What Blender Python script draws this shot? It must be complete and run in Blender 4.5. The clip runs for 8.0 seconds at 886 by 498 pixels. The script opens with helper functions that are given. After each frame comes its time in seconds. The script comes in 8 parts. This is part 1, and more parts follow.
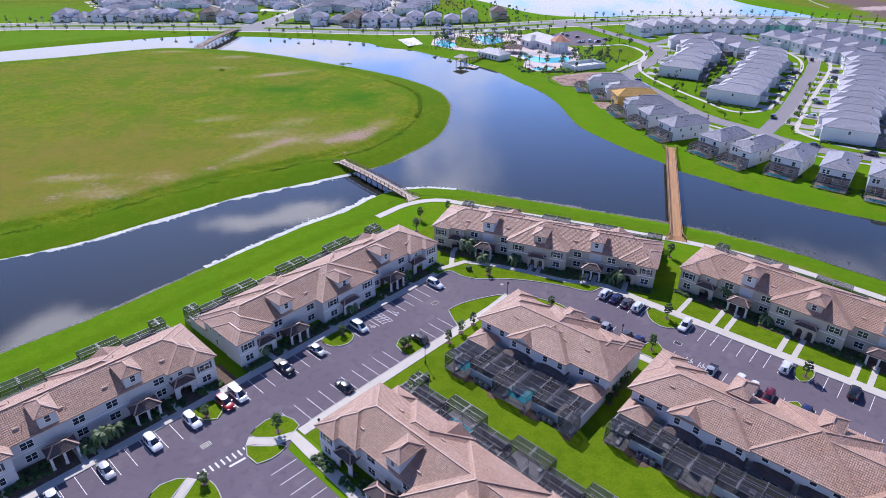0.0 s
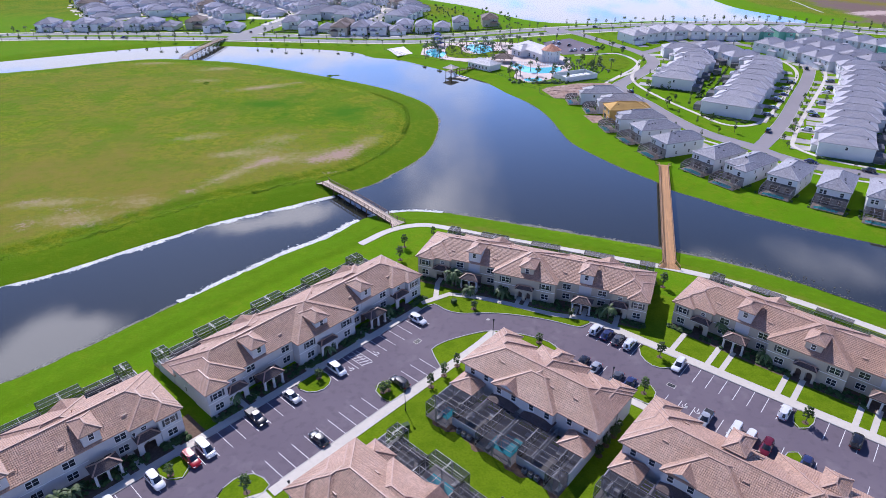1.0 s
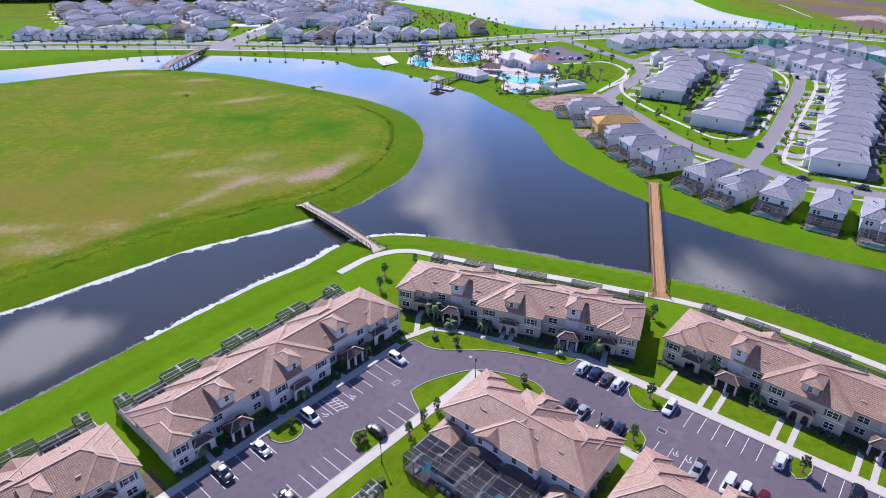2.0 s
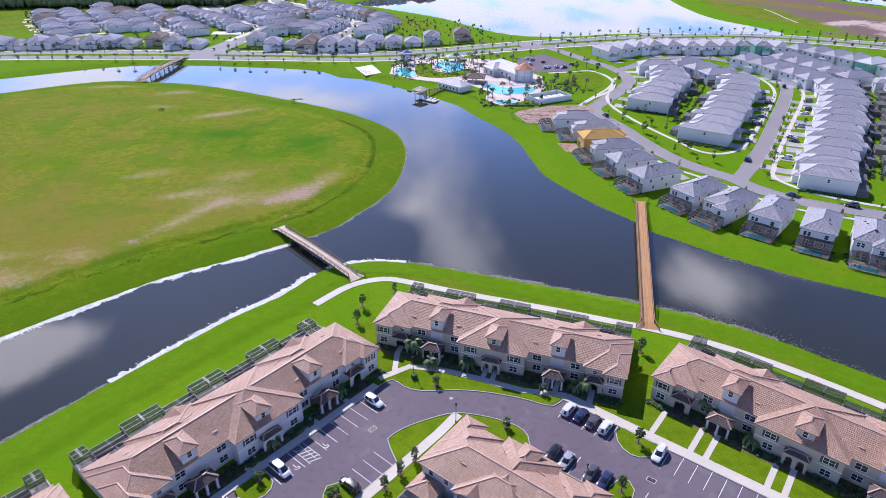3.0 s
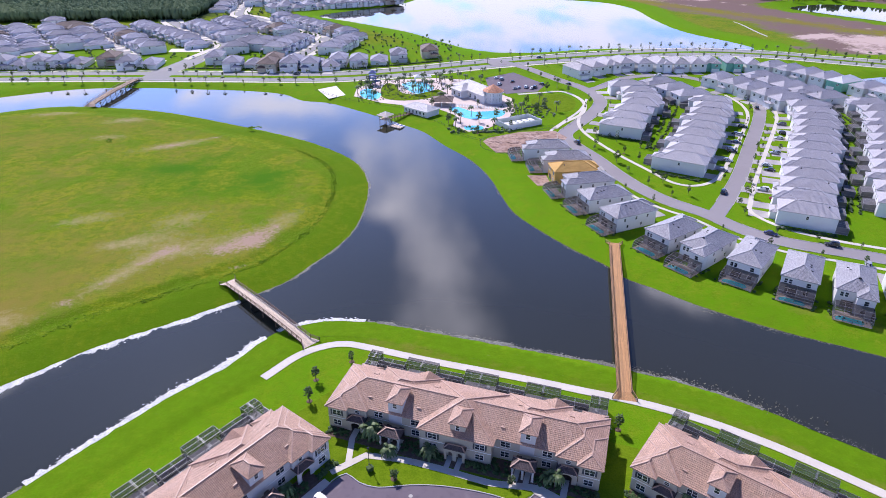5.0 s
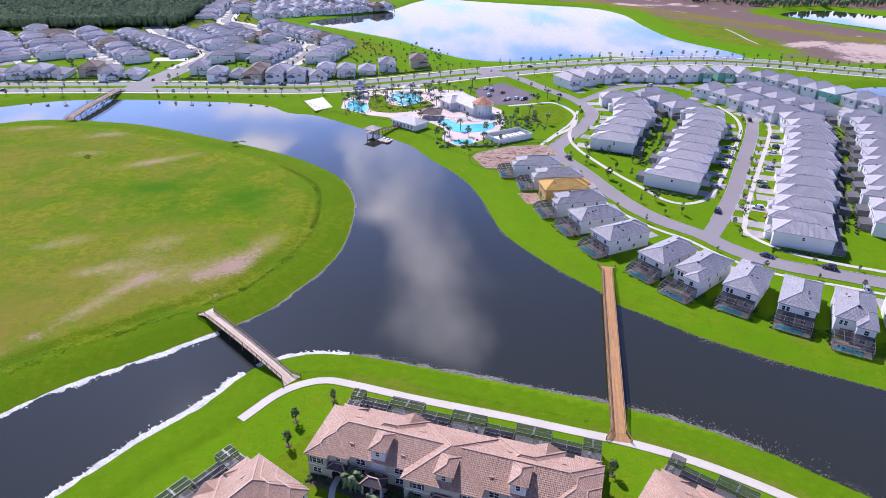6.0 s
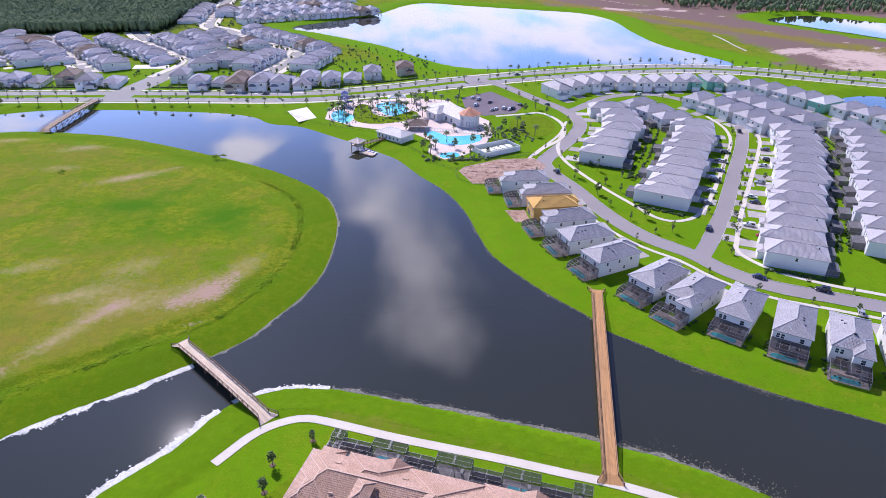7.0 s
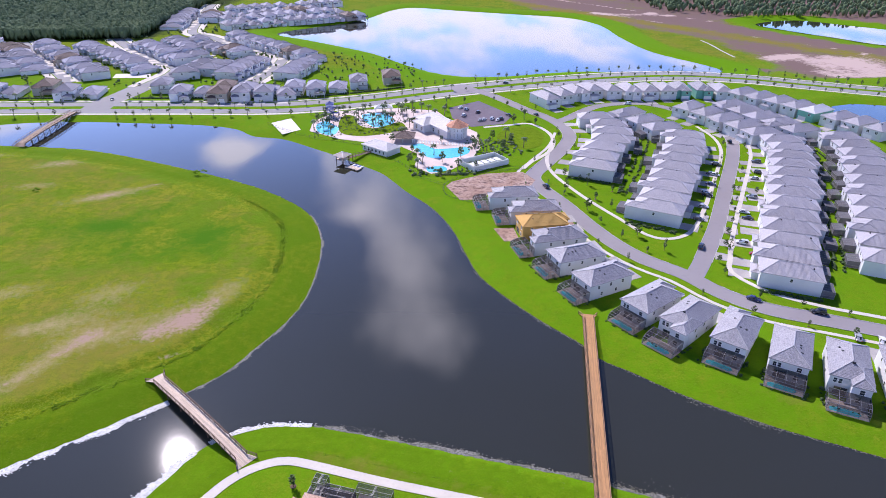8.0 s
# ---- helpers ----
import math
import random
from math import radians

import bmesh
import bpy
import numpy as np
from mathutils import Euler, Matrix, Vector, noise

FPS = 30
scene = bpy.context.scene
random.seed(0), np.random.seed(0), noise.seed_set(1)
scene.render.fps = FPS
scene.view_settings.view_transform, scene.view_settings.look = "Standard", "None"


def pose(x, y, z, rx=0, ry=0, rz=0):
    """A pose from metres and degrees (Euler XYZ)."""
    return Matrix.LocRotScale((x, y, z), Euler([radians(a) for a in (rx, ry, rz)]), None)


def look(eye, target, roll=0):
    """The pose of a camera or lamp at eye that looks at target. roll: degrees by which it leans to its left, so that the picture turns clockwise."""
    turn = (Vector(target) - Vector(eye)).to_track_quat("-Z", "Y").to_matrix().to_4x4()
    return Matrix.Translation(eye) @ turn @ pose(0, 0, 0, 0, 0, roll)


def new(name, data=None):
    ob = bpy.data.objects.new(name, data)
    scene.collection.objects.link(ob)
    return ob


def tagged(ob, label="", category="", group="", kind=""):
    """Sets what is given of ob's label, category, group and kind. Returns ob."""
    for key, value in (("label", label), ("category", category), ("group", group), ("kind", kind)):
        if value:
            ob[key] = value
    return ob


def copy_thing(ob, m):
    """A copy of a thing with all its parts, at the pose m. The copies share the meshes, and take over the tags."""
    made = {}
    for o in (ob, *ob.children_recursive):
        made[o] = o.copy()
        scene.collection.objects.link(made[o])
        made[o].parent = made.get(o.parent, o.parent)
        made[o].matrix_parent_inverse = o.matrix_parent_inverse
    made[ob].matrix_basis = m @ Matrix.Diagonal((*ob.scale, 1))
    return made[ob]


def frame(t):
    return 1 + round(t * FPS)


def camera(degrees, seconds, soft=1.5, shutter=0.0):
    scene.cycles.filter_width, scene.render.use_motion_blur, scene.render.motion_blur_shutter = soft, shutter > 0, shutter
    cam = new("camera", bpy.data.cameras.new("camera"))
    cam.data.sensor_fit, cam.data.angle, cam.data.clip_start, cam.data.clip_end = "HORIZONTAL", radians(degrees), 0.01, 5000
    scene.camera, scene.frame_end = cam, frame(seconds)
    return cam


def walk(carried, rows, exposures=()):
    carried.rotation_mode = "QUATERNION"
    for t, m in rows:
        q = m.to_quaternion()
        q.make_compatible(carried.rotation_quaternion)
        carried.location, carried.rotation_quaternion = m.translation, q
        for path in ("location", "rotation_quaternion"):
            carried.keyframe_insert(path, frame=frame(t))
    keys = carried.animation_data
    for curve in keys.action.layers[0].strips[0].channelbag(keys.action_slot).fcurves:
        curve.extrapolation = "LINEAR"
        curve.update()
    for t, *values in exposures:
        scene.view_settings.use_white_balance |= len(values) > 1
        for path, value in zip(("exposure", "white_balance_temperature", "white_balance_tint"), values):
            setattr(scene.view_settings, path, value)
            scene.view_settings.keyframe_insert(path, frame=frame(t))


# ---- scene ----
# Flight: rising slowly over the townhouses towards the lakes.
cam = camera(69.4, 8.0, soft=0.5)
PATH = [
    (0, (-11.186, 11.111, 84.550), (-11.254, 98.606, 36.129), 0.33),
    (0.5, (-9.632, 16.026, 86.410), (-9.449, 103.551, 38.044), 0.17),
    (1, (-8.125, 20.930, 88.237), (-7.576, 108.451, 39.866), 0.13),
    (1.5, (-6.663, 25.822, 90.036), (-5.570, 113.325, 41.643), 0.12),
    (3, (-2.539, 40.396, 95.299), (0.869, 127.868, 46.955), 0.10),
    (3.5, (-1.248, 45.214, 97.021), (3.109, 132.666, 48.719), 0.14),
    (4, (0.003, 50.007, 98.732), (5.310, 137.439, 50.489), 0.15),
    (4.5, (1.214, 54.774, 100.438), (7.566, 142.183, 52.279), 0.26),
    (6, (4.624, 68.894, 105.552), (13.007, 156.309, 57.716), 0.49),
    (6.5, (5.689, 73.533, 107.268), (14.901, 160.885, 59.470), 0.64),
    (7, (6.721, 78.134, 108.997), (16.798, 165.381, 61.180), 0.79),
    (7.5, (7.720, 82.696, 110.741), (18.694, 169.828, 62.912), 0.89),
    (8, (8.687, 87.215, 112.505), (20.357, 174.304, 64.761), 0.89),
]
walk(cam, [(t, look(eye, target, roll)) for t, eye, target, roll in PATH], exposures=[(0.0, -0.13, 5880, 21), (4.0, 0.03, 6050, 23), (8.0, 0.05, 6120, 26)])

# ---- light ----
SUN_AZ, SUN_EL = 21.8, 43.2  # degrees left of +y, degrees up
to_sun = Vector((-math.sin(radians(SUN_AZ)) * math.cos(radians(SUN_EL)), math.cos(radians(SUN_AZ)) * math.cos(radians(SUN_EL)), math.sin(radians(SUN_EL))))
sun = new("sun", bpy.data.lights.new("sun", "SUN"))
sun.data.energy, sun.data.angle, sun.data.color = 5.3, radians(0.53), (1.0, 0.96, 0.9)
sun.matrix_world = look(to_sun * 500, (0, 0, 0))

world = bpy.data.worlds.new("sky")
scene.world = world
world.use_nodes = True


def build_sky():
    nt = world.node_tree
    nt.nodes.clear()
    N, K = nt.nodes.new, nt.links.new
    sky = N("ShaderNodeTexSky")
    sky.sky_type, sky.sun_disc = "NISHITA", False
    sky.sun_elevation, sky.sun_rotation = radians(SUN_EL), radians(-SUN_AZ)
    sky.air_density, sky.dust_density, sky.ozone_density = 1.0, 0.65, 3.5
    tc = N("ShaderNodeTexCoord")
    sep = N("ShaderNodeSeparateXYZ")
    K(tc.outputs["Generated"], sep.inputs[0])

    def m(op, a, b=None, c=None, clamp=False):
        n = N("ShaderNodeMath")
        n.operation, n.use_clamp = op, clamp
        for i, v in enumerate((a, b, c)):
            if v is None:
                continue
            if isinstance(v, (int, float)):
                n.inputs[i].default_value = v
            else:
                K(v, n.inputs[i])
        return n.outputs[0]

    # the cloud layer lies on a flat sheet high above the ground
    up = m("MAXIMUM", sep.outputs[2], 0.03)
    px, py = m("DIVIDE", sep.outputs[0], up), m("DIVIDE", sep.outputs[1], up)
    fbm = N("ShaderNodeTexNoise")
    fbm.inputs["Scale"].default_value, fbm.inputs["Detail"].default_value, fbm.inputs["Roughness"].default_value = 2.0, 8, 0.6
    drawn = N("ShaderNodeCombineXYZ")  # tall clouds: drawn out north to south on the sheet
    K(px, drawn.inputs[0]), K(m("MULTIPLY", py, 0.42), drawn.inputs[1])
    K(drawn.outputs[0], fbm.inputs["Vector"])
    field = m("MULTIPLY", m("SUBTRACT", fbm.outputs["Fac"], 0.56), 0.9)
    # ragged cloud edges
    warp, parts = N("ShaderNodeTexNoise"), N("ShaderNodeSeparateColor")
    warp.inputs["Scale"].default_value, warp.inputs["Detail"].default_value = 3.2, 5
    K(drawn.outputs[0], warp.inputs["Vector"]), K(warp.outputs["Color"], parts.inputs[0])
    px = m("MULTIPLY_ADD", m("SUBTRACT", parts.outputs[0], 0.5), 0.32, px)
    py = m("MULTIPLY_ADD", m("SUBTRACT", parts.outputs[1], 0.5), 0.5, py)
    for cx, cy, sx, sy, h in CLOUDS:
        dx = m("DIVIDE", m("SUBTRACT", px, cx), sx)
        dy = m("DIVIDE", m("SUBTRACT", py, cy), sy)
        g = m("POWER", 2.718, m("MULTIPLY", m("ADD", m("MULTIPLY", dx, dx), m("MULTIPLY", dy, dy)), -1.0))
        field = m("MULTIPLY_ADD", g, h, field)
    low = m("MULTIPLY", m("SUBTRACT", 0.255, sep.outputs[2], clamp=True), 7.5)  # more cloud towards the horizon
    low = m("MULTIPLY", low, m("MULTIPLY_ADD", fbm.outputs["Fac"], 4.0, -1.0))
    field = m("ADD", field, low)
    ramp = N("ShaderNodeMapRange")
    ramp.interpolation_type = "SMOOTHSTEP"
    ramp.inputs["From Min"].default_value, ramp.inputs["From Max"].default_value = 0.08, 0.85
    K(field, ramp.inputs["Value"])
    mask = m("MULTIPLY", ramp.outputs[0], 0.9)
    mix = N("ShaderNodeMix")
    mix.data_type = "RGBA"
    K(mask, mix.inputs[0])
    # clear air, deeper blue overhead and brighter low down
    tint = N("ShaderNodeMix")
    tint.data_type, tint.blend_type = "RGBA", "MULTIPLY"
    tint.inputs[0].default_value = 1.0
    gain = N("ShaderNodeCombineColor")
    lift = m("MINIMUM", m("POWER", m("SUBTRACT", 1.0, sep.outputs[2], clamp=True), 4.0), 0.3)
    for i, (base, more) in enumerate(((0.52, 9.6), (0.78, 11.2), (1.3, 14.0))):
        K(m("MULTIPLY_ADD", lift, more, base), gain.inputs[i])
    K(sky.outputs[0], tint.inputs[6]), K(gain.outputs[0], tint.inputs[7])
    K(tint.outputs[2], mix.inputs[6])
    # clouds shine more the higher they stand
    glow = m("MULTIPLY_ADD", sep.outputs[2], 76.0, 18.6)
    white = N("ShaderNodeCombineColor")
    for i, k in enumerate((1.0, 1.005, 1.04)):
        K(m("MULTIPLY", glow, k), white.inputs[i])
    K(white.outputs[0], mix.inputs[7])
    bg, out = N("ShaderNodeBackground"), N("ShaderNodeOutputWorld")
    bg.inputs["Strength"].default_value = 0.062
    K(mix.outputs[2], bg.inputs["Color"])
    K(bg.outputs[0], out.inputs["Surface"])


# clouds on the sheet: place over height (east, north), half sizes, weight
CLOUDS = [
    (0.0, 2.9, 0.3, 0.9, 0.36), (0.08, 2.0, 0.18, 0.7, 0.36), (0.12, 1.36, 0.13, 0.17, 0.36), (-0.05, 2.2, 0.08, 0.12, 0.3), (0.33, 1.66, 0.07, 0.12, 0.16), (0.16, 1.72, 0.12, 0.24, 0.22),
    (-0.5, 2.1, 0.14, 0.11, 1.3), (-0.72, 2.03, 0.13, 0.08, 0.9), (-0.98, 1.34, 0.17, 0.16, 1.35), (1.3, 1.75, 0.28, 0.2, 0.46), (0.86, 1.48, 0.16, 0.14, 0.66), (0.78, 1.64, 0.1, 0.14, 0.52),
    (-0.57, 2.87, 0.17, 0.2, 1.1), (-1.75, 3.3, 0.25, 0.2, 0.7), (-0.14, 2.7, 0.07, 0.3, 0.3), (-0.65, 3.55, 0.4, 0.3, 0.75), (-1.15, 3.72, 0.1, 0.3, 0.65), (-1.95, 3.85, 0.35, 0.25, 0.55), (0.2, 4.0, 0.5, 0.5, 0.4), (-2.7, 4.7, 0.6, 0.4, 0.5),
    (-0.9, 4.8, 0.5, 0.3, 0.5), (-1.75, 4.85, 0.4, 0.25, 0.6), (-2.3, 4.4, 0.4, 0.3, 0.4),
    (-0.33, 2.72, 0.06, 0.26, -1.0), (-0.95, 3.0, 0.22, 0.26, -0.4), (-1.42, 3.6, 0.12, 0.4, -0.4), (-0.12, 1.82, 0.1, 0.16, -0.6),
    (0.45, 2.85, 0.1, 0.6, -0.4), (0.0, 0.85, 0.9, 0.3, -0.5), (-0.85, 1.75, 0.2, 0.16, -0.4), (1.0, 2.3, 0.3, 0.4, -0.35), (0.55, 1.3, 0.14, 0.3, -0.4), (1.26, 4.4, 0.3, 0.25, -0.3), (4.0, 6.4, 1.6, 1.4, -0.7),
]
build_sky()

# ---- materials ----
def material(name, base, rough=0.8, metal=0.0, spots=(), grain=None, bump=0.0, bump_scale=20.0, coords="Object", alpha=1.0, spec=0.5, rand=0.0, extra=None):
    """A node material. spots: (scale, detail, low, high, colour, strength) layers of noise mixed over the base colour. rand: brightness spread between objects."""
    mat = bpy.data.materials.new(name)
    mat.use_nodes = True
    nt = mat.node_tree
    N, K = nt.nodes.new, nt.links.new
    p = nt.nodes["Principled BSDF"]
    tc = N("ShaderNodeTexCoord")
    if coords == "World":
        geo = N("ShaderNodeNewGeometry")
        vec = geo.outputs["Position"]
    else:
        vec = tc.outputs[coords]
    col = N("ShaderNodeRGB")
    col.outputs[0].default_value = (*base, 1)
    out = col.outputs[0]
    for scale, detail, low, high, colour, strength in spots:
        n, r, x = N("ShaderNodeTexNoise"), N("ShaderNodeMapRange"), N("ShaderNodeMix")
        n.inputs["Scale"].default_value, n.inputs["Detail"].default_value = scale, detail
        K(vec, n.inputs["Vector"])
        r.inputs["From Min"].default_value, r.inputs["From Max"].default_value, r.inputs["To Max"].default_value = low, high, strength
        K(n.outputs["Fac"], r.inputs["Value"])
        x.data_type = "RGBA"
        K(r.outputs[0], x.inputs[0]), K(out, x.inputs[6])
        x.inputs[7].default_value = (*colour, 1)
        out = x.outputs[2]
    if rand:
        info, r, h = N("ShaderNodeObjectInfo"), N("ShaderNodeMapRange"), N("ShaderNodeHueSaturation")
        r.inputs["To Min"].default_value, r.inputs["To Max"].default_value = 1 - rand, 1 + rand
        K(info.outputs["Random"], r.inputs["Value"]), K(r.outputs[0], h.inputs["Value"]), K(out, h.inputs["Color"])
        out = h.outputs[0]
    if extra:
        out = extra(nt, vec, out, p)
    K(out, p.inputs["Base Color"])
    p.inputs["Roughness"].default_value, p.inputs["Metallic"].default_value, p.inputs["Alpha"].default_value = rough, metal, alpha
    p.inputs["Specular IOR Level"].default_value = spec
    if bump:
        n, b = N("ShaderNodeTexNoise"), N("ShaderNodeBump")
        n.inputs["Scale"].default_value, n.inputs["Detail"].default_value = bump_scale, 5
        b.inputs["Strength"].default_value, b.inputs["Distance"].default_value = 1.0, bump
        K(vec, n.inputs["Vector"]), K(n.outputs["Fac"], b.inputs["Height"]), K(b.outputs[0], p.inputs["Normal"])
    return mat


def mix_in(nt, out, fac, colour):
    x = nt.nodes.new("ShaderNodeMix")
    x.data_type = "RGBA"
    nt.links.new(fac, x.inputs[0]), nt.links.new(out, x.inputs[6])
    x.inputs[7].default_value = (*colour, 1)
    return x.outputs[2]


def noise_fac(nt, vec, scale, detail, low, high, strength=1.0, rough=0.5):
    n, r = nt.nodes.new("ShaderNodeTexNoise"), nt.nodes.new("ShaderNodeMapRange")
    n.inputs["Scale"].default_value, n.inputs["Detail"].default_value, n.inputs["Roughness"].default_value = scale, detail, rough
    nt.links.new(vec, n.inputs["Vector"])
    r.inputs["From Min"].default_value, r.inputs["From Max"].default_value, r.inputs["To Max"].default_value = low, high, strength
    nt.links.new(n.outputs["Fac"], r.inputs["Value"])
    return r.outputs[0]


def ground_layers(nt, vec, out, p):
    """Grass that turns dry, lush or bare by the sheet's own attributes, broken up by noise."""
    N, K = nt.nodes.new, nt.links.new

    def layer(out, attr, scale, colour, contrast):
        a = N("ShaderNodeAttribute")
        a.attribute_name = attr
        noises = []
        for k, size in ((0, scale), (1, scale * 6.5)):
            n = N("ShaderNodeTexNoise")
            n.inputs["Scale"].default_value, n.inputs["Detail"].default_value, n.inputs["Roughness"].default_value = size, 8, 0.65
            K(vec, n.inputs["Vector"])
            noises.append(n.outputs["Fac"])
        both, wide, add, r = N("ShaderNodeMix"), N("ShaderNodeMath"), N("ShaderNodeMath"), N("ShaderNodeMapRange")
        both.inputs[0].default_value = 0.42
        K(noises[0], both.inputs[2]), K(noises[1], both.inputs[3])
        wide.operation, add.operation = "MULTIPLY_ADD", "ADD"
        wide.inputs[1].default_value, wide.inputs[2].default_value = 1.9, -0.45
        K(both.outputs[0], wide.inputs[0])
        K(a.outputs["Fac"], add.inputs[0]), K(wide.outputs[0], add.inputs[1])
        r.inputs["From Min"].default_value, r.inputs["From Max"].default_value = 1.0 - contrast, 1.0 + contrast
        K(add.outputs[0], r.inputs["Value"])
        return mix_in(nt, out, r.outputs[0], colour)

    out = layer(out, "mown", 0.22, (0.112, 0.26, 0.003), 0.4)
    out = layer(out, "bank", 0.4, (0.086, 0.172, 0.003), 0.35)
    out = layer(out, "dry", 0.04, (0.215, 0.18, 0.034), 0.3)
    out = layer(out, "lush", 0.12, (0.06, 0.165, 0.006), 0.35)
    out = layer(out, "wood", 0.1, (0.035, 0.055, 0.015), 0.2)
    out = layer(out, "earth", 0.03, (0.19, 0.13, 0.115), 0.2)
    out = layer(out, "straw", 0.5, (0.36, 0.29, 0.14), 0.3)
    out = layer(out, "soil", 0.8, (0.38, 0.265, 0.2), 0.16)
    out = layer(out, "graded", 0.035, (0.52, 0.4, 0.35), 0.12)
    return out


def tile_colour(nt, vec, out, p, low=0.85, high=1.1, joint=0.45):
    """Single roof tiles of slightly different tone, laid in rows up the slope."""
    N, K = nt.nodes.new, nt.links.new
    uv = N("ShaderNodeUVMap")
    b = N("ShaderNodeTexBrick")
    b.inputs["Scale"].default_value = 1.0
    b.inputs["Brick Width"].default_value, b.inputs["Row Height"].default_value = 0.33, 0.42
    b.inputs["Mortar Size"].default_value, b.inputs["Mortar Smooth"].default_value = 0.014, 0.4
    b.inputs["Color1"].default_value, b.inputs["Color2"].default_value = (low, low, low, 1), (high, high - 0.02, high - 0.04, 1)
    b.inputs["Mortar"].default_value = (joint + 0.02, joint, joint - 0.02, 1)
    K(uv.outputs[0], b.inputs["Vector"])
    x = N("ShaderNodeMix")
    x.data_type, x.blend_type = "RGBA", "MULTIPLY"
    x.inputs[0].default_value = 1.0
    K(out, x.inputs[6]), K(b.outputs["Color"], x.inputs[7])
    # round tile backs
    sep, m1, m2 = N("ShaderNodeSeparateXYZ"), N("ShaderNodeMath"), N("ShaderNodeMath")
    K(uv.outputs[0], sep.inputs[0])
    m1.operation, m2.operation = "MULTIPLY", "SINE"
    m1.inputs[1].default_value = 2 * math.pi / 0.33
    K(sep.outputs[0], m1.inputs[0]), K(m1.outputs[0], m2.inputs[0])
    bump = N("ShaderNodeBump")
    bump.inputs["Strength"].default_value, bump.inputs["Distance"].default_value = 0.6, 0.03
    K(m2.outputs[0], bump.inputs["Height"]), K(bump.outputs[0], p.inputs["Normal"])
    return x.outputs[2]


def flat_tile_colour(nt, vec, out, p):
    """Flat concrete tiles, more even in tone."""
    return tile_colour(nt, vec, out, p, 0.94, 1.05, 0.84)


def deck_boards(nt, vec, out, p):
    """Boards laid across the deck."""
    N, K = nt.nodes.new, nt.links.new
    tc, b, x = N("ShaderNodeTexCoord"), N("ShaderNodeTexBrick"), N("ShaderNodeMix")
    b.inputs["Scale"].default_value = 1.0
    b.inputs["Brick Width"].default_value, b.inputs["Row Height"].default_value, b.inputs["Mortar Size"].default_value = 8.0, 0.2, 0.012
    b.inputs["Color1"].default_value, b.inputs["Color2"].default_value, b.inputs["Mortar"].default_value = (0.8, 0.8, 0.8, 1), (1.15, 1.12, 1.08, 1), (0.3, 0.28, 0.25, 1)
    K(tc.outputs["Object"], b.inputs["Vector"])
    x.data_type, x.blend_type = "RGBA", "MULTIPLY"
    x.inputs[0].default_value = 1.0
    K(out, x.inputs[6]), K(b.outputs["Color"], x.inputs[7])
    return x.outputs[2]


M = {}
M["ground"] = material("grass_ground", (0.168, 0.224, 0.006), 0.95, spec=0.02, coords="World", bump=0.12, bump_scale=1.6, extra=ground_layers,
                       spots=[(0.025, 9, 0.43, 0.56, (0.218, 0.232, 0.014), 0.85), (0.06, 10, 0.5, 0.57, (0.07, 0.19, 0.003), 0.75), (0.25, 10, 0.46, 0.58, (0.105, 0.18, 0.004), 0.6), (0.5, 9, 0.47, 0.58, (0.085, 0.165, 0.003), 0.6), (1.7, 6, 0.48, 0.6, (0.07, 0.13, 0.003), 0.6), (3.5, 4, 0.5, 0.64, (0.28, 0.33, 0.04), 0.5)])
M["lawn"] = material("mown_lawn", (0.13, 0.205, 0.007), 0.95, spec=0.02, coords="World", bump=0.08, bump_scale=3,
                     spots=[(0.05, 8, 0.38, 0.62, (0.16, 0.255, 0.006), 0.7), (0.4, 8, 0.45, 0.65, (0.075, 0.15, 0.003), 0.6), (2.5, 5, 0.46, 0.68, (0.06, 0.125, 0.003), 0.5), (5.0, 3, 0.52, 0.7, (0.2, 0.27, 0.02), 0.4)])
M["asphalt"] = material("asphalt", (0.15, 0.122, 0.148), 0.9, spec=0.3, coords="World", bump=0.004, bump_scale=40,
                        spots=[(0.05, 6, 0.4, 0.7, (0.19, 0.158, 0.18), 0.7), (0.6, 6, 0.52, 0.75, (0.105, 0.088, 0.108), 0.6), (0.25, 4, 0.58, 0.68, (0.21, 0.18, 0.2), 0.5)])
M["road"] = material("pale_road", (0.28, 0.255, 0.262), 0.9, spec=0.3, coords="World", spots=[(0.05, 6, 0.4, 0.7, (0.32, 0.295, 0.3), 0.7), (0.5, 5, 0.55, 0.8, (0.22, 0.2, 0.205), 0.4)])
M["far_road"] = material("bleached_road", (0.28, 0.272, 0.268), 0.9, spec=0.3, coords="World", spots=[(0.05, 6, 0.4, 0.7, (0.34, 0.33, 0.322), 0.7), (0.5, 5, 0.55, 0.8, (0.22, 0.212, 0.21), 0.5)])
M["concrete"] = material("concrete_walk", (0.6, 0.55, 0.47), 0.85, coords="World", bump=0.004, bump_scale=30,
                         spots=[(0.15, 6, 0.4, 0.7, (0.67, 0.62, 0.54), 0.7), (1.2, 5, 0.5, 0.8, (0.44, 0.4, 0.34), 0.4)])
M["kerb"] = material("kerb_concrete", (0.5, 0.48, 0.44), 0.85, coords="World", spots=[(0.4, 5, 0.4, 0.7, (0.4, 0.38, 0.35), 0.6)])
M["paint"] = material("road_paint", (0.75, 0.75, 0.74), 0.7, coords="World", spots=[(2.0, 6, 0.5, 0.75, (0.45, 0.42, 0.43), 0.6)])
M["paint_blue"] = material("blue_road_paint", (0.08, 0.16, 0.4), 0.7, coords="World", spots=[(2.0, 6, 0.5, 0.75, (0.12, 0.16, 0.3), 0.5)])
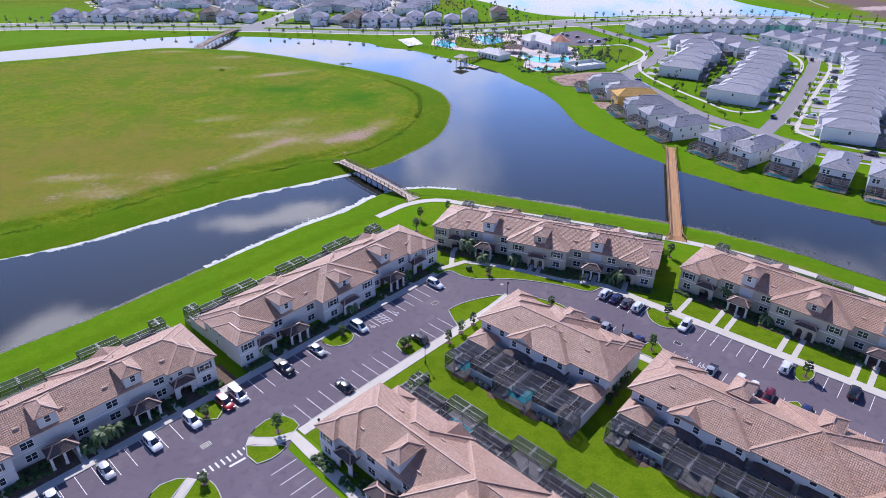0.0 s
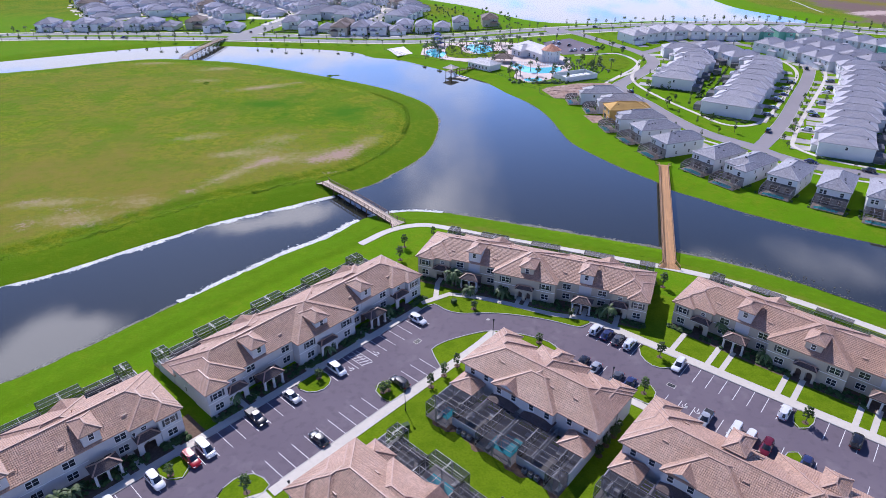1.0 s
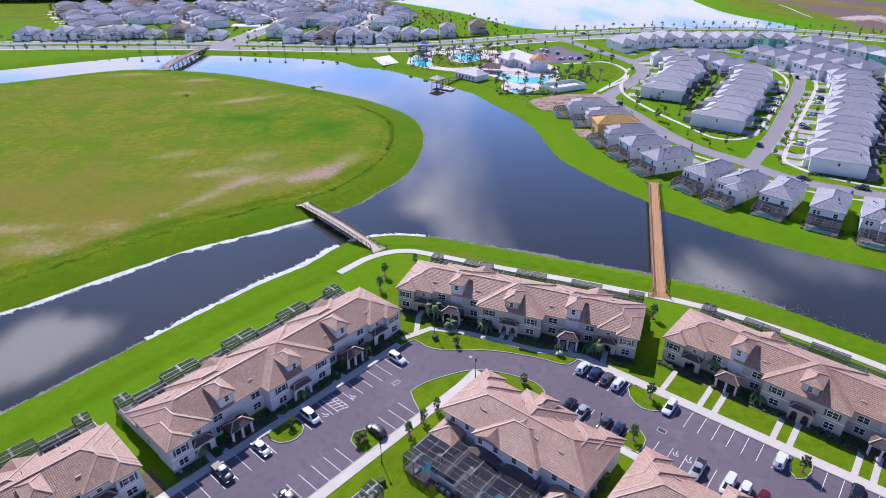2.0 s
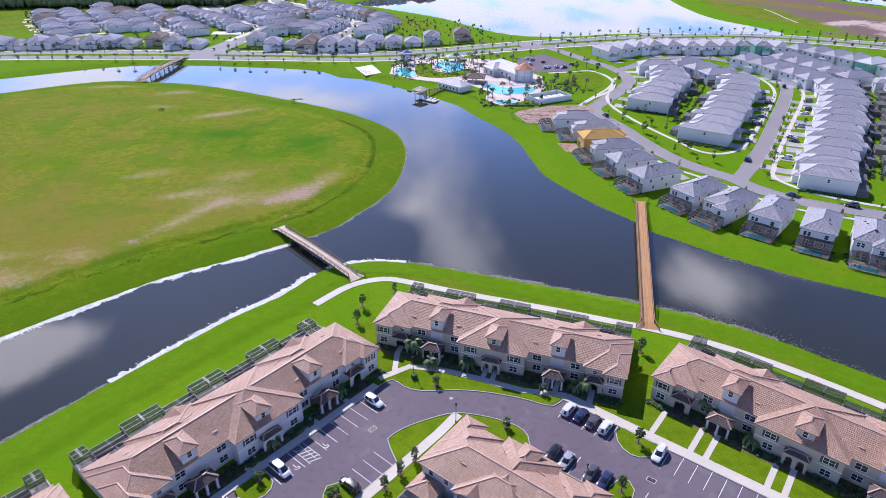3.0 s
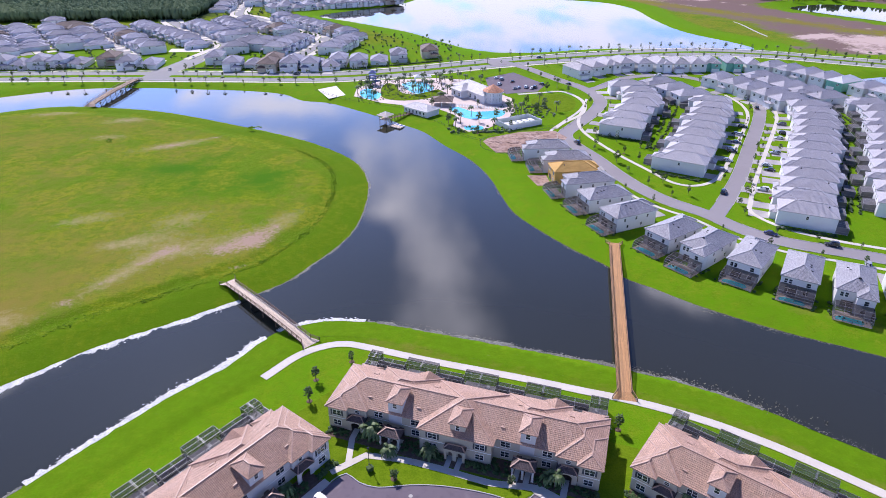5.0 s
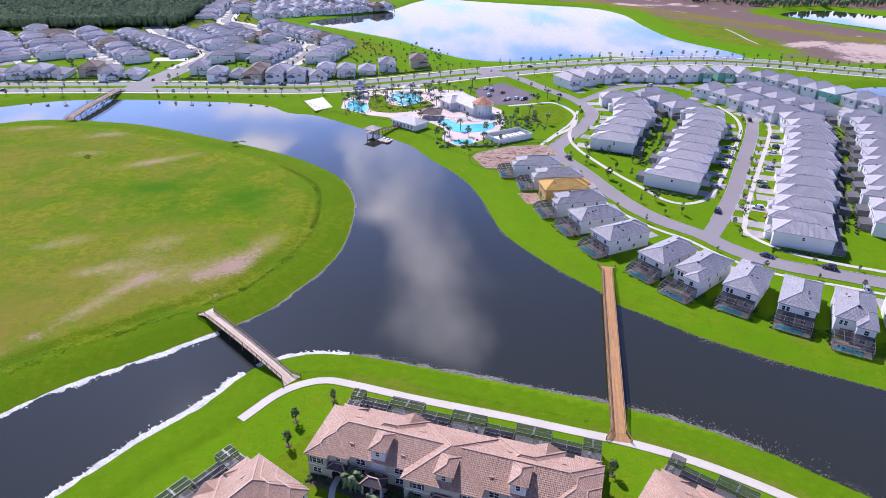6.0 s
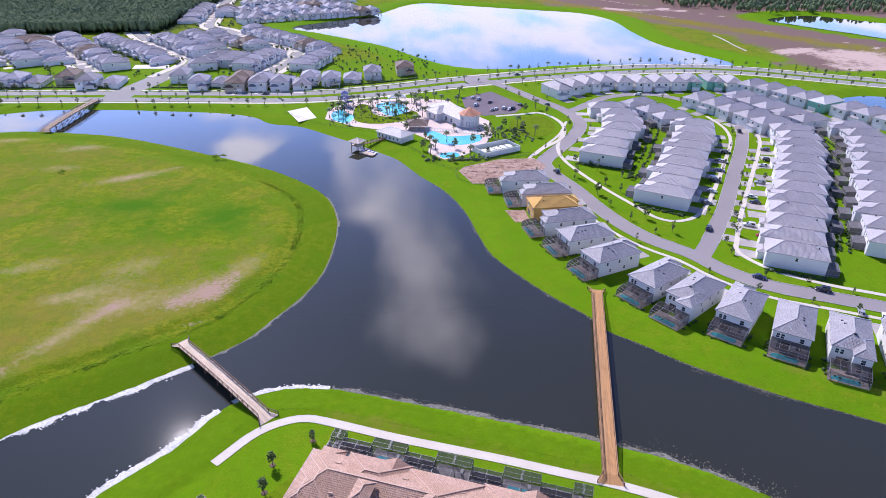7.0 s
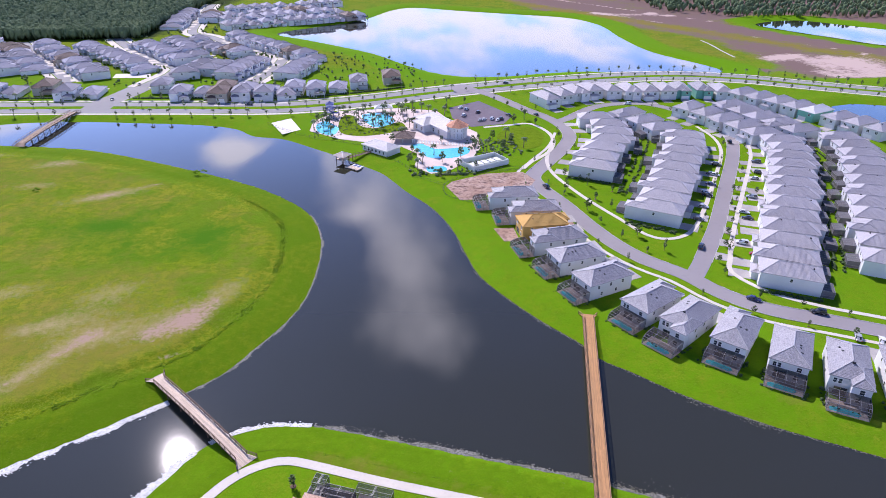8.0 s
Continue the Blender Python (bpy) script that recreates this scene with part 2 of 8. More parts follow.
M["tile"] = material("terracotta_tile", (0.45, 0.275, 0.188), 0.6, extra=tile_colour, rand=0.05,
                     spots=[(0.25, 6, 0.35, 0.7, (0.54, 0.36, 0.275), 0.7), (3.0, 3, 0.45, 0.7, (0.31, 0.175, 0.13), 0.6)])
M["cap"] = material("ridge_tile", (0.48, 0.32, 0.245), 0.5, spots=[(1.5, 4, 0.4, 0.7, (0.36, 0.21, 0.15), 0.6)])
M["grey_tile"] = material("grey_tile", (0.34, 0.335, 0.365), 0.55, extra=tile_colour, rand=0.07,
                          spots=[(0.3, 6, 0.35, 0.7, (0.44, 0.435, 0.465), 0.7), (3.0, 3, 0.45, 0.7, (0.22, 0.215, 0.25), 0.6)])
M["pale_grey_tile"] = material("pale_grey_tile", (0.44, 0.42, 0.445), 0.55, extra=flat_tile_colour, rand=0.07,
                               spots=[(0.3, 6, 0.35, 0.7, (0.5, 0.48, 0.505), 0.7), (3.0, 3, 0.45, 0.7, (0.36, 0.35, 0.38), 0.6)])
M["grey_cap"] = material("grey_ridge_tile", (0.46, 0.45, 0.47), 0.5, rand=0.1, spots=[(1.5, 4, 0.4, 0.7, (0.28, 0.27, 0.29), 0.6)])
M["brown_tile"] = material("brown_tile", (0.16, 0.11, 0.09), 0.75, extra=tile_colour, rand=0.1, spots=[(0.3, 6, 0.35, 0.7, (0.2, 0.14, 0.12), 0.7)])
M["porch_tile"] = material("dark_brown_tile", (0.11, 0.08, 0.075), 0.75, extra=tile_colour, spots=[(0.5, 6, 0.35, 0.7, (0.15, 0.11, 0.1), 0.7)])
M["cream"] = material("cream_stucco", (0.56, 0.55, 0.545), 0.9, bump=0.01, bump_scale=25, spots=[(0.2, 6, 0.4, 0.7, (0.5, 0.49, 0.485), 0.6), (3, 5, 0.5, 0.8, (0.6, 0.59, 0.585), 0.4)])
M["beige"] = material("beige_stucco", (0.46, 0.41, 0.33), 0.9, bump=0.01, bump_scale=25, spots=[(0.2, 6, 0.4, 0.7, (0.4, 0.36, 0.29), 0.6), (3, 5, 0.5, 0.8, (0.5, 0.46, 0.38), 0.4)])
M["white"] = material("white_stucco", (0.68, 0.68, 0.68), 0.9, bump=0.008, bump_scale=25, rand=0.06, spots=[(0.2, 6, 0.4, 0.7, (0.62, 0.62, 0.62), 0.6), (2, 5, 0.5, 0.8, (0.72, 0.72, 0.72), 0.4)])
M["far_wall"] = material("pale_far_stucco", (0.78, 0.775, 0.77), 0.9, rand=0.14, spots=[(0.2, 6, 0.4, 0.7, (0.6, 0.59, 0.58), 0.6)])
M["trim"] = material("white_trim", (0.78, 0.77, 0.74), 0.6, spots=[(2, 4, 0.5, 0.8, (0.68, 0.67, 0.64), 0.5)])
M["glass"] = material("window_glass", (0.03, 0.035, 0.045), 0.06, spec=0.9, spots=[(0.7, 2, 0.4, 0.7, (0.07, 0.075, 0.085), 0.6)])
M["shutter"] = material("dark_shutter", (0.045, 0.05, 0.06), 0.6, spots=[(3, 3, 0.4, 0.7, (0.06, 0.065, 0.075), 0.6)])
M["door"] = material("dark_door", (0.09, 0.06, 0.05), 0.5, spots=[(2, 3, 0.4, 0.7, (0.12, 0.08, 0.06), 0.6)])
M["bronze"] = material("bronze_frame", (0.28, 0.28, 0.295), 0.5, metal=0.3, spots=[(3, 3, 0.4, 0.7, (0.16, 0.16, 0.165), 0.6)])
M["alu"] = material("pale_aluminium_frame", (0.42, 0.42, 0.43), 0.5, metal=0.3, spots=[(3, 3, 0.4, 0.7, (0.35, 0.35, 0.36), 0.6)])
M["screen"] = material("insect_screen", (0.05, 0.051, 0.06), 0.9, alpha=0.5, spec=0.1, spots=[(0.5, 3, 0.4, 0.7, (0.075, 0.075, 0.085), 0.6)])
M["screen_dark"] = material("dark_insect_screen", (0.035, 0.032, 0.036), 0.9, alpha=0.72, spec=0.1, spots=[(0.5, 3, 0.4, 0.7, (0.04, 0.04, 0.045), 0.6)])
M["screen_thin"] = material("thin_insect_screen", (0.04, 0.04, 0.045), 0.9, alpha=0.42, spec=0.1, spots=[(0.5, 3, 0.4, 0.7, (0.085, 0.085, 0.09), 0.6)])
M["screen_grey"] = material("grey_insect_screen", (0.15, 0.145, 0.16), 0.9, alpha=0.8, spec=0.1, rand=0.2, spots=[(0.5, 3, 0.4, 0.7, (0.2, 0.195, 0.21), 0.6)])
# far roofs paler and bluer than the tile itself: haze put into the colour
M["far_tile"] = material("hazed_grey_tile", (0.27, 0.27, 0.34), 0.75, extra=flat_tile_colour, rand=0.24, spots=[(0.3, 6, 0.35, 0.7, (0.34, 0.34, 0.4), 0.7)])
M["club_roof"] = material("bleached_roof_sheet", (0.64, 0.62, 0.62), 0.6, extra=flat_tile_colour, spots=[(0.3, 6, 0.35, 0.7, (0.56, 0.545, 0.55), 0.7)])
M["garden_leaf"] = material("tropical_leaf", (0.085, 0.14, 0.04), 0.7, coords="World", spots=[(0.5, 5, 0.4, 0.7, (0.14, 0.17, 0.08), 0.8)])
M["far_cap"] = material("slate_grey_ridge", (0.22, 0.22, 0.26), 0.75, rand=0.1, spots=[(0.3, 6, 0.35, 0.7, (0.17, 0.17, 0.2), 0.7)])
M["pool"] = material("pool_water", (0.08, 0.55, 0.66), 0.05, spots=[(0.6, 4, 0.4, 0.7, (0.15, 0.66, 0.74), 0.7)], coords="World", bump=0.02, bump_scale=3)
M["deckwood"] = material("new_deck_wood", (0.5, 0.27, 0.11), 0.75, extra=deck_boards, spots=[(0.5, 5, 0.4, 0.7, (0.42, 0.22, 0.09), 0.6)])
M["palewood"] = material("bleached_deck_wood", (0.64, 0.52, 0.41), 0.8, extra=deck_boards, spots=[(0.5, 5, 0.4, 0.7, (0.55, 0.44, 0.34), 0.6)])
M["oldwood"] = material("weathered_deck_wood", (0.4, 0.29, 0.21), 0.8, extra=deck_boards, spots=[(0.5, 5, 0.4, 0.7, (0.33, 0.23, 0.16), 0.6)])
M["railwood"] = material("brown_rail_wood", (0.12, 0.065, 0.04), 0.75, spots=[(2, 5, 0.4, 0.7, (0.17, 0.1, 0.06), 0.6)])
M["lightwood"] = material("light_rail_wood", (0.42, 0.24, 0.12), 0.75, spots=[(2, 5, 0.4, 0.7, (0.34, 0.18, 0.09), 0.6)])
M["bark"] = material("bark", (0.2, 0.16, 0.12), 0.9, bump=0.02, bump_scale=8, spots=[(3, 5, 0.4, 0.7, (0.12, 0.09, 0.07), 0.7)])
M["leaf"] = material("leaf", (0.05, 0.095, 0.018), 0.7, rand=0.25, spots=[(0.8, 4, 0.4, 0.7, (0.09, 0.13, 0.03), 0.7)])
M["palmleaf"] = material("palm_leaf", (0.075, 0.13, 0.035), 0.6, rand=0.2, spots=[(0.8, 4, 0.4, 0.7, (0.14, 0.17, 0.08), 0.7)])
M["hedge"] = material("hedge_leaf", (0.035, 0.075, 0.015), 0.8, spots=[(0.8, 5, 0.4, 0.7, (0.07, 0.12, 0.03), 0.8)], coords="World")
M["tussock"] = material("rough_grass", (0.1, 0.2, 0.006), 0.95, spec=0.03, coords="World", spots=[(0.8, 5, 0.4, 0.7, (0.13, 0.2, 0.02), 0.8)])
# leaf colour lifted and greyed, so distance haze is painted into the woods
M["forest"] = material("hazed_forest_leaf", (0.115, 0.165, 0.085), 0.9, spec=0.1, spots=[(0.012, 5, 0.4, 0.65, (0.16, 0.215, 0.095), 0.8), (0.2, 4, 0.4, 0.7, (0.085, 0.125, 0.065), 0.6)], coords="World")
M["soil"] = material("bare_soil", (0.36, 0.23, 0.17), 0.95, coords="World", bump=0.1, bump_scale=1, spots=[(0.15, 6, 0.4, 0.65, (0.5, 0.36, 0.29), 0.8), (0.6, 8, 0.47, 0.6, (0.2, 0.115, 0.085), 0.75)])
M["mulch"] = material("bark_mulch", (0.12, 0.075, 0.05), 0.95, coords="World", bump=0.05, bump_scale=6, spots=[(1.5, 6, 0.4, 0.65, (0.18, 0.12, 0.08), 0.8)])
M["scum"] = material("pale_shore_scum", (0.72, 0.72, 0.7), 0.8, coords="World", bump=0.03, bump_scale=4, spots=[(0.4, 6, 0.4, 0.65, (0.52, 0.52, 0.49), 0.8), (4.5, 5, 0.52, 0.6, (0.2, 0.21, 0.17), 0.8)])
M["scum_grey"] = material("grey_shore_scum", (0.17, 0.165, 0.13), 0.85, coords="World", spots=[(0.25, 6, 0.42, 0.62, (0.27, 0.262, 0.23), 0.8), (2.5, 6, 0.47, 0.56, (0.07, 0.075, 0.055), 0.85)])
M["reed"] = material("dry_reed", (0.14, 0.13, 0.095), 0.9, coords="World", spots=[(0.3, 6, 0.4, 0.65, (0.2, 0.19, 0.11), 0.8)])
M["paver"] = material("grey_pavers", (0.36, 0.335, 0.325), 0.85, coords="World", rand=0.2, spots=[(0.3, 6, 0.4, 0.65, (0.44, 0.41, 0.39), 0.8), (2.5, 5, 0.5, 0.75, (0.24, 0.222, 0.216), 0.5)])
M["paving"] = material("pinkish_paving", (0.62, 0.5, 0.44), 0.85, coords="World", spots=[(0.1, 6, 0.4, 0.65, (0.7, 0.6, 0.54), 0.8), (1.5, 5, 0.5, 0.75, (0.5, 0.4, 0.36), 0.4)])
M["sand"] = material("white_sand", (0.78, 0.74, 0.68), 0.95, coords="World", spots=[(0.3, 6, 0.4, 0.65, (0.7, 0.66, 0.6), 0.8)])
M["osb"] = material("orange_board", (0.6, 0.36, 0.1), 0.85, spots=[(0.4, 5, 0.4, 0.7, (0.5, 0.3, 0.08), 0.7)], rand=0.04)
M["greenwrap"] = material("green_sheathing", (0.16, 0.42, 0.34), 0.7, spots=[(0.4, 5, 0.4, 0.7, (0.2, 0.48, 0.4), 0.7)])
M["orange_tile"] = material("orange_tile", (0.62, 0.28, 0.16), 0.75, extra=tile_colour, spots=[(0.3, 6, 0.35, 0.7, (0.7, 0.36, 0.22), 0.7)])
M["rubber"] = material("tyre_rubber", (0.02, 0.02, 0.02), 0.8, spots=[(5, 3, 0.4, 0.7, (0.03, 0.03, 0.03), 0.5)])
M["chrome"] = material("alloy", (0.5, 0.5, 0.52), 0.3, metal=0.9)
M["lamp_glass"] = material("headlight_glass", (0.7, 0.72, 0.75), 0.1)
M["tail"] = material("tail_light", (0.4, 0.02, 0.02), 0.2)
M["black"] = material("black_metal", (0.02, 0.02, 0.022), 0.5, spots=[(3, 3, 0.4, 0.7, (0.035, 0.035, 0.037), 0.5)])
M["canvas_blue"] = material("blue_plastic", (0.05, 0.08, 0.3), 0.5, spots=[(1, 3, 0.4, 0.7, (0.08, 0.12, 0.4), 0.5)])
PAINT = {}
for _n, _c in dict(white=(0.78, 0.78, 0.78), silver=(0.45, 0.46, 0.48), black=(0.015, 0.015, 0.018), red=(0.4, 0.015, 0.02), blue=(0.03, 0.04, 0.12), grey=(0.12, 0.12, 0.13), maroon=(0.14, 0.01, 0.02)).items():
    PAINT[_n] = material(_n + "_car_paint", _c, 0.25, metal=0.2 if _n in ("silver", "grey") else 0.0, spec=0.6, spots=[(1.2, 3, 0.4, 0.7, tuple(v * 0.9 for v in _c), 0.5)])
    PAINT[_n].node_tree.nodes["Principled BSDF"].inputs["Coat Weight"].default_value = 0.6


def water_material():
    mat = material("lake_water", (0.032, 0.034, 0.026), 0.035, spec=0.5, coords="World", spots=[(0.01, 4, 0.4, 0.65, (0.03, 0.031, 0.018), 0.7)])
    nt = mat.node_tree
    N, K = nt.nodes.new, nt.links.new
    p = nt.nodes["Principled BSDF"]
    p.inputs["IOR"].default_value = 1.55
    geo, b = N("ShaderNodeNewGeometry"), N("ShaderNodeBump")
    n1 = N("ShaderNodeTexNoise")
    n1.inputs["Scale"].default_value, n1.inputs["Detail"].default_value = 0.6, 4
    b.inputs["Strength"].default_value, b.inputs["Distance"].default_value = 1.0, 0.0018
    K(geo.outputs["Position"], n1.inputs["Vector"]), K(n1.outputs["Fac"], b.inputs["Height"]), K(b.outputs[0], p.inputs["Normal"])
    return mat


M["water"] = water_material()

# ---- building helpers ----
class Shape:
    """Collects faces, with lengths along them for roof rows, and turns them into one mesh."""

    def __init__(self):
        self.v, self.f, self.uv, self.slot, self.slots = [], [], [], 0, []

    def face(self, pts, uv=None):
        n = len(self.v)
        self.v += [tuple(p) for p in pts]
        self.f.append(list(range(n, n + len(pts))))
        self.slots.append(self.slot)
        self.uv += uv or [(p[0] + p[1], p[2]) for p in pts]

    def box(self, x0, y0, z0, x1, y1, z1):
        a, b, c, d = (x0, y0, z0), (x1, y0, z0), (x1, y1, z0), (x0, y1, z0)
        e, f, g, h = (x0, y0, z1), (x1, y0, z1), (x1, y1, z1), (x0, y1, z1)
        for q in ((d, c, b, a), (e, f, g, h), (a, b, f, e), (b, c, g, f), (c, d, h, g), (d, a, e, h)):
            self.face(q)

    def prism(self, poly, z0, z1):
        area = sum(poly[i - 1][0] * poly[i][1] - poly[i][0] * poly[i - 1][1] for i in range(len(poly)))
        poly = list(poly) if area > 0 else list(poly)[::-1]
        self.face([(x, y, z1) for x, y in poly])
        self.face([(x, y, z0) for x, y in poly[::-1]])
        for i in range(len(poly)):
            (ax, ay), (bx, by) = poly[i - 1], poly[i]
            self.face([(ax, ay, z0), (bx, by, z0), (bx, by, z1), (ax, ay, z1)])

    def bar(self, p, q, w=0.1, h=None):
        """A square bar from p to q."""
        p, q, h = Vector(p), Vector(q), h or w
        d = (q - p).normalized()
        side = d.cross(Vector((0, 0, 1)))
        side = Vector((1, 0, 0)) if side.length < 1e-3 else side.normalized()
        up = side.cross(d)
        s, u = side * w / 2, up * h / 2
        a = [p - s - u, p + s - u, p + s + u, p - s + u]
        b = [q - s - u, q + s - u, q + s + u, q - s + u]
        self.face(a[::-1]), self.face(b)
        for i in range(4):
            self.face([a[i - 1], a[i], b[i], b[i - 1]])
        return a

    def cyl(self, x, y, z0, z1, r0, r1=None, n=8):
        r1 = r0 if r1 is None else r1
        lo = [(x + r0 * math.cos(2 * math.pi * i / n), y + r0 * math.sin(2 * math.pi * i / n), z0) for i in range(n)]
        hi = [(x + r1 * math.cos(2 * math.pi * i / n), y + r1 * math.sin(2 * math.pi * i / n), z1) for i in range(n)]
        for i in range(n):
            self.face([lo[i - 1], lo[i], hi[i], hi[i - 1]])
        self.face(hi), self.face(lo[::-1])

    def tube(self, pts, radii, n=6):
        rings = []
        for k, p in enumerate(pts):
            d = (Vector(pts[min(k + 1, len(pts) - 1)]) - Vector(pts[max(k - 1, 0)])).normalized()
            a = d.orthogonal().normalized()
            b = d.cross(a)
            rings.append([Vector(p) + (a * math.cos(2 * math.pi * i / n) + b * math.sin(2 * math.pi * i / n)) * radii[k] for i in range(n)])
        for lo, hi in zip(rings, rings[1:]):
            for i in range(n):
                self.face([lo[i - 1], lo[i], hi[i], hi[i - 1]])
        self.face(rings[-1])

    def blob(self, x, y, z, r, squash=0.8, n=6, rows=3):
        """An uneven clump."""
        off = random.random() * 6
        pts = [[(x + r * random.uniform(0.75, 1.15) * math.cos(off + 2 * math.pi * i / n) * math.sin(a), y + r * random.uniform(0.75, 1.15) * math.sin(off + 2 * math.pi * i / n) * math.sin(a), z + r * squash * math.cos(a)) for i in range(n)] for a in [math.pi * (k + 1) / (rows + 1) for k in range(rows)]]
        top, low = (x, y, z + r * squash), (x, y, z - r * squash)
        for i in range(n):
            self.face([top, pts[0][i - 1], pts[0][i]])
            self.face([low, pts[-1][i], pts[-1][i - 1]])
            for k in range(rows - 1):
                self.face([pts[k][i], pts[k][i - 1], pts[k + 1][i - 1], pts[k + 1][i]])

    def slope(self, a, b, c, d, course, lift):
        """A roof plane with eave a-b and ridge d-c, laid in stepped rows of tiles."""
        a, b, c, d = map(Vector, (a, b, c, d))
        n = (b - a).cross(d - a)
        n = (b - a).cross(c - a) if n.length < 1e-6 else n
        n = n.normalized()
        out = n * lift
        along = (b - a).normalized()
        rise = ((c + d) / 2 - (a + b) / 2)
        length = (rise - along * rise.dot(along)).length
        rows = max(1, round(length / course))
        for i in range(rows):
            s, t = i / rows, (i + 1) / rows
            p, q, r, u = a.lerp(d, s), b.lerp(c, s), b.lerp(c, t), a.lerp(d, t)
            uv = [((w - a).dot(along), length * z) for w, z in ((p, s), (q, s), (r, t), (u, t))]
            self.face([p + out, q + out, r, u], uv)
            self.face([p, q, q + out, p + out], [uv[0], uv[1], uv[1], uv[0]])

    def mesh(self, name, mat, smooth=0):
        """The mesh; smooth: degrees under which joined faces are shaded as one."""
        me = bpy.data.meshes.new(name)
        if smooth:
            at, order = {}, []
            for p in self.v:
                key = tuple(round(c, 4) for c in p)
                order.append(at.setdefault(key, len(at)))
            me.from_pydata(list(at), [], [[order[i] for i in f] for f in self.f])
        else:
            me.from_pydata(self.v, [], self.f)
        layer = me.uv_layers.new(name="UVMap")
        layer.data.foreach_set("uv", np.array(self.uv, dtype=np.float32).ravel())
        for one in mat if isinstance(mat, (list, tuple)) else [mat]:
            me.materials.append(one)
        if any(self.slots):
            me.polygons.foreach_set("material_index", self.slots)
        if smooth:
            me.polygons.foreach_set("use_smooth", np.ones(len(self.f), bool))
            me.set_sharp_from_angle(angle=radians(smooth))
        me.update()
        return me


def part(name, shape, mat, parent=None, label="", at=None):
    """One mesh object, under a thing or a part."""
    ob = new(name, shape.mesh(name, mat) if isinstance(shape, Shape) else shape)
    if parent:
        ob.parent = parent
    if at is not None:
        ob.matrix_basis = at if isinstance(at, Matrix) else Matrix.Translation(at)
    return tagged(ob, label)


def thing(name, label, category, m=None, group="", kind=""):
    ob = new(name)
    if m is not None:
        ob.matrix_basis = m
    return tagged(ob, label, category, group, kind)


def hip_roof(roof, x0, y0, x1, y1, z, pitch, course=0.42, lift=0.06, gable=False, caps=True):
    """A hipped roof over a rectangle, its eave at height z. The ridge runs along the longer side."""
    w, d = x1 - x0, y1 - y0
    if w >= d:
        h, r = d / 2 * pitch, 0.0 if gable else d / 2
        A, B = (x0 + r, (y0 + y1) / 2, z + h), (x1 - r, (y0 + y1) / 2, z + h)
        planes = [((x0, y0), (x1, y0), B, A), ((x1, y0), (x1, y1), B, B), ((x1, y1), (x0, y1), A, B), ((x0, y1), (x0, y0), A, A)]
        ends = [(x0, y0, A), (x0, y1, A), (x1, y0, B), (x1, y1, B)]
    else:
        h, r = w / 2 * pitch, 0.0 if gable else w / 2
        A, B = ((x0 + x1) / 2, y0 + r, z + h), ((x0 + x1) / 2, y1 - r, z + h)
        planes = [((x0, y0), (x1, y0), A, A), ((x1, y0), (x1, y1), B, A), ((x1, y1), (x0, y1), B, B), ((x0, y1), (x0, y0), A, B)]
        ends = [(x0, y0, A), (x1, y0, A), (x0, y1, B), (x1, y1, B)]
    for p, q, c, d_ in planes:
        roof.slope((*p, z), (*q, z), c, d_, course, lift)
    roof.box(x0 + 0.03, y0 + 0.03, z - 0.2, x1 - 0.03, y1 - 0.03, z + 0.01)
    roof.face([(x0, y0, z), (x0 + 0.03, y0 + 0.03, z - 0.2), (x0 + 0.03, y0 + 0.03, z + 0.01)])
    if caps:
        roof.slot = 1
        for x, y, top in ends:
            foot = roof.bar((x, y, z + 0.06), (top[0], top[1], top[2] + 0.06), 0.24, 0.13)
            roof.face([(x, y, z), foot[0], foot[1]])
        if (Vector(A) - Vector(B)).length > 0.3:
            foot = roof.bar((A[0], A[1], A[2] + 0.06), (B[0], B[1], B[2] + 0.06), 0.26, 0.15)
            roof.face([A, foot[0], foot[1]])
        roof.slot = 0
    return z + h


def add_roof(parent, mats, *args, name="roof", label="", **kw):
    """One hipped roof as a part of its own."""
    r = Shape()
    hip_roof(r, *args, **kw)
    return part(name, r, [M[k] for k in mats], parent, label)


def smooth_line(pts, step=4.0, closed=False):
    """Points along a smooth curve through the given ones."""
    pts = [np.array(p, float) for p in pts]
    n, out = len(pts), []
    for i in range(n if closed else n - 1):
        p0, p1, p2, p3 = (pts[(i + k) % n] if closed else pts[min(max(i + k, 0), n - 1)] for k in (-1, 0, 1, 2))
        m = max(1, int(np.linalg.norm(p2 - p1) / step))
        for k in range(m):
            t = k / m
            out.append(0.5 * (2 * p1 + (p2 - p0) * t + (2 * p0 - 5 * p1 + 4 * p2 - p3) * t * t + (3 * p1 - p0 - 3 * p2 + p3) * t ** 3))
    if not closed:
        out.append(pts[-1])
    return np.array(out)


def offset_line(pts, d):
    """The line moved d to its left."""
    pts = np.asarray(pts, float)
    t = np.gradient(pts, axis=0)
    t /= np.linalg.norm(t, axis=1)[:, None] + 1e-9
    return pts + d * np.stack([-t[:, 1], t[:, 0]], 1)


def strip(shape, left, right, z):
    for i in range(len(left) - 1):
        shape.face([(*right[i], z), (*right[i + 1], z), (*left[i + 1], z), (*left[i], z)])


